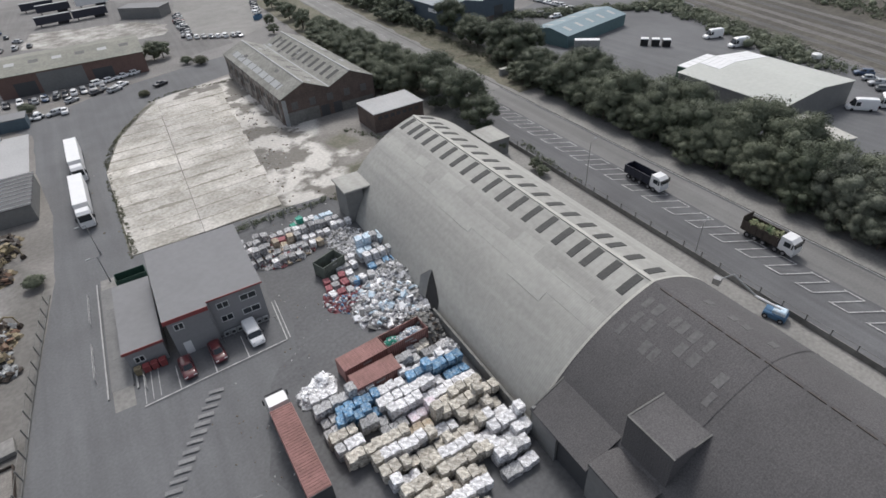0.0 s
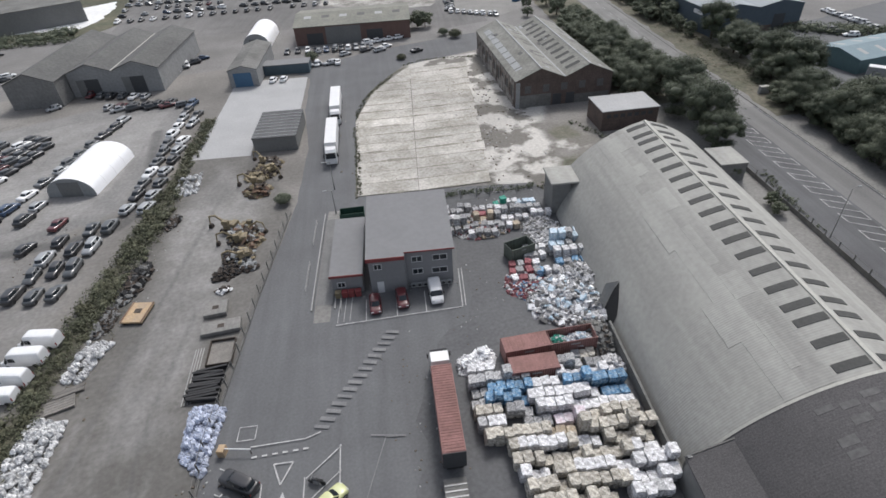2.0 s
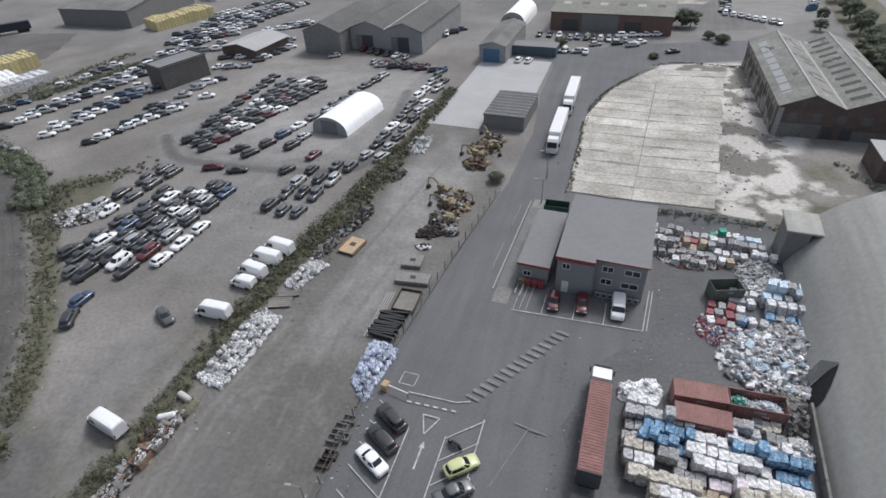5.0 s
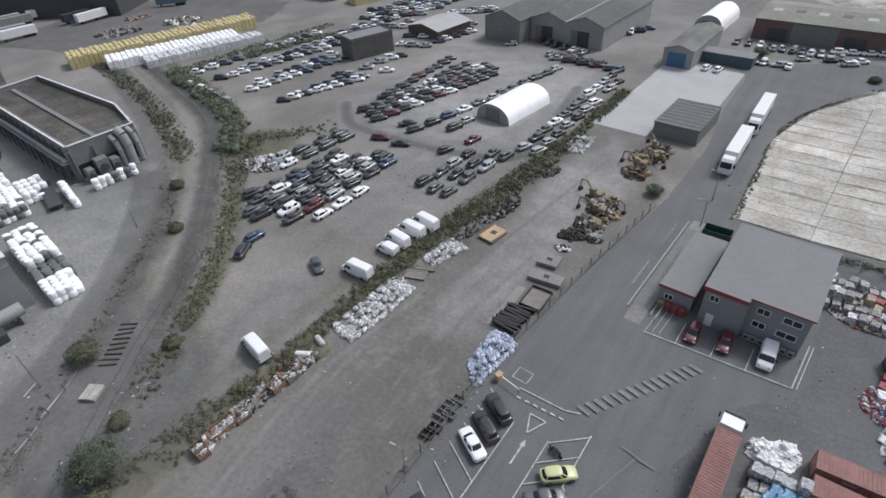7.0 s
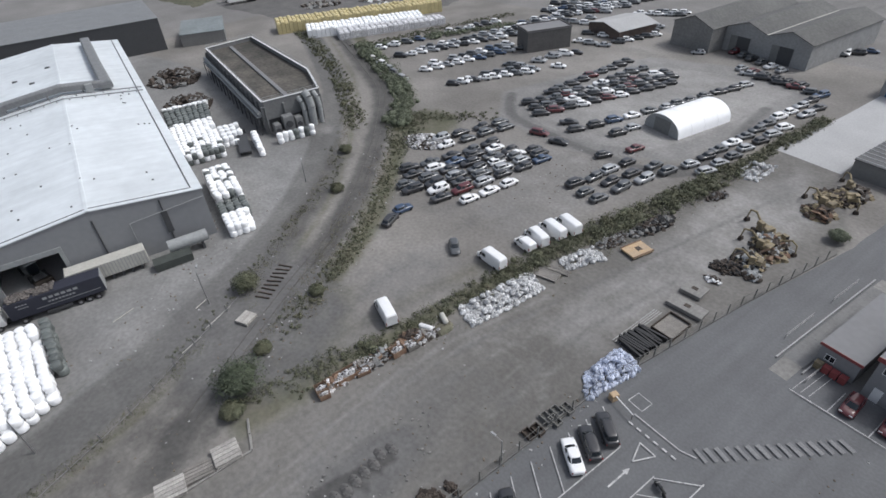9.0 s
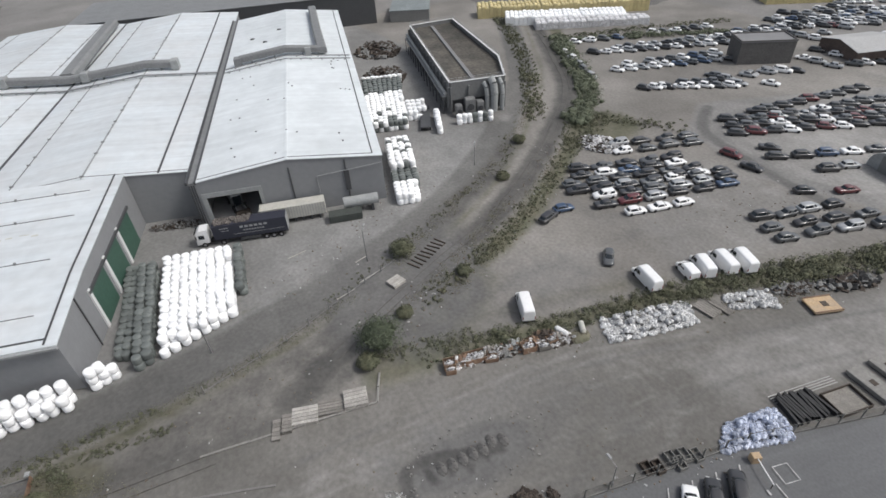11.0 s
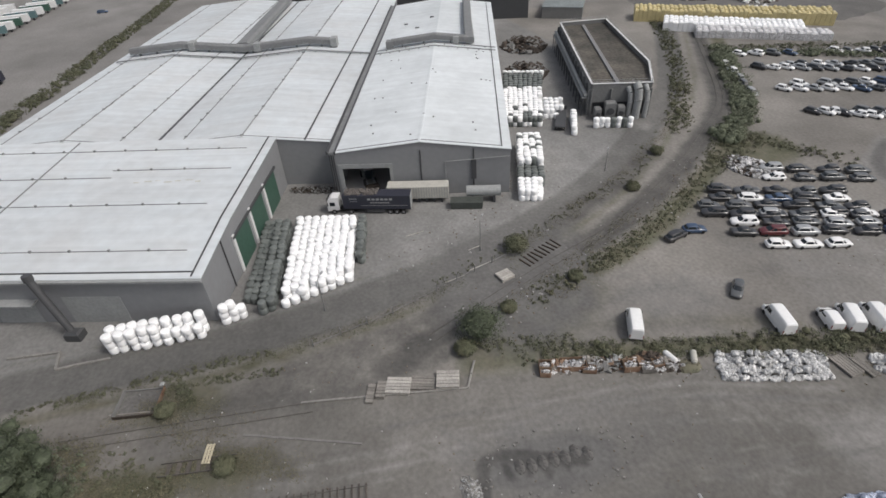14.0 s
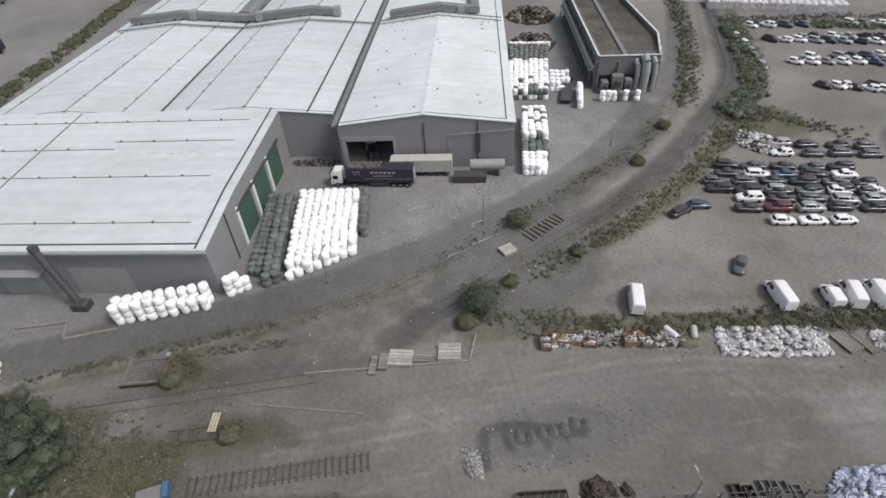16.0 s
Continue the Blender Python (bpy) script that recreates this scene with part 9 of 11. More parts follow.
for yy, off, s in ((79, -21.0, .8), (85, -21.0, .95), (93, -24, 1.0), (101, -23, .95), (108, -25.5, 1.0), (115, -23, .9), (122, -25, .95), (129, -23.5, .85), (137, -24, .8), (145, -23, .8), (152, -25, .75), (160, -23.5, .7), (170, -25, .7), (181, -24, .6), (196, -25, .55), (66, -22.5, .35), (57, -20.5, .3), (53, -21, .3)):
    p = road_at(yy + rv.uniform(-1, 1), off + (6.5 if 86 < yy < 112 else 4.5 if yy > 86 else 2 if yy > 72 else 0))
    more_tree(p.x, p.y, s * (1.22 if yy > 72 else 1.0), rv.randrange(3))
for yy, off, s in ((108, -26.5, .9), (112, -28.5, 1.0), (119, -28, .9), (126, -29, .95), (133, -27.5, .9), (141, -28, .9), (149, -27, .8), (157, -28, .8), (166, -27, .8), (175, -24, .7), (188, -25, .7), (204, -25, .7), (214, -24, .6), (228, -25, .7)):
    p = road_at(yy + rv.uniform(-1, 1), off + 1.5)
    more_tree(p.x, p.y, s * 1.12, rv.randrange(3))
for yy, off, s in ((128, 14, 1.0), (122, 16.5, 1.0), (116, 13.5, .95), (110, 12, .9), (104, 13.5, 1.0), (152, 10.5, .5), (159, 9.5, .55), (166, 9, .5), (174, 8.5, .55), (182, 9, .5)):
    p = road_at(yy, off)
    more_tree(p.x, p.y, s, rv.randrange(3))
more_tree(51.6, 202.0, .8, 0)
more_tree(54.4, 201.2, .7, 2)
for x, y, s in ((-38.6, -43.8, .95), (-42.2, -46.6, .85), (-41, -55, 1.0), (-35.5, -47.5, .8), (-34, -56, .8), (-36.2, -42.8, .6), (-33.6, -44, .55), (-40.5, -49.6, .85)):
    more_tree(x, y, s, 2)


def hedge(name, line, width, height, n, size, mt, label, category="hedge", step=1.0):
    """Scrub along a line, thick and thin by turns."""
    sh = Shape()
    L = smooth_line(line, step)
    for p in L:
        k = .5 + .7 * abs(noise.noise(p * .13)) + .5 * noise.noise(p * .31)
        k = max(.18, k)
        for _ in range(max(1, int(n * k * 1.6))):
            c = p + Vector((rv.uniform(-1, 1) * width * .5, rv.uniform(-1, 1) * width * .5, 0))
            hh = height * k * rv.uniform(.4, 1)
            if category == "grass":
                leaves(sh, c + Vector((0, 0, .05)), 1.0, 24, size * .5, .16 * height)
            else:
                leaves(sh, c + Vector((0, 0, hh * .35)), max(.3, hh * .6), 24, size * .54, .7)
                if hh > 1.5 and rv.random() < .3:
                    heart(sh, c + Vector((0, 0, hh * .25)), hh * .48)
    ob = part(name, sh, mt)
    return tagged(ob, label, category, "", "stuff")


M_SCRUB = mat("scrub_leaf", (0.1, 0.108, 0.066), 0.8, 0, 0.25, 0.3, 2.0, 0.0, tint=(0.108, 0.106, 0.064), rand=0.24)
M_GRASS = mat("rank_grass", (0.125, 0.122, 0.075), 0.85, 0, 0.3, 0.3, 2.0, 0.0, tint=(0.15, 0.135, 0.09), rand=0.2)
M_STRAW = mat("straw_grass", (0.175, 0.158, 0.112), 0.9, 0, 0.3, 0.4, 2.0, 0.0, tint=(0.12, 0.117, 0.075), rand=0.3)
hedge("hedge", [(-47, 17), (-45.2, 27), (-43.6, 36), (-42, 44)], 3.6, 1.5, 12, .2, M_SCRUB, "low straggling weeds beside the track")
hedge("hedge", [(-42.2, 44), (-40.4, 53), (-38.4, 63), (-35.6, 73)], 4.4, 2.2, 16, .24, M_SCRUB, "overgrown scrubby hedge between track and yard")
hedge("hedge", [(-36.4, 70), (-33.4, 80), (-30.4, 90), (-28.2, 99), (-26.8, 107)], 5.0, 2.6, 14, .3, M_SCRUB, "thick scrubby hedge beside the salvage yard")
hedge("hedge", [(-26.6, 107), (-24.4, 118), (-22.2, 130), (-20, 142)], 3.2, 2.2, 9, .28, M_SCRUB, "scrubby hedge beside the concrete apron")
hedge("hedge", [(-58, 22), (-61.5, 31), (-68.6, 45), (-76, 56), (-81, 63.5), (-89, 71), (-97, 79)], 4.0, 1.0, 8, .2, M_SCRUB, "dry scrub along the siding")
hedge("hedge", [(-86, 71), (-92, 80), (-96, 86), (-88, 92), (-82, 98)], 5.5, 1.7, 7, .28, M_SCRUB, "rough bramble bank behind the salvage rows")
hedge("hedge", [(-97, 80), (-106, 90), (-116, 97), (-128, 103), (-140, 108), (-152, 114)], 5.5, 3.2, 12, .34, M_LEAF, "dense dark scrub beside the far lot")
hedge("hedge", [(-150, 114), (-146, 124), (-138, 140), (-130, 156), (-124, 168)], 4.0, 2.6, 8, .34, M_LEAF, "dense dark hedge behind the far lot")
hedge("hedge", [(-66, 20), (-71, 24), (-78, 35), (-88, 50), (-98, 62), (-108, 72), (-118, 82)], 3.0, .7, 3, .16, M_GRASS, "dry grass between lane and siding", "grass")
hedge("hedge", [(-53, -45), (-55, -30), (-56, -16), (-59, -2), (-64, 11)], 2.0, .6, 4, .17, M_SCRUB, "low weeds along the lane's edge", "grass")
hedge("hedge", [(-52.5, -50), (-54, -38), (-55, -26), (-55.6, -18)], 1.4, .9, 4, .18, M_SCRUB, "weeds along the lane's edge")
hedge("hedge", [(-34, -33), (-38, -30), (-42, -34), (-38, -38), (-34, -41)], 5, .9, 6, .2, M_SCRUB, "rank weeds at the car park's end")
hedge("hedge", [(-40, -22), (-44, -27), (-49, -31), (-47, -38)], 4, .6, 4, .18, M_STRAW, "dry grass by the old siding", "grass")
hedge("hedge", [(10.5, 87.6), (18, 86.4), (26, 85.4), (34, 84.2), (41, 82.6)], 1.8, 1.5, 7, .22, M_LEAF, "dark hedge behind the bales")
hedge("hedge", [(9.0, 92), (11.5, 106), (14.6, 126), (18.4, 137), (23.4, 146), (31, 156)], 1.0, .7, 4, .18, M_SCRUB, "weeds along the slab's edge")
hedge("hedge", [(44, 80), (47, 77)], 2.2, 1.4, 8, .22, M_LEAF, "dark bush beside the tower porch", "bush")
hedge("hedge", [(84, 70), (81, 62), (79, 56), (78, 52)], 1.6, 1.2, 6, .22, M_LEAF, "scrub along the road fence")
hedge("hedge", [(36, 163), (44, 165), (54, 163), (60, 161)], 1.4, .6, 3, .2, M_SCRUB, "weeds at the head of the slab")


hedge("hedge", [(205, 105), (196, 84), (186, 66), (176, 50), (170, 38)], 11, 5.0, 26, .4, M_LEAF, "scrub along the railway", "hedge", 2.0)
hedge("hedge", [(150, 150), (170, 132), (190, 116), (205, 104)], 8, 4.2, 20, .4, M_LEAF, "scrub behind the trading estate", "hedge", 2.0)
hedge("hedge", [(214, 0), (228, 30), (246, 66), (268, 106), (290, 150)], 14, 4.5, 16, .5, M_LEAF, "scrub along the railway", "hedge", 2.4)
hedge("hedge", [road_at(y, 9).to_2d() for y in range(166, 330, 10)], 7, 3.0, 8, .34, M_LEAF, "dark bushes along the distant road", "hedge", 2.4)
hedge("hedge", [road_at(y, 7.5).to_2d() for y in range(102, 168, 8)], 6.5, .8, 5, .2, M_STRAW, "dry grass on the widened road verge", "grass", 1.4)
hedge("hedge", [road_at(y, 10.5).to_2d() for y in range(100, 168, 8)], 3.0, 1.8, 6, .26, M_SCRUB, "scattered shrubs on the road verge", "hedge", 1.6)
hedge("hedge", [(89, -20), (94, 10), (101, 40), (108, 72), (118, 110)], 2.6, 1.6, 8, .26, M_LEAF, "undergrowth beneath the roadside trees", "hedge", 1.4)


hedge("hedge", [(-32, -37), (-31, -30), (-30, -24), (-28.6, -17), (-27.4, -11)], 2.4, .7, 16, .17, M_GRASS, "rank grass along the car park fence", "grass", .8)
hedge("hedge", [(-33, -40), (-34, -35), (-35, -29)], 6, 1.0, 22, .2, M_GRASS, "rank weeds round the blue trailer", "grass", .8)
hedge("hedge", [(-36, -44), (-38, -40.5), (-41, -40.5), (-44, -43)], 4.5, 1.5, 9, .26, M_LEAF, "dark green thicket at the copse's edge", "thicket", 1.0)
hedge("hedge", [(-39, -37), (-38, -30), (-40, -24), (-38.6, -18), (-37, -14)], 3.0, .6, 10, .17, M_GRASS, "weeds beside the abandoned track", "grass", .8)
hedge("hedge", [(-50, -34), (-49, -27), (-47, -24)], 2.0, .8, 5, .17, M_GRASS, "weeds round the wagon bed", "grass", .8)
hedge("hedge", [(-46, -44.5), (-43, -39.5), (-39, -38), (-36, -35.5), (-33, -37)], 4.0, .8, 14, .17, M_GRASS, "rank green weeds below the copse", "grass", .8)
hedge("hedge", [(-52.4, -31), (-51, -28.4), (-49.4, -28)], 2.2, 1.3, 10, .18, M_SCRUB, "yellow-green weeds round the pit", "weeds", .8)
hedge("hedge", [(-52.4, -27), (-52.2, -22), (-52.0, -17)], 1.6, .8, 7, .17, M_SCRUB, "weeds on the cinder bank", "weeds", .9)
hedge("hedge", [(-100, 60.5), (-91, 57), (-84, 45), (-77, 31), (-70.6, 20), (-65, 8)], 2.0, .6, 3, .16, M_SCRUB, "scattered weeds between lane and siding", "weeds")
hedge("hedge", [(-140, -97), (-153, -96.5), (-167, -95), (-188, -91.5), (-222, -88.5), (-268, -82.5), (-300, -80), (-345, -76)], 6.5, 2.6, 12, .42, M_SCRUB, "long olive hedge beyond the warehouses", "hedge", 2.0)
hedge("hedge", [(-50, 10), (-49, 16), (-47.5, 24)], 3.0, 1.6, 6, .2, M_SCRUB, "straggling shrubs at the yard's corner")
hedge("hedge", [(-58, 25), (-63, 35), (-71, 48), (-79, 59), (-86, 67)], 4.0, .7, 5, .17, M_STRAW, "dry grass beside the siding", "grass")
hedge("hedge", [(-56, 14), (-60, 22), (-66, 32), (-75, 46)], 1.6, .5, 3, .16, M_GRASS, "low weeds beside the siding", "grass")
hedge("hedge", [(-47, -30), (-42, -22), (-38, -16), (-36, -26), (-40, -36), (-46, -44)], 6, .5, 5, .17, M_STRAW, "dry grass by the abandoned track", "grass")
hedge("hedge", [(-202, 117), (-192, 112.5), (-173, 106.5), (-148, 96.5), (-124, 84.5), (-105, 72.5)], 5.0, 1.9, 11, .32, M_SCRUB, "olive scrub between lane and siding", "hedge", 1.5)
hedge("hedge", [(-155, 112), (-150, 126), (-146, 140), (-142, 156), (-136, 172)], 5, 1.8, 8, .3, M_SCRUB, "scrub between the blocks and the far lot", "hedge", 1.6)
hedge("hedge", [(-120, 256), (-100, 252), (-80, 250), (-66, 252)], 6, 3.0, 10, .4, M_LEAF, "dark hedge at the back of the far lot", "hedge", 2.0)
hedge("hedge", [(42.6, 82), (48, 84), (54, 86), (60, 88)], 1.6, .8, 5, .2, M_SCRUB, "weeds at the edge of the broken floor")
hedge("hedge", [(62, 105), (64, 100), (66, 94)], 2.2, 1.2, 6, .2, M_LEAF, "bushes beside the brick hut")
hedge("hedge", [(-27.6, 92), (-25.6, 104), (-23.4, 116)], 1.8, .6, 4, .18, M_STRAW, "dry grass at the foot of the hedge", "grass")
hedge("hedge", [(-35, 58), (-32, 70), (-28.5, 84)], 1.6, .6, 4, .18, M_STRAW, "dry grass at the foot of the hedge", "grass")


def bush(x, y, r, h, mt=M_LEAF, label="dark rounded bush by the siding"):
    sh = Shape()
    for i in range(6):
        a = i * 1.05
        leaves(sh, Vector((x + r * .45 * math.cos(a), y + r * .45 * math.sin(a), h * rv.uniform(.35, .55))), r * .62, 620, .13, .85)
    leaves(sh, Vector((x, y, h * .6)), r * .6, 620, .13, .9)
    heart(sh, Vector((x, y, h * .45)), r * .95, h / r * .5)
    ob = root("bush", pose(0, 0, 0), label, "bush")
    part("foliage", sh, mt, ob)
    part("stem", Shape().tube((x, y, -.1), (x, y, h * .5), .08, 6), M_BARK, ob)
bush(-52.4, 11.8, 3.7, 4.4, bpy.data.materials["leaf_deep"])
bush(-49.6, 9.0, 1.6, 1.6, M_SCRUB, "grey-green bush by the siding")
bush(-70.2, 22.6, 2.3, 2.4, M_SCRUB, "grey-green bush by the lane")
bush(-56.2, 17.2, 1.3, 1.2, M_SCRUB, "low bush by the siding")
bush(-60.5, 29.5, 1.2, 1.1, M_SCRUB, "low bush by the siding")
bush(-83.2, 50.6, 1.4, 1.3, M_SCRUB, "low bush by the lane")
bush(-95.4, 62.2, 1.5, 1.5, M_SCRUB, "low bush by the lane")
bush(-5.0, 95.0, 1.6, 2.2, M_LEAF, "dark rounded bush by the lane gate")
bush(10.7, 181.0, 2.2, 3.2, M_LEAF, "dark rounded bush before the depot")
bush(57.3, 188.2, 1.9, 2.4, M_LEAF, "dark rounded bush by the broken floor")
bush(60.1, 183.8, 2.4, 2.6, M_SCRUB, "grey-green bush by the brick works")
bush(37.3, 169.3, 1.5, 1.3, M_SCRUB, "low bush at the lane's bend")
bush(-48.2, -30.8, 1.3, 1.6, M_SCRUB, "yellow-green bush by the old wagon bed")
bush(-38.6, -22.2, 1.4, .9, M_SCRUB, "yellow-green weeds by the sleepers")
for x, y in ((93, 196), (98, 208)):
    more_tree(x, y, .5, 0)

# ---- fences ----
def fence(name, line, gap, h, label, wall=0.0, post_m=M_STEEL, rails=2, sheet_m=None):
    r = root(name, pose(0, 0, 0), label, "fence", "", "structure")
    pts = [Vector((*p, 0)) for p in line]
    for a, b in zip(pts, pts[1:]):
        n = max(1, round((b - a).length / gap))
        for i in range(n):
            p, q = a.lerp(b, i / n), a.lerp(b, (i + 1) / n)
            part("post", Shape().box(p.x - .07, p.y - .07, 0, p.x + .07, p.y + .07, h + .15), post_m, r)
            for k in range(rails):
                z = h * (.35 + .62 * k / max(1, rails - 1))
                part("rail_bar", Shape().tube(p + Vector((0, 0, z)), q + Vector((0, 0, z)), .035, 5, None, False), post_m, r)
            d = (q - p).normalized()
            s = Vector((d.y, -d.x, 0)) * .06
            if wall:
                part("plinth", Shape().add([p - s, p + s, q + s, q - s] + [v + Vector((0, 0, wall)) for v in (p - s, p + s, q + s, q - s)], [(4, 5, 6, 7), (0, 1, 5, 4), (1, 2, 6, 5), (2, 3, 7, 6), (3, 0, 4, 7)]), sheet_m, r)
    return r
fence("yard_fence", [(-32.2, -42), (-31.1, -35.6), (-23.8, 5.8), (-17.8, 43.6), (-10.7, 69.2), (-4.0, 91)], 3.0, 1.9, "weathered steel fence along the yard", .3, M_OLDROOF, 2, M_OLDROOF)
fence("road_fence", [tuple(road_at(y, -18.2))[:2] for y in (-40, 20, 62, 84)], 3.3, 1.7, "post and panel fence along the road", .9, M_OLDROOF, 2, M_OLDROOF)
fence("lane_fence", [(-55.5, -12), (-59.4, 0), (-64.6, 11), (-69, 21)], 4.0, 1.3, "sagging wire fence beside the lane", 0, M_STEEL, 1)
fence("slab_fence", [(21, 84.6), (30, 83.4), (40, 81)], 2.6, 1.8, "steel fence behind the bales", 0, M_STEEL, 2)

# ---- lamp posts, poles ----
def lamp_post(x, y, h, turn, label="tall galvanised street lamp with a single arm"):
    r = root("street_lamp", pose(x, y, 0, 0, 0, turn), label, "street lamp", "lamps")
    part("column", Shape().tube((0, 0, 0), (0, 0, h), .09, 8, .05), M_STEEL, r)
    part("arm", Shape().tube((0, 0, h - .05), (0, 1.1, h + .15), .04, 6), M_STEEL, r)
    part("lantern", Shape().chunk(-.14, .9, h + .1, .14, 1.6, h + .25, .04), M_GUTTER, r)
    part("foot", Shape().tube((0, 0, 0), (0, 0, 1.0), .14, 8), M_STEEL, r)
for x, y, h, t in ((77.2, 49.3, 9.5, -90), (71.1, 25.1, 6.5, -90), (-71.3, 16.6, 6.5, 60), (-91.2, 48.4, 4.5, 60), (-27.7, -28.9, 6.5, 90), (-30.5, -40.0, 7.3, 90), (-20.8, 26.7, 4.0, 90), (3.9, 87.5, 5.0, 90), (5.0, 96.6, 6, 90), (-62.6, -10.2, 6.5, 60)):
    lamp_post(x, y, h, t)
gt = root("height_gate", pose(-15.9, 42.6, 0, 0, 0, SITE - 8), "yellow barrier box with a lowered arm", "barrier")
part("cabinet", Shape().chunk(-.4, -.5, 0, .4, .5, 1.1, .06), M_ORANGE, gt)
part("arm", Shape().box(.4, -.05, .9, 3.4, .05, 1.0), M_WHITE, gt)
part("rest_post", Shape().tube((3.3, 0, 0), (3.3, 0, .95), .05, 6), M_IRON, gt)
mo = root("motorcycle", pose(-6.2, 35.4, 0, 0, 0, 60), "parked dark motorcycle with chrome parts", "motorcycle")
for y in (-.7, .7):
    part("wheel", Shape().tube((-.06, y, .31), (.06, y, .31), .31, 14), M_BLACK, mo)
part("tank", Shape().chunk(-.16, -.05, .7, .16, .5, 1.0, .08), PAINT["black"], mo)
part("seat", Shape().chunk(-.15, -.75, .72, .15, -.05, .86, .05), M_BLACK, mo)
part("engine", Shape().chunk(-.2, -.3, .25, .2, .35, .7, .08), M_STEEL, mo)
part("handlebar", Shape().tube((-.38, .5, 1.05), (.38, .5, 1.05), .03, 6), M_STEEL, mo)
part("fork", Shape().tube((0, .7, .31), (0, .48, 1.05), .05, 6), M_STEEL, mo)

# ---- old plant and junk along the track ----
M_RUSTO = mat("orange_rust", (0.235, 0.165, 0.115), 0.85, 0, 0.3, 1.0, 5.0, 0.3, tint=(0.16, 0.085, 0.055), rand=0.2)
def excavator(m, label, mt=M_PLANT, s=1.0):
    r = root("excavator", m @ Matrix.Diagonal((s, s, s, 1)), label, "excavator", "scrapped excavators")
    for sx in (-1, 1):
        part("track", Shape().side([(-1.7, .12), (-1.4, 0), (1.4, 0), (1.7, .12), (1.8, .5), (1.5, .8), (-1.5, .8), (-1.8, .5)], sx * 1.05 - .28, sx * 1.05 + .28), M_IRON, r)
    part("undercarriage", Shape().box(-.8, -.9, .3, .8, .9, .9), M_IRON, r)
    part("house", Shape().chunk(-1.2, -2.0, .95, 1.2, .7, 1.9, .15), mt, r)
    part("engine_cover", Shape().chunk(-1.1, -2.1, 1.9, 1.1, -.8, 2.3, .15), mt, r)
    part("cab", Shape().box(-1.15, -.6, 1.9, -.2, .9, 2.9, None, .9), mt, r)
    part("cab_glass", Shape().box(-1.1, .78, 1.95, -.25, .93, 2.75), M_GLASS, r)
    part("boom", Shape().tube((.25, .6, 1.6), (.25, 3.0, 3.4), .28, 6, .22).tube((.25, 2.9, 3.4), (.25, 4.6, 3.0), .24, 6, .18), mt, r)
    part("stick", Shape().tube((.25, 4.5, 3.1), (.25, 4.9, 1.0), .18, 6, .14), mt, r)
    part("bucket", Shape().box(-.3, 4.3, .1, .8, 5.2, .95, None, .7), M_IRON, r)
    return r
for x, y, a, s in ((-7.6, 113.4, 40, .9), (-9.6, 104.2, 70, 1.0), (-6.4, 108.6, -150, .9), (-15.0, 89.6, 60, 1.0), (-13.4, 84.6, 80, .95), (-11.6, 88.0, -120, .85), (-13.0, 79.8, 95, .8)):
    excavator(pose(x, y, 0, 0, 0, a), "scrapped yellow-brown tracked excavator by the fence", M_PLANT, s * .8)
heap("scrap_heap", pose(-9.6, 101.4, 0, 0, 0, 20), 2.2, 2.6, 1.3, 110, [M_PLANT, M_IRON, M_RUSTO], "buckets and rusty machine parts", (.25, .9))
heap("scrap_heap", pose(-6.6, 112, 0, 0, 0, 20), 2.2, 2.6, 1.6, 110, [M_PLANT, M_IRON, M_WOOD], "yellow machine parts by the fence", (.25, .9))
heap("scrap_heap", pose(-12.6, 86.4, 0, 0, 0, 20), 2.6, 4.6, 1.5, 190, [M_PLANT, M_IRON, M_GUTTER, M_RUSTO], "yellow and rusty machine parts by the fence", (.25, .9))
heap("scrap_heap", pose(-13.6, 80.6, 0, 0, 0, 20), 2.2, 2.6, 1.2, 120, [M_IRON, M_GUTTER, M_PLANT, M_BLACK], "dark machine parts by the fence", (.25, .8))
heap("scrap_heap", pose(-8.6, 109, 0, 0, 0, 30), 3.4, 3.0, 1.2, 120, [M_PLANT, M_IRON], "rusty machine parts between excavators", (.2, .7))
heap("scrap_heap", pose(-15.4, 76.6, 0, 0, 0, 30), 2.6, 1.6, 1.0, 150, [M_IRON, M_IRON, M_BLACK], "dark scrap iron heap by the fence", (.15, .5))
heap("scrap_heap", pose(-12.0, 76.8, 0), 1.4, 1.0, .8, 60, [M_GUTTER, M_IRON], "pale sheet metal scrap by the fence", (.2, .6))
heap("scrap_heap", pose(-16.0, 72.2, 0), 1.2, .8, .7, 60, [M_IRON, M_WHITE], "small scrap heap by the fence", (.12, .4))


def block(name, m, w, d, h, mt, label, category, hole=False, group=""):
    r = root(name, m, label, category, group)
    part("slab_body", Shape().chunk(-w / 2, -d / 2, .12, w / 2, d / 2, h, .04), mt, r)
    for x in (-w * .38, w * .3):
        part("bearer", Shape().box(x, -d / 2 + .05, 0, x + .15, d / 2 - .05, .12), M_WOOD, r)
    if hole:
        part("socket", Shape().box(-.45, -.35, h, .45, .35, h + .05), M_IRON, r)
    return r
for x, y, w, d in ((-17.0, 67.9, 3.2, 3.0), (-16.2, 63.6, 5.4, 2.4)):
    block("concrete_block", site(x, y, 0, 8), w, d, .7, M_FOOTWAY, "grey cast concrete block with a socket", "block", True, "concrete blocks")
pit = root("timber_tray", site(-16.2, 58.6, 0, 4), "shallow rusty tray with brown earth", "tray")
part("tray_floor", Shape().box(-1.6, -2.2, 0, 1.6, 2.2, .2), M_WOOD, pit)
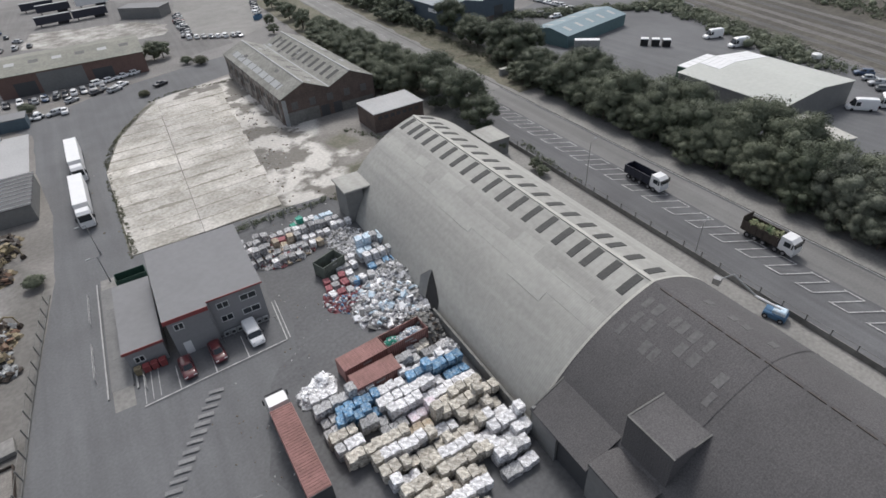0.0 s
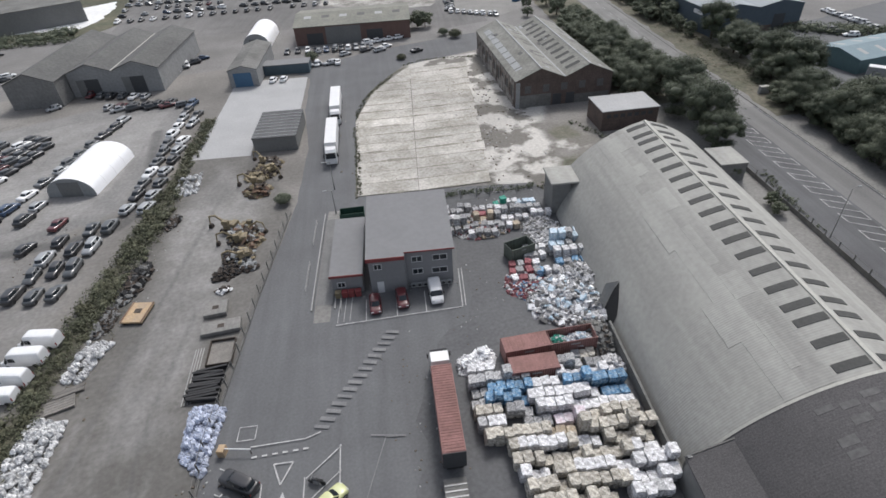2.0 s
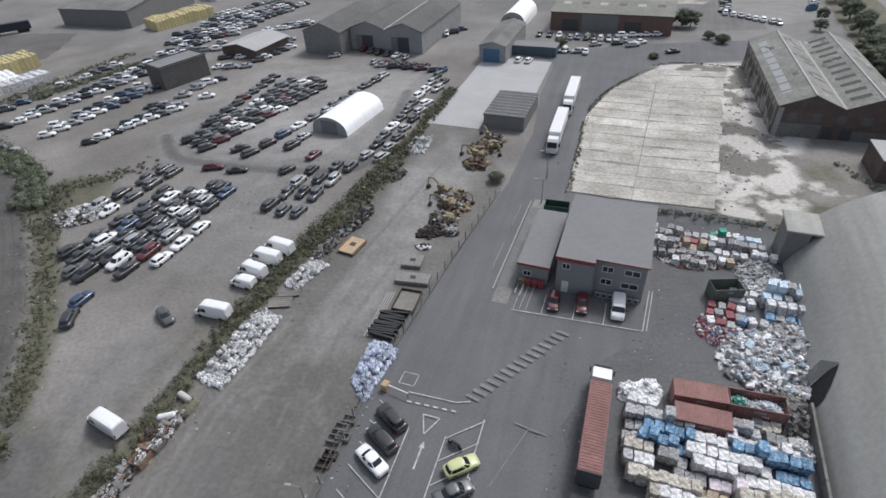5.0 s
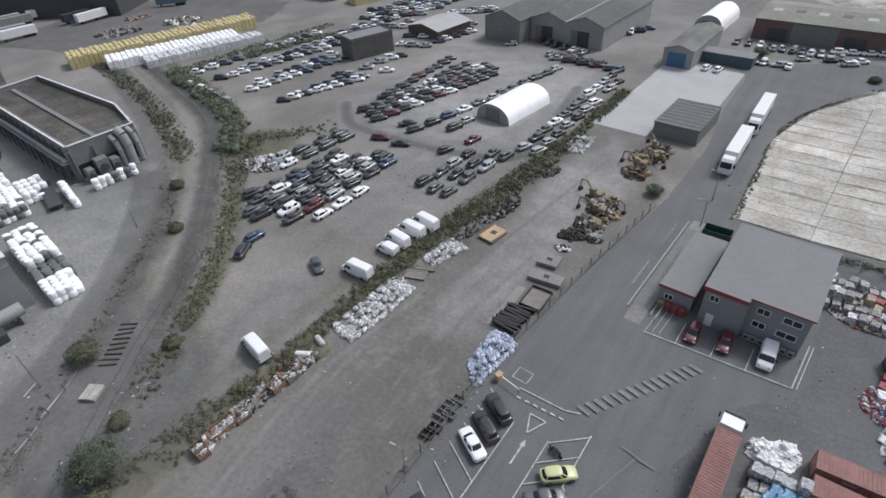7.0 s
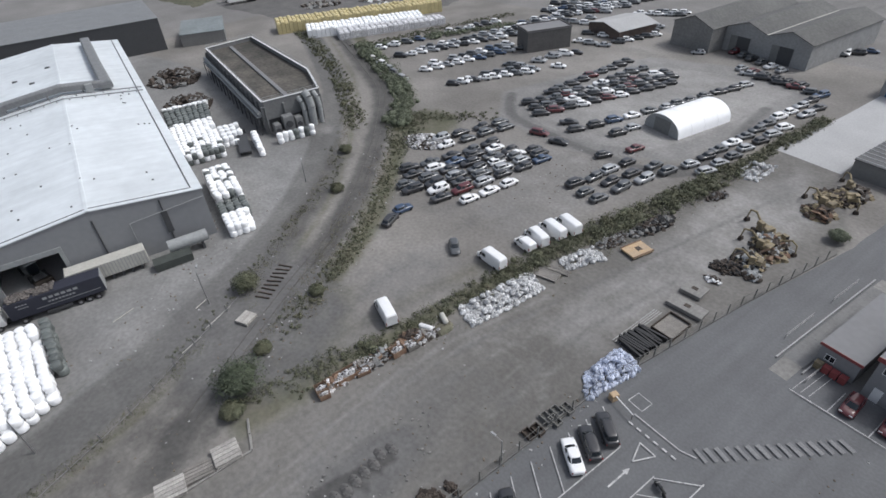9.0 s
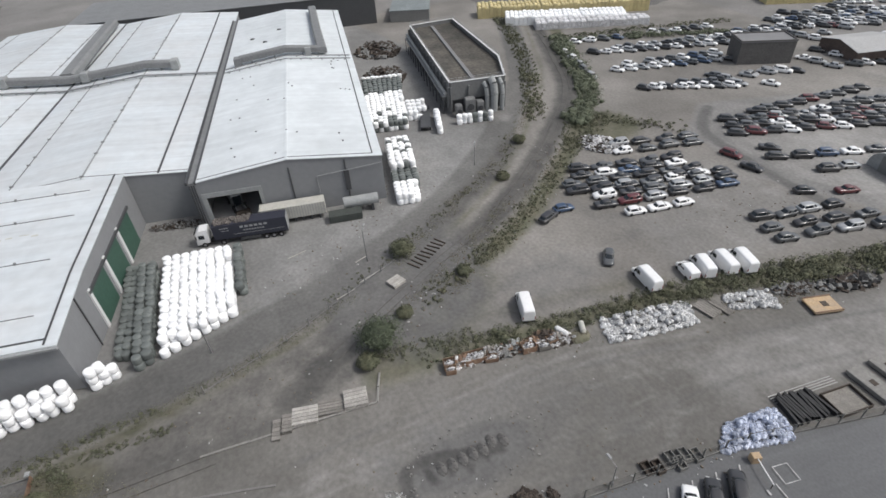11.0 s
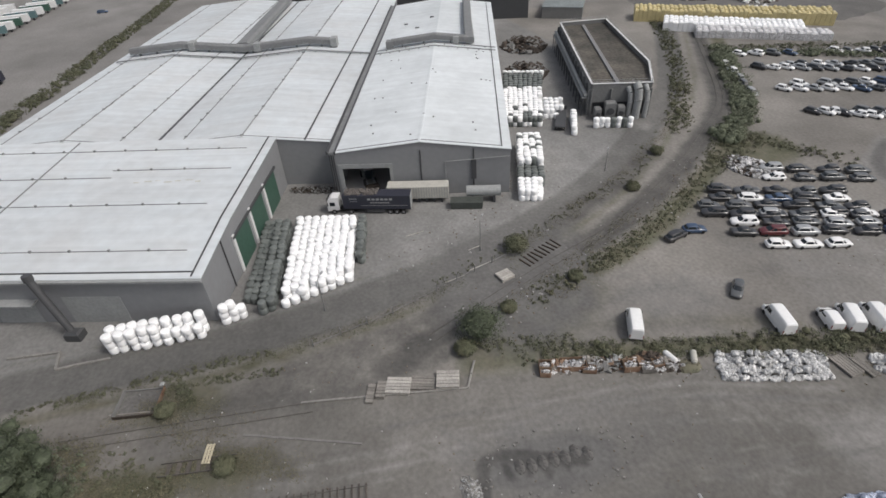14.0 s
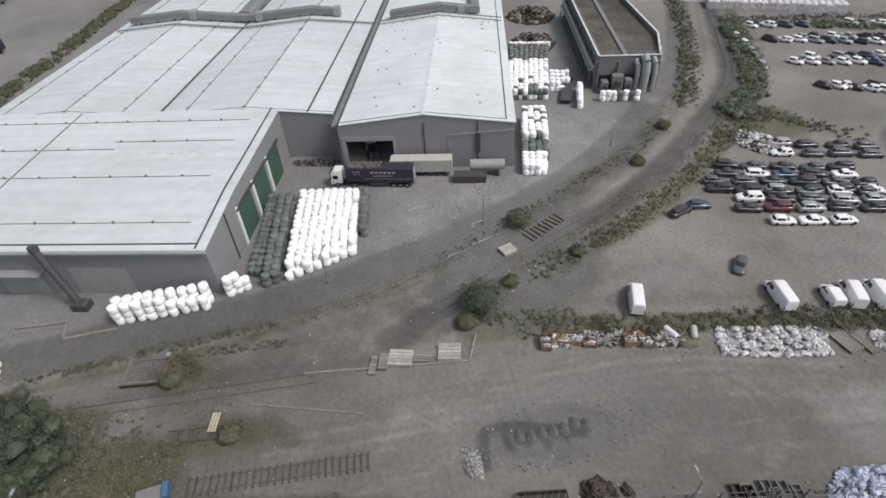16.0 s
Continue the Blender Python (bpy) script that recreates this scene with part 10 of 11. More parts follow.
for a in ((-1.7, -2.3, -1.6, 2.3), (1.6, -2.3, 1.7, 2.3), (-1.6, -2.3, 1.6, -2.2), (-1.6, 2.2, 1.6, 2.3)):
    part("tray_side", Shape().box(a[0], a[1], 0, a[2], a[3], .6), M_IRON, pit)
M_BLACKSTEEL = mat("black_steel", (0.034, 0.034, 0.036), 0.7, 0.2, 0.25, 1.0, 5.0, 0.2)
for j in range(12):
    b = root("steel_beam", site(-18.6 + .1 * j + rv.uniform(-.3, .3), 51.0 + j * .42, .05 * (j % 3), 4 + rv.uniform(-7, 7)), "long dark steel beam stacked by the fence", "beam", "beams by the fence")
    part("web", Shape().box(-1.9, -.05, .1, 2.0, .05, .7), M_BLACKSTEEL, b)
    part("flange", Shape().box(-1.9, -.16, .7, 2.0, .16, .76), M_BLACKSTEEL, b)
    part("flange", Shape().box(-1.9, -.16, .04, 2.0, .16, .1), M_BLACKSTEEL, b)
for j in range(4):
    part_ = root("steel_pipe", site(-20.2 + j * .35, 56.0, 0, 4), "thin grey steel pipe lying by the beams", "pipe", "pipes by the beams")
    part("pipe_run", Shape().tube((0, -5, .15), (0, 4.5, .15), .07, 6), M_STEEL, part_)
for i, (x, y, mt) in enumerate(((-19.9, 36.2, M_OLDROOF), (-19.2, 37.4, M_OLDROOF), (-20.3, 34.6, M_OLDROOF), (-19.3, 35.0, M_OLDROOF), (-20.1, 32.6, M_IRON), (-20.5, 31.4, M_IRON))):
    t = root("concrete_trough", site(x, y, 0, 5), "open grey concrete trough by the fence" if mt is M_OLDROOF else "rusty open steel trough by the fence", "trough", "troughs by the fence")
    for a in ((-.8, -.5, .8, -.4), (-.8, .4, .8, .5), (-.8, -.4, -.7, .4), (.7, -.4, .8, .4)):
        part("trough_side", Shape().box(a[0], a[1], 0, a[2], a[3], .6), mt, t)
    part("trough_floor", Shape().box(-.7, -.4, 0, .7, .4, .1), mt, t)
orp = root("steel_platform", site(-28.2, 71.2, 0, -6), "orange painted steel platform lying flat", "platform")
part("deck", Shape().chunk(-1.6, -2.15, .35, 1.6, 2.15, .6, .05), M_ORANGE, orp)
part("deck_rim", Shape().box(-1.6, -2.15, .6, -1.45, 2.15, .72).box(1.45, -2.15, .6, 1.6, 2.15, .72), M_RUSTO, orp)
part("hatch", Shape().box(-.5, -.2, .6, .5, .7, .66), M_IRON, orp)
for x in (-1.7, 1.5):
    part("skid", Shape().box(x * .82, -2.1, 0, x * .82 + .2, 2.1, .35), M_IRON, orp)


M_BLEACHED = mat("bleached_timber", (0.42, 0.4, 0.37), 0.9, 0, 0.25, 1.0, 6.0, 0.3, rand=0.25)
def pallet_stack(m, n, label, w=3.0, d=1.3, group="timber stacks", mt=M_WOOD):
    r = root("timber_stack", m, label, "timber stack", group)
    for k in range(n):
        z = k * .2
        for i in range(5):
            part("board", Shape().box(-w / 2, -d / 2 + i * d / 5 + .02, z + .08, w / 2, -d / 2 + (i + 1) * d / 5 - .04, z + .15), mt, r)
        for x in (-w / 2 + .05, -.06, w / 2 - .17):
            part("bearer", Shape().box(x, -d / 2, z, x + .12, d / 2, z + .08), mt, r)
for x, y, n, w, d, a in ((-45.2, -4.6, 2, 1.0, 3.0, 15), (-45.4, -3.2, 3, 1.2, 2.6, 15), (-45.5, -.9, 3, 3.2, 2.6, 15), (-45.3, 2.4, 2, 3.4, 2.2, 15), (-44.9, 5.6, 4, 3.0, 2.8, 12), (-63.6, 18.8, 3, 2.4, 2.2, -20), (-24.0, 6.8, 2, 1.9, 1.0, -5), (-35.6, 56.6, 2, 3.4, 2.2, 80), (-34.9, 58.6, 2, 3.4, 1.2, 80)):
    pallet_stack(pose(x, y, 0, 0, 0, 90 - a), n, "weathered grey timber stack beside the track", w, d, mt=M_BLEACHED if (x, y) in ((-45.5, -.9), (-44.9, 5.6), (-63.6, 18.8)) else M_WOOD)
for j in range(9):
    s = root("railway_sleeper", pose(-66.2 - j * .5, 23.0 + j * .85, 0, 0, 0, 32 + rv.uniform(-6, 6)), "old dark railway sleeper on cinders", "sleeper", "loose sleepers")
    part("beam", Shape().chunk(-1.25, -.12, 0, 1.25, .12, .18, .02), M_IRON, s)
for j in range(8):
    s = root("railway_sleeper", pose(-45.4 + rv.uniform(-.2, .2), .2 + j * .42, 0, 0, 0, 85 + rv.uniform(-6, 6)), "old dark railway sleeper by the stacks", "sleeper", "loose sleepers")
    part("beam", Shape().chunk(-1.25, -.12, 0, 1.25, .12, .18, .02), M_IRON, s)


def skip(m, w, d, h, mt, label):
    r = root("scrap_bin", m, label, "scrap bin", "rusty bins by the track")
    part("bin_floor", Shape().box(-w / 2, -d / 2, .05, w / 2, d / 2, .12), mt, r)
    for a in ((-w / 2, -d / 2, w / 2, -d / 2 + .06), (-w / 2, d / 2 - .06, w / 2, d / 2), (-w / 2, -d / 2 + .06, -w / 2 + .06, d / 2 - .06), (w / 2 - .06, -d / 2 + .06, w / 2, d / 2 - .06)):
        part("bin_side", Shape().box(a[0], a[1], .05, a[2], a[3], h), mt, r)
    return r
for x, y, w, d, h, mt in ((-44.0, 18.6, 1.6, 1.4, 1.2, M_RUSTO), (-43.2, 18.4, 1.4, 1.2, .9, M_RUSTO), (-43.6, 22.4, 3.4, 1.8, .9, M_RUSTO), (-42.4, 24.2, 1.8, 1.0, .7, M_RUSTO), (-41.6, 29.6, 2.0, 1.5, 1.1, M_RUSTO), (-40.8, 31.6, 1.6, 1.2, .8, M_WOOD), (-41.2, 33.2, 1.5, 1.2, .9, M_RUSTO)):
    b = skip(pose(x, y, 0, 0, 0, 80 + rv.uniform(-8, 8)), w, d, h, mt, "rusty orange steel scrap bin by the track")
    heap("bin_scrap", b.matrix_basis @ pose(0, 0, h * .55), w * .42, d * .38, .5, 45, [B["grey"], M_IRON, B["white"]], "mixed metal scrap in the rusty bin", (.08, .25), "scrap")
for x, y, k in ((-43.8, 20.4, 0), (-43.4, 24.6, 1), (-42.8, 28.2, 2), (-41.8, 31.0, 0), (-41.0, 34.4, 1)):
    heap("scrap_heap", pose(x, y, 0, 0, 0, 78), 1.9, 1.1, .9, 70, [[M_WOOD, M_RUSTO, B["white"]], [M_IRON, M_WOOD, B["grey"]], [M_RUSTO, M_GUTTER, M_IRON]][k], ["broken crates and rusty scrap by the track", "splintered timber and iron by the track", "rusty sheet scrap by the track"][k], (.15, .6))
tagged(skip(pose(6.6, 85.0, 0, 0, 0, -10), 4.4, 2.2, 1.6, mat("skip_dark_green", (0.03, 0.075, 0.055), 0.7, 0, 0.2, 0.6, 3.0, 0.2), "dark green steel skip behind the office"), group="skips at the office")
heap("scrap_heap", pose(-42.4, 32.6, 0, 0, 0, 80), 1.8, 1.2, 1.2, 110, [M_RUSTO, M_IRON, M_IRON], "tangled rusty scrap iron by the track", (.12, .5))
heap("scrap_heap", pose(-42.6, 26.6, 0, 0, 0, 80), 1.6, .9, .5, 70, [M_GREYWALL, M_IRON], "grey sheet scrap by the track", (.2, .6))
heap("sand_heap", pose(-40.2, 37.0, 0, 0, 0, 80), 1.9, 1.2, .5, 40, [M_VERGE], "rust-brown spill of earth by the track", (.06, .2))
for x, y, a, mt in ((-41.9, 35.4, 20, M_WHITE), (-41.2, 38.4, -25, M_RIDGE)):
    t = root("gas_tank", pose(x, y, 0, 0, 0, a), "small pale cylindrical tank lying beside the track", "tank", "small tanks")
    part("shell", Shape().tube((-.9, 0, .45), (.9, 0, .45), .42, 14), mt, t)
    part("end_cap", Shape().tube((.9, 0, .45), (1.1, 0, .45), .42, 14, .2), mt, t)
    part("end_cap", Shape().tube((-.9, 0, .45), (-1.1, 0, .45), .42, 14, .2), mt, t)
heap("scrap_heap", pose(-33.0, 71, 0, 0, 0, 70), 3.2, 1.6, .6, 130, [M_IRON, M_GREYWALL], "low scrap by the hedge", (.15, .5))
heap("scrap_heap", pose(-29.8, 79, 0, 0, 0, 70), 5.0, 1.6, .9, 190, [M_IRON, M_BLACK, M_GREYWALL], "dark racks and scrap by the hedge", (.2, .7))
heap("scrap_heap", pose(-25.0, 96, 0, 0, 0, 70), 2.2, .9, .9, 70, [M_IRON, M_GREYWALL], "dark scrap by the hedge", (.2, .6))
heap("scrap_heap", pose(-84.6, 77, 0, 0, 0, 20), 5.0, 3.4, 1.0, 300, [M_IRON, B["white"], M_GREYWALL, B["grey"]], "car parts and scrap behind the salvage rows", (.2, .7))
heap("rubble_heap", pose(-29.4, 5.2, 0, 0, 0, 10), 2.2, 1.0, .5, 150, [M_FOOTWAY, M_APRON, M_GREYWALL], "pale broken rubble on the track", (.08, .25))
heap("scrap_heap", pose(-23.2, 17.4, 0), 1.7, 1.6, 1.1, 150, [M_IRON], "dark tangled scrap iron by the fence", (.15, .5))
heap("scrap_heap", pose(-22.6, 20.6, 0), 1.2, .5, .4, 50, [M_IRON], "rusty offcuts by the fence", (.1, .35))
cg = root("steel_rack", pose(-23.4, 11.4, 0, 0, 0, -8), "open rusty steel rack lying by the fence", "rack")
for x in (-1.1, 1.1):
    part("side_bar", Shape().box(x - .06, -2.6, .1, x + .06, 2.6, .8), M_IRON, cg)
for i in range(8):
    part("cross_bar", Shape().box(-1.1, -2.6 + i * .74, .3, 1.1, -2.5 + i * .74, .7), M_IRON, cg)
# burnt ring on the haul track
for k in range(7):
    heap("ash_heap", pose(-31.6 + rv.uniform(-.5, .5), 11.2 + k * 1.35, 0), .95, .6, .42, 20, [M_CINDER], "small dark ash heap on the track", (.05, .15))
for i in range(70):
    a = rv.uniform(0, 6.28)
    s = rv.uniform(.06, .18)
    c = root("rubble_stone", pose(-31 + 3.9 * math.cos(a) + rv.gauss(0, .4), 15.6 + 8.6 * math.sin(a) + rv.gauss(0, .5), 0, 0, 0, rv.uniform(0, 90)), "small pale rubble stone on the track", "stone", "rubble stones") if i < 60 else None
    if c:
        part("stone_body", Shape().chunk(-s, -s * .8, 0, s, s * .8, s * .9, s * .25), M_RUT if i % 3 else M_FOOTWAY, c)

# ---- railway ----
M_PALE = mat("pale_timber", (0.5, 0.45, 0.33), 0.85, 0, 0.2, 1.0, 5.0, 0.2)
M_SLEEPER = mat("old_sleeper", (0.1, 0.088, 0.078), 0.9, 0, 0.3, 1.0, 5.0, 0.3, rand=0.25)
def track(line, name, label, sleepers=True, gauge=1.5, every=.75, zz=.02):
    r = root(name, pose(0, 0, 0), label, "railway", "", "structure")
    for off in (-gauge / 2, gauge / 2):
        sh = Shape()
        P = []
        for i, p in enumerate(line):
            d = (line[min(i + 1, len(line) - 1)] - line[max(i - 1, 0)]).normalized()
            P.append(p + Vector((d.y, -d.x, 0)) * off)
        for a, b in zip(P, P[1:]):
            sh.tube(a + Vector((0, 0, zz + .1)), b + Vector((0, 0, zz + .1)), .04, 4, None, False)
        part("rail", sh, M_RAIL, r)
    if sleepers:
        dist = 0.0
        for a, b in zip(line, line[1:]):
            ang = math.degrees(math.atan2(b.y - a.y, b.x - a.x))
            while dist < (b - a).length:
                q = a.lerp(b, dist / (b - a).length)
                part("sleeper", Shape().box(-.11, -1.15, zz - .1, .11, 1.15, zz + .05, pose(q.x, q.y, 0, 0, 0, ang)), M_SLEEPER, r)
                dist += every
            dist -= (b - a).length
track(RAIL_LINE[4:95], "siding_track", "disused rusty railway siding", False, 1.5, 1.1)
track([Vector((-33.0 + .1 * i, -26.2 + i * 2.02, 0)) for i in range(11)], "track_panel", "short abandoned length of railway track", True, 1.5, .8, .1)
wg = root("wagon_pit", pose(-50.6, -34.5, 0, 0, 0, -6), "sunken weedy pit edged with rusty iron and boards", "pit")
part("bed", Shape().box(-2.1, -2.6, .0, 2.1, 2.6, .04), M_CINDER, wg)
part("bed_side", Shape().box(2.1, -2.7, 0, 2.2, 2.7, .5), M_IRON, wg)
part("bed_side", Shape().box(-2.2, -2.7, 0, -2.1, 2.7, .35), M_GREYWALL, wg)
part("bed_side", Shape().box(-2.1, -2.7, 0, 2.1, -2.6, .6), M_GREYWALL, wg)
part("bed_side", Shape().box(-2.1, 2.6, 0, 2.1, 2.7, .7), M_RUSTO, wg)
part("edge_board", Shape().box(1.4, -2.4, .04, 1.6, 1.8, .16), M_WOOD, wg)
part("edge_post", Shape().tube((-1.9, 2.65, 0), (-1.9, 2.65, 1.2), .07, 6), M_RUSTO, wg)
part("post_cap", Shape().chunk(-2.2, 2.4, 1.2, -1.6, 2.9, 1.4, .06), M_GUTTER, wg)
op = root("track_panel_pile", pose(-39.5, -25.4, 0, 0, 0, -4), "dark rotten sleepers and rails lying in weeds", "sleeper pile")
for i in range(7):
    part("sleeper", Shape().box(-.8, -3.6 + i * 1.15, 0, .9, -3.1 + i * 1.15, .14), M_SLEEPER, op)
for x in (-.9, .75):
    part("rail", Shape().box(x, -4.4, .14, x + .1, 4.4, .28), M_RAIL, op)
yp = root("pallet", pose(-40.7, -24.3, .3, 0, 0, -8), "pale yellow timber pallet lying on sleepers", "pallet")
for i in range(3):
    part("slat", Shape().box(-1.3, -.5 + i * .36, .1, 1.3, -.24 + i * .36, .14), M_PALE, yp)
for x in (-1.2, -.55, .1, .75, 1.15):
    part("bearer", Shape().box(x, -.5, 0, x + .1, .5, .1), M_PALE, yp)
def kerb_run(name, pts, wd, h, mt, label, step=2.2):
    """Low edging in short lengths."""
    r = root(name, pose(0, 0, 0), label, "edging", "", "structure")
    L = [Vector((*p, 0)) for p in pts]
    for a, b in zip(L, L[1:]):
        n = max(1, int((b - a).length / step))
        ang = math.degrees(math.atan2(b.y - a.y, b.x - a.x))
        for i in range(n):
            p = a.lerp(b, (i + .5) / n)
            part("length", Shape().chunk(-(b - a).length / n / 2 + .03, -wd / 2, 0, (b - a).length / n / 2 - .03, wd / 2, h * rv.uniform(.8, 1.1), .03, pose(p.x, p.y, 0, 0, 0, ang + rv.uniform(-1.5, 1.5))), mt, r)
    return r
kerb_run("concrete_edging", [(-45.9, -13.6), (-44.9, -5.0), (-43.3, 7.9), (-47.6, 9.8)], .28, .22, M_FOOTWAY, "pale broken concrete edging by the timber stacks")
kerb_run("stone_edging", [(-42.7, -20.6), (-40.0, -11.9), (-38.2, -6.2)], .3, .12, M_RUT, "line of half-buried stones across the dirt")
kerb_run("yard_edging", [(-63.4, -56), (-63.0, -48.6), (-59.6, -48.0), (-60.0, -40.8)], .35, .3, M_FOOTWAY, "low concrete edging by the wing")
for (x0, y0), (x1, y1) in (((-66.4, 13.4), (-68.2, 18.6)), ((-71.8, 14.6), (-72.6, 17.0)), ((-64.4, 9.0), (-65.4, 12.4)), ((-78.6, 4.6), (-79.4, 8.0))):
    t = root("fallen_pole", pose(0, 0, 0), "thin white pole lying by the lane", "pole", "fallen poles")
    part("shaft", Shape().tube((x0, y0, .12), (x1, y1, .12), .07, 6), M_RIDGE, t)

track([Vector((-46.2 + .035 * (y + 49), y, 0)) for y in range(-52, -8, 4)], "buried_track", "buried rails of an old siding", False, 1.5, .8, .0)
# lorries at the south end
rl = root("red_trailer", pose(-24.4, -43.0, 0, 0, 0, -99.7), "dark red high-sided trailer with white lettering", "trailer")
sh = Shape().box(-1.25, -6, 1.0, 1.25, 6, 1.15)
for a in ((-1.25, -6, -1.13, 6), (1.13, -6, 1.25, 6), (-1.13, -6, 1.13, -5.88), (-1.13, 5.88, 1.13, 6)):
    sh.box(a[0], a[1], 1.15, a[2], a[3], 3.7)
part("high_sided_body", sh, mat("deep_red_paint", (0.16, 0.038, 0.036), 0.55, 0, 0.2, 1, 4, 0.1, tint=(.16, .05, .045)), rl)
part("load", Shape().box(-1.12, -5.87, 1.15, 1.12, 5.87, 3.25), mat("brown_waste", (0.11, 0.09, 0.08), .95, 0, .4, .8, 4, .6, tint=(.17, .15, .14)), rl, "brown waste load")
for k, (y0, y1) in enumerate(((-4.3, -4.0), (-3.85, -3.6), (-3.45, -3.1), (-2.95, -2.5))):
    part("lettering", Shape().box(-1.27, y0, 2.5, -1.252, y1, 3.2 - .15 * (k % 2)), M_WHITE, rl, "white lettering bar")
for i in range(9):
    part("side_post", Shape().box(-1.29, -5.9 + i * 1.45, 1.1, -1.252, -5.8 + i * 1.45, 3.7), bpy.data.materials["deep_red_paint"], rl)
wheels(rl, (-4.6, -3.3, -2.0), 2.5)
tractor(rl, 6.6, M_WHITE)
wt = root("white_bulk_lorry", pose(-22.54, -40.07, 0, 0, 0, -101), "white covered bulk lorry with a blue tail", "lorry")
part("bulk_body", Shape().chunk(-1.25, -4.2, 1.0, 1.25, .8, 3.5, .28), M_WHITE, wt, "white covered body")
part("cover_seam", Shape().box(-.05, -4.1, 3.5, .05, .7, 3.54), M_GUTTER, wt)
for y in (-4.22, .72):
    part("body_rim", Shape().box(-1.28, y, 1.0, -1.252, y + .1, 3.2).box(1.252, y, 1.0, 1.28, y + .1, 3.2), M_GUTTER, wt)
part("tail_section", Shape().chunk(-1.1, -6.0, .9, .2, -4.6, 2.0, .1), M_BLUE, wt, "blue tail gear")
part("chassis_rail", Shape().box(-.45, -5.9, .6, .45, 1.0, .9), M_BLACK, wt)
wheels(wt, (-3.2, -1.9), 2.5)
tractor(wt, 1.0, M_WHITE)
rs = root("road_sign_panel", pose(-26.2, -30.1, 0, 0, 0, 0), "pale fallen timber panel in the car park", "panel")
part("plank", Shape().box(-2.0, -.05, .02, 2.0, .35, .14, pose(0, 0, 0, 0, 0, -21)), M_RIDGE, rs)
part("plank", Shape().box(-2.2, -.4, .02, 1.7, -.1, .12, pose(0, 0, 0, 0, 0, -19)), M_GUTTER, rs)
bk = root("blue_pickup_bed", pose(-32.6, -29.8, 0, 0, 0, 8), "broken grey and blue vehicle body in weeds", "wreck")
part("bed", Shape().chunk(-.9, -1.6, .2, .9, 1.2, .9, .1), M_GREYWALL, bk)
part("tail", Shape().chunk(-.95, 1.2, .2, .95, 1.9, 1.2, .1), M_BLUE, bk)

# boom lift beside the hangar
bl_ = root("boom_lift", pose(66.0, 11.6, 0, 0, 0, 4), "pale blue access platform with a folded boom", "access platform")
part("chassis", Shape().chunk(-.9, -1.6, .3, .9, 1.2, 1.1, .15), M_BLUE, bl_)
wheels(bl_, (-1.1, .8), 1.9, .38)
part("counterweight", Shape().chunk(-.7, -1.4, 1.1, .7, .2, 1.7, .15), BALE_MAT["pale blue"], bl_)
part("lower_boom", Shape().tube((0, -.6, 1.7), (0, 2.8, 2.2), .16, 6), M_WHITE, bl_)
part("upper_boom", Shape().tube((0, 2.7, 2.2), (.2, 6.2, 4.0), .13, 6), M_GUTTER, bl_)
part("jib", Shape().tube((.2, 6.1, 4.0), (-.5, 7.4, 2.9), .1, 6), M_GUTTER, bl_)
part("basket", Shape().box(-1.0, 7.2, 2.0, .0, 8.2, 3.0, None, 1.0), M_STEEL, bl_)
lt = root("lattice_load", pose(81.9, 19.0, 2.5, 0, 0, 180 - 12.5), "green cuttings heaped on the lorry", "load", "", "stuff")
ls2 = Shape()
for i in range(5):
    leaves(ls2, Vector((rv.uniform(-.4, .4), -2.2 + i * 1.0, .1)), .9, 110, .2, .6)
part("cuttings", ls2, mat("cut_green", (0.12, 0.19, 0.09), 0.8, 0, 0.3, 0.5, 3, 0, tint=(0.26, 0.24, 0.14), rand=.4), lt)

# ---- far distance ----
def block_stack(name, a, b, width, h, mt, label, unit=3.0, cap=0.0):
    """A long stack of large wrapped blocks between two ground points."""
    r = root(name, pose(a[0], a[1], 0, 0, 0, math.degrees(math.atan2(b[1] - a[1], b[0] - a[0]))), label, "bale stack", "", "stuff")
    L = math.hypot(b[0] - a[0], b[1] - a[1])
    n = int(L / unit)
    sh = Shape()
    for i in range(n):
        for j in range(max(1, int(width / 3))):
            sh.chunk(i * unit + .05, j * 3 - width / 2 + .05, 0, (i + 1) * unit - .05, (j + 1) * 3 - width / 2 - .05, h * rv.uniform(.9, 1.05), .35)
    part("wrapped_blocks", sh, mt, r)
block_stack("yellow_stack", (-194, 106), (-165, 165), 9, 4.2, M_YELLOW, "long stack of yellow-wrapped blocks", 1.5)
block_stack("white_stack", (-180, 110), (-158, 148), 9, 3.2, M_WRAP_W, "long stack of white-wrapped blocks", 1.6)
block_stack("white_stack", (-168, 115), (-150, 152), 6, 2.6, BALE_MAT["white"], "long stack of grey-white blocks", 2.0)
block_stack("yellow_stack", (-146, 203), (-133, 226), 9, 4.0, M_YELLOW, "stack of yellow-wrapped blocks", 1.5)
block_stack("white_stack", (-146, 250), (-137, 282), 9, 4.2, M_WRAP_W, "far stack of white-wrapped blocks", 2.4)
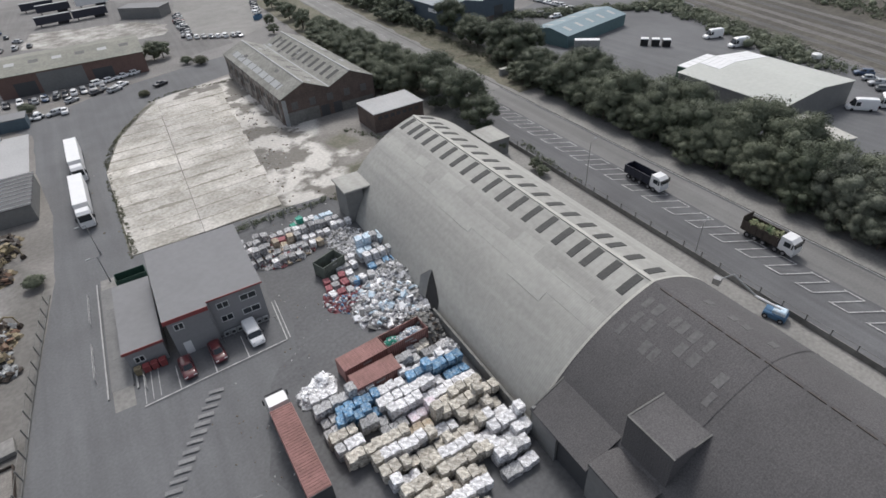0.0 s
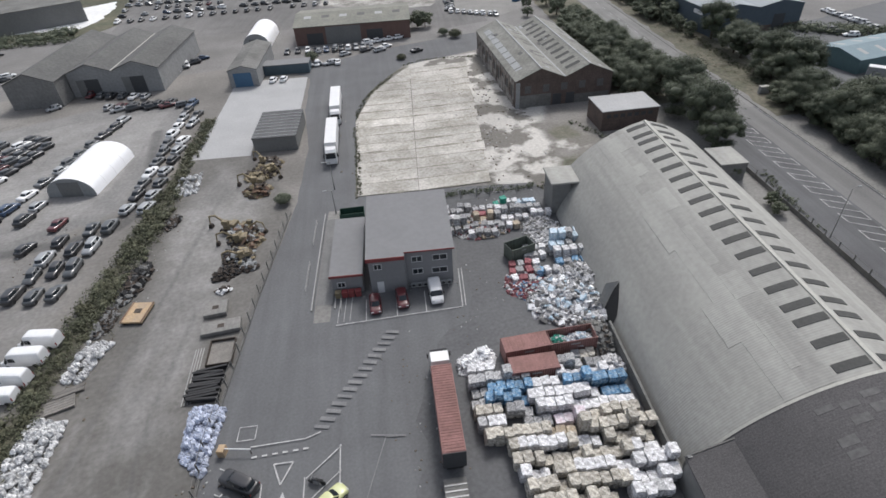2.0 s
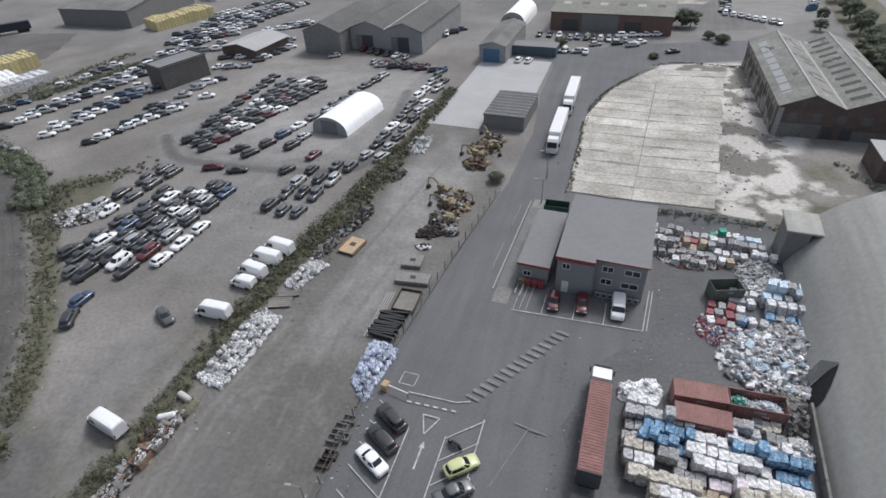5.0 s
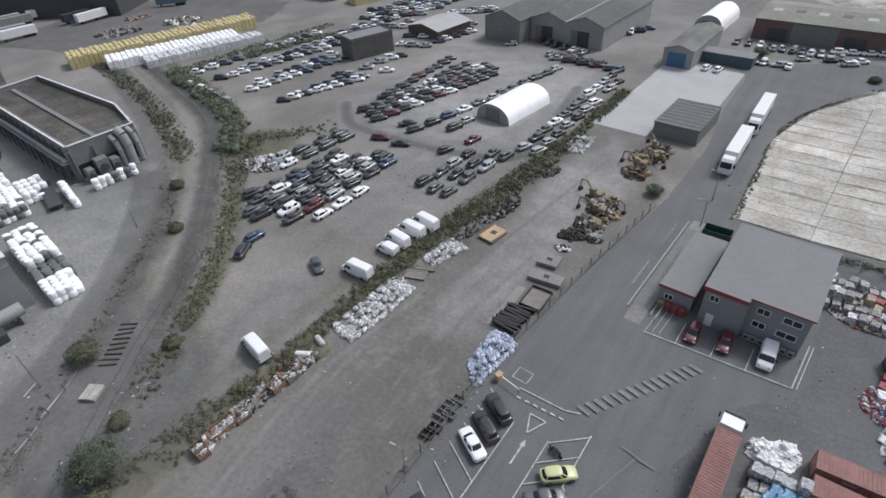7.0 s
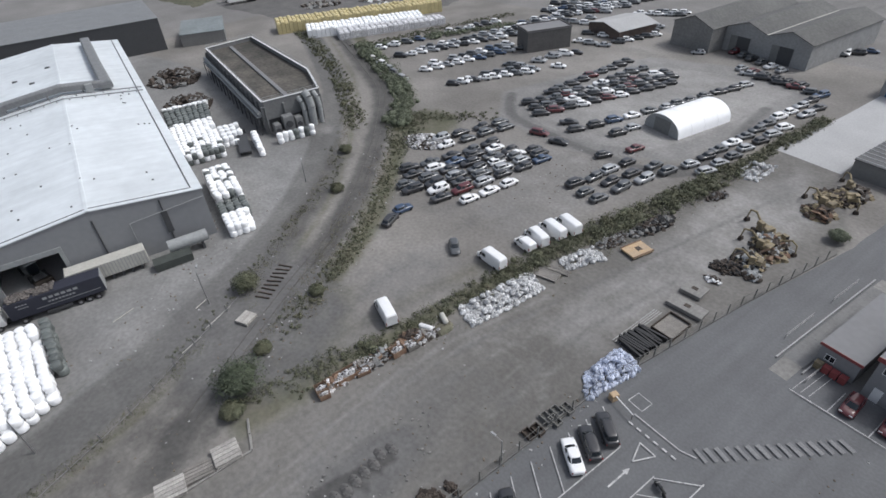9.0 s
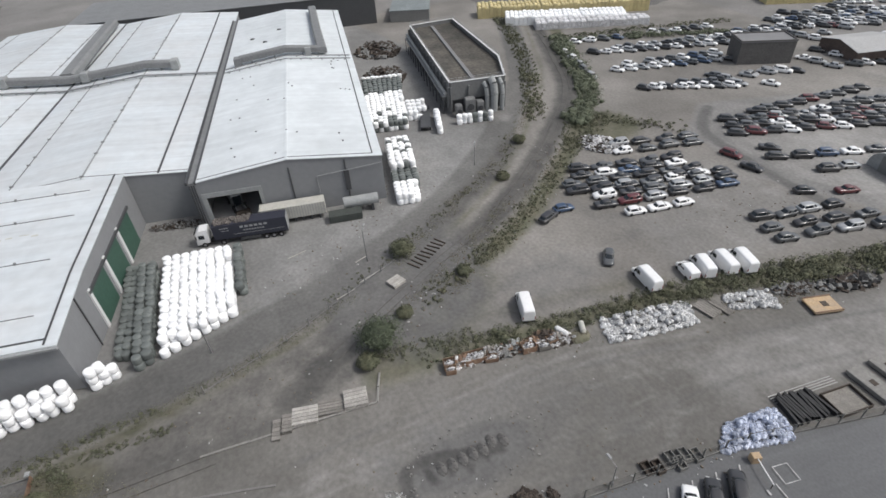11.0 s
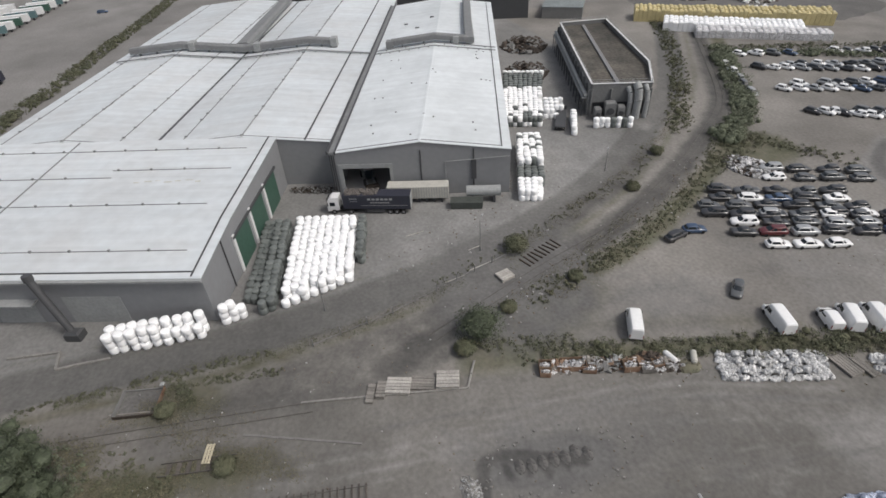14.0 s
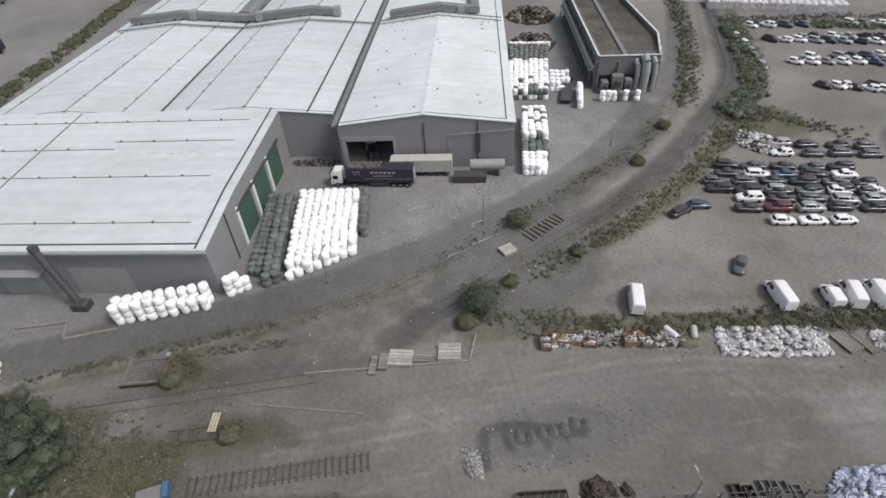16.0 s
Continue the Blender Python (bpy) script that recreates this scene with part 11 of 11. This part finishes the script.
for i, (x, y, a, mt) in enumerate(((-276, 126, 78, M_GUTTER), (-270, 127, 78, M_FOOTWAY), (-272, 141, 78, M_WHITE), (-250, 116, 74, M_WHITE), (-256, 116, 74, M_GUTTER), (-248, 141, 86, M_NAVY), (-242, 143, 86, M_WHITE), (-273, 157, 90, M_YELLOW), (-232, 175, 40, M_TEAL), (-210, 196, 40, M_NAVY))):
    t = root("box_trailer", pose(x, y, 0, 0, 0, a), "parked box trailer in the far yard", "trailer", "far trailers")
    part("box", Shape().chunk(0, -1.25, 1.1, 13, 1.25, 4.0, .06), mt, t)
    part("running_gear", Shape().box(8, -1.1, .1, 12, 1.1, 1.1), M_BLACK, t)
    part("landing_leg", Shape().box(1.5, -.9, 0, 1.8, .9, 1.1), M_BLACK, t)
sheet("junk_yard", [(-252, 112), (-214, 116), (-196, 110), (-166, 170), (-176, 200), (-230, 196), (-262, 170)], 0, M_CINDER, "dark muddy junk yard in the distance", 1.5)
heap("scrap_heap", pose(-213, 140, 0, 0, 0, 60), 8, 5, 1.4, 160, [M_WOOD, M_IRON, M_GREYWALL], "broken timber and scrap in the far yard", (.4, 1.2))
heap("scrap_heap", pose(-200, 160, 0, 0, 0, 60), 7, 4, 1.4, 140, [M_WOOD, M_WHITE, M_IRON], "mixed scrap in the far yard", (.4, 1.2))
heap("scrap_heap", pose(-188, 152, 0, 0, 0, 60), 7, 2, 1.0, 110, [M_WHITE, M_WOOD], "pale sheet scrap behind the yellow blocks", (.4, 1.2))
heap("scrap_heap", pose(-224, 158, 0, 0, 0, 60), 5, 3, 1.0, 90, [M_WOOD, M_RUSTO], "rusty scrap in the far yard", (.4, 1.2))
sheet("west_field", [(-260, 104), (-330, 96), (-600, 150), (-600, 700), (-250, 420), (-262, 200), (-285, 170)], 0, M_FIELD, "dull green rough field in the distance", 2)
sheet("north_field", [(-250, 300), (-120, 262), (-70, 252), (-40, 300), (-60, 700), (-400, 700)], 0, M_FIELD, "dull green rough field in the distance", 2)
# pond far off: the sky's reflection is painted on as matt white
sheet("chalk_ground", [(-105, 274), (-108, 303), (-100, 302), (-89, 306), (-79, 314), (-68, 319), (-66, 307), (-69, 277), (-75, 267), (-90, 271)], 0, mat("white_chalk", (0.8, 0.8, 0.8), 0.9, 0, 0.08, 0.05, 0.5, 0.2, tint=(0.7, 0.7, 0.69)), "distant pond with the sky's reflection painted white", 2)
hedge("hedge", [(-100, 258), (-93, 259), (-85, 258), (-78, 263)], 9, 5.5, 14, .5, M_LEAF, "tall dark hedge before the white pond", "hedge", 2.4)
sheet("depot_verge", [(36, 238), (62, 228), (68, 238), (66, 262), (40, 262)], 0, M_VERGE, "overgrown broken ground behind the depot", 1)
flat_block("far_shed", pose(-300, 130, 0, 0, 0, 25), 70, 40, 9, M_CLAD_DARK, M_OLDROOF, "large dark shed in the distance")
flat_block("far_shed", pose(-130, 262, 0, 0, 0, 20), 60, 30, 8, M_GREYWALL, M_OLDROOF, "large grey shed in the distance")
flat_block("far_shed", pose(63, 273, 0, 0, 0, -48), 18, 9, 4, M_GREYWALL, M_OFFROOF, "low grey shed in the distance")
sheet("far_yard", [(-60, 240), (44, 214), (60, 196), (78, 198), (82, 245), (70, 330), (-60, 360)], 0, M_TRACK, "worn grey yard in the distance", .4)
sheet("broken_floor", [(22, 256), (38, 242), (52, 233), (66, 231), (72, 246), (64, 264), (48, 270), (30, 281)], 0, M_SLAB2, "broken pale concrete floor behind the depot", 1.5)
for k in range(6):
    car_row((-60, 270 + k * 11), (26 - k * 2, 258 + k * 11), 19, -15 + 60 * (k % 2), DARK_MIX, "in the distant yard", "cars far off", True, .15)
for x, y, mt in ((34.5, 288.5, M_NAVY), (48.5, 287.6, M_NAVY), (40, 314, M_NAVY), (56, 313, M_WHITE), (36, 326, M_NAVY), (10, 300, M_TEAL)):
    t = root("box_trailer", pose(x, y, 0, 0, 0, -4), "long box trailer in the distant yard", "trailer", "far trailers")
    part("box", Shape().chunk(0, -1.25, 1.1, 13.4, 1.25, 4.0, .06), mt, t)
    part("roof_sheet", Shape().box(.1, -1.1, 4.0, 13.3, 1.1, 4.04), M_GUTTER, t)
    part("running_gear", Shape().box(8, -1.1, .1, 12, 1.1, 1.1), M_BLACK, t)
    part("landing_leg", Shape().box(1.5, -.9, 0, 1.8, .9, 1.1), M_BLACK, t)
sheet("hire_yard", [(79, 257), (69, 214), (84, 202.5), (97, 210), (116, 255), (92, 291)], 0, M_FOOTWAY, "pale concrete hire yard beside the road", .4)
car_row((70, 219), (80, 256), 12, 70, MIXED, "along the hire yard's fence", "cars far off", True, .1)
car_row((69.6, 217), (83.5, 203.8), 8, -10, ["white", "white", "silver"], "along the hire yard's fence", "cars far off", True)
car_row((104, 230), (112, 250), 6, -60, MIXED, "in the hire yard", "cars far off", True)
skip(pose(99.7, 221, 0, 0, 0, 30), 3.5, 2, 1.6, M_BLUE, "blue waste skip in the hire yard")
car_row((185.4, 150.5), (180.4, 126.3), 9, 10, ["white", "white", "silver", "white"], "in a row on the trading estate", "cars far off", True)
car_row((167.9, 133.1), (169.3, 126.7), 3, 60, MIXED, "on the trading estate", "cars far off", True)
car_row((166, 112), (182, 108), 6, 10, MIXED, "on the trading estate", "cars far off", True)
car_row((150, 14), (170, 30), 8, 30, MIXED, "on the trading estate", "cars far off", True)
car_row((140, 12), (152, 4), 5, 30, MIXED, "on the trading estate", "cars far off", True)
sheet("railway_land", [(166, -20), (330, -60), (400, 160), (250, 150), (200, 78), (176, 30)], 0, mat("railway_cinder", (0.07, 0.064, 0.055), 0.97, 0, 0.35, 0.08, 0.6, 0.6, tint=(0.105, 0.096, 0.078), huge=0.25), "dark railway land in the distance", 1)
for k in range(6):
    sheet("ballast", [(176 + k * 7 + w + .5 * (t - 30), t) for w, ts in ((-1.6, range(-20, 131, 30)), (1.6, range(130, -21, -30))) for t in ts], 0, (M_ASH, M_CINDER, M_ASH)[k % 3], "stone ballast of the main line", .4)
    track([Vector((176 + k * 7 + .5 * (t - 30), t, 0)) for t in range(-20, 131, 10)], "main_line", "distant railway line", False)
tp = sheet("trailer_park", [(-128, -92), (-240, -72), (-330, -60), (-330, -220), (-128, -220)], 0, M_GROUND, "pale concrete trailer park beyond the hedge", .5)
for i, (x, y, mt, n) in enumerate([(-262 - i * 6.2, -137 + i * .6, (M_TEAL, M_WHITE, M_GREEN, M_WHITE)[i % 4], 12) for i in range(10)] + [(-280 - i * 6.2, -153 + i * .6, M_WHITE, 12) for i in range(5)] + [(-196, -111, M_NAVY, 10)]):
    t = root("box_trailer", pose(x, y, 0, 0, 0, -80 if mt is not M_NAVY else -95), "parked box trailer in the far park", "trailer", "far trailers")
    part("box", Shape().chunk(0, -1.25, 1.1, n, 1.25, 4.0, .06), mt, t)
    part("roof_sheet", Shape().box(.1, -1.1, 4.0, n - .1, 1.1, 4.04), M_WHITE, t)
    part("running_gear", Shape().box(n - 4, -1.1, .1, n - 1, 1.1, 1.1), M_BLACK, t)
    part("landing_leg", Shape().box(1.5, -.9, 0, 1.8, .9, 1.1), M_BLACK, t)
car("estate", "blue", pose(-287.6, -107.4, 0, 0, 0, 10), "alone in the far trailer park", "cars far off")
crowd = root("distant_cars", pose(0, 0, 0), "crowd of parked cars in the far lots", "cars", "", "stuff")
for nm in sorted(FAR):
    part("joined_cars", FAR[nm][1], FAR[nm][0], crowd, "", nm not in (M_BLACK.name, M_GLASS.name))

# ---- litter and stones lying about ----
rg2 = random.Random(77)
LITTER = {"pale": (mat("pale_litter", (0.42, 0.42, 0.41), .8, 0, .3, 3, 8, .2), Shape()), "brown": (mat("brown_litter", (0.17, 0.14, 0.11), .9, 0, .3, 3, 8, .2), Shape())}


def litter(line, width, n, size=(.06, .2)):
    L = smooth_line(line, 1.0)
    for _ in range(n):
        p = rg2.choice(L)
        x, y, q = p.x + rg2.gauss(0, width * .5), p.y + rg2.gauss(0, width * .5), rg2.uniform(*size)
        sh = LITTER[rg2.choice(("pale", "brown", "brown"))][1]
        sh.box(-q, -q * rg2.uniform(.3, .9), -.02, q, q * .5, q * .5, pose(x, y, .01, rg2.uniform(-10, 10), rg2.uniform(-10, 10), rg2.uniform(0, 360)), .8)
litter([(-46, -44), (-44, -32), (-46, -18), (-50, -6), (-53, 8)], 9, 120, (.05, .15))
litter([(-36, -38), (-36, -26), (-34, -10)], 7, 90, (.05, .15))
litter([(-56, 14), (-60, 26), (-68, 40), (-77, 54), (-88, 68)], 5, 260)
litter([(-44, 18), (-41, 36), (-37, 56), (-33, 72), (-28, 92)], 3.5, 240)
litter([(-27, -20), (-24, 0), (-21, 20), (-18, 40)], 3, 150)
litter([(-31, 2), (-30, 16), (-28, 32)], 8, 60, (.05, .14))
litter([(8, 20), (6, 36), (8, 48), (18, 52), (26, 58)], 4, 90, (.05, .14))
litter([(20, 62), (14, 72), (24, 78), (36, 78)], 4, 170)
litter([(36, 90), (44, 110), (50, 130), (56, 150)], 9, 260, (.08, .3))
litter([(12, 94), (18, 120), (30, 150)], 6, 110, (.08, .24))
litter([(-60, 70), (-50, 84), (-44, 100)], 8, 120)
litter([(-70, 0), (-80, 20), (-95, 40)], 7, 120)
for nm in sorted(LITTER):
    tagged(part("litter", LITTER[nm][1], LITTER[nm][0]), nm + " stones and scraps scattered over the ground", "litter", "", "stuff")
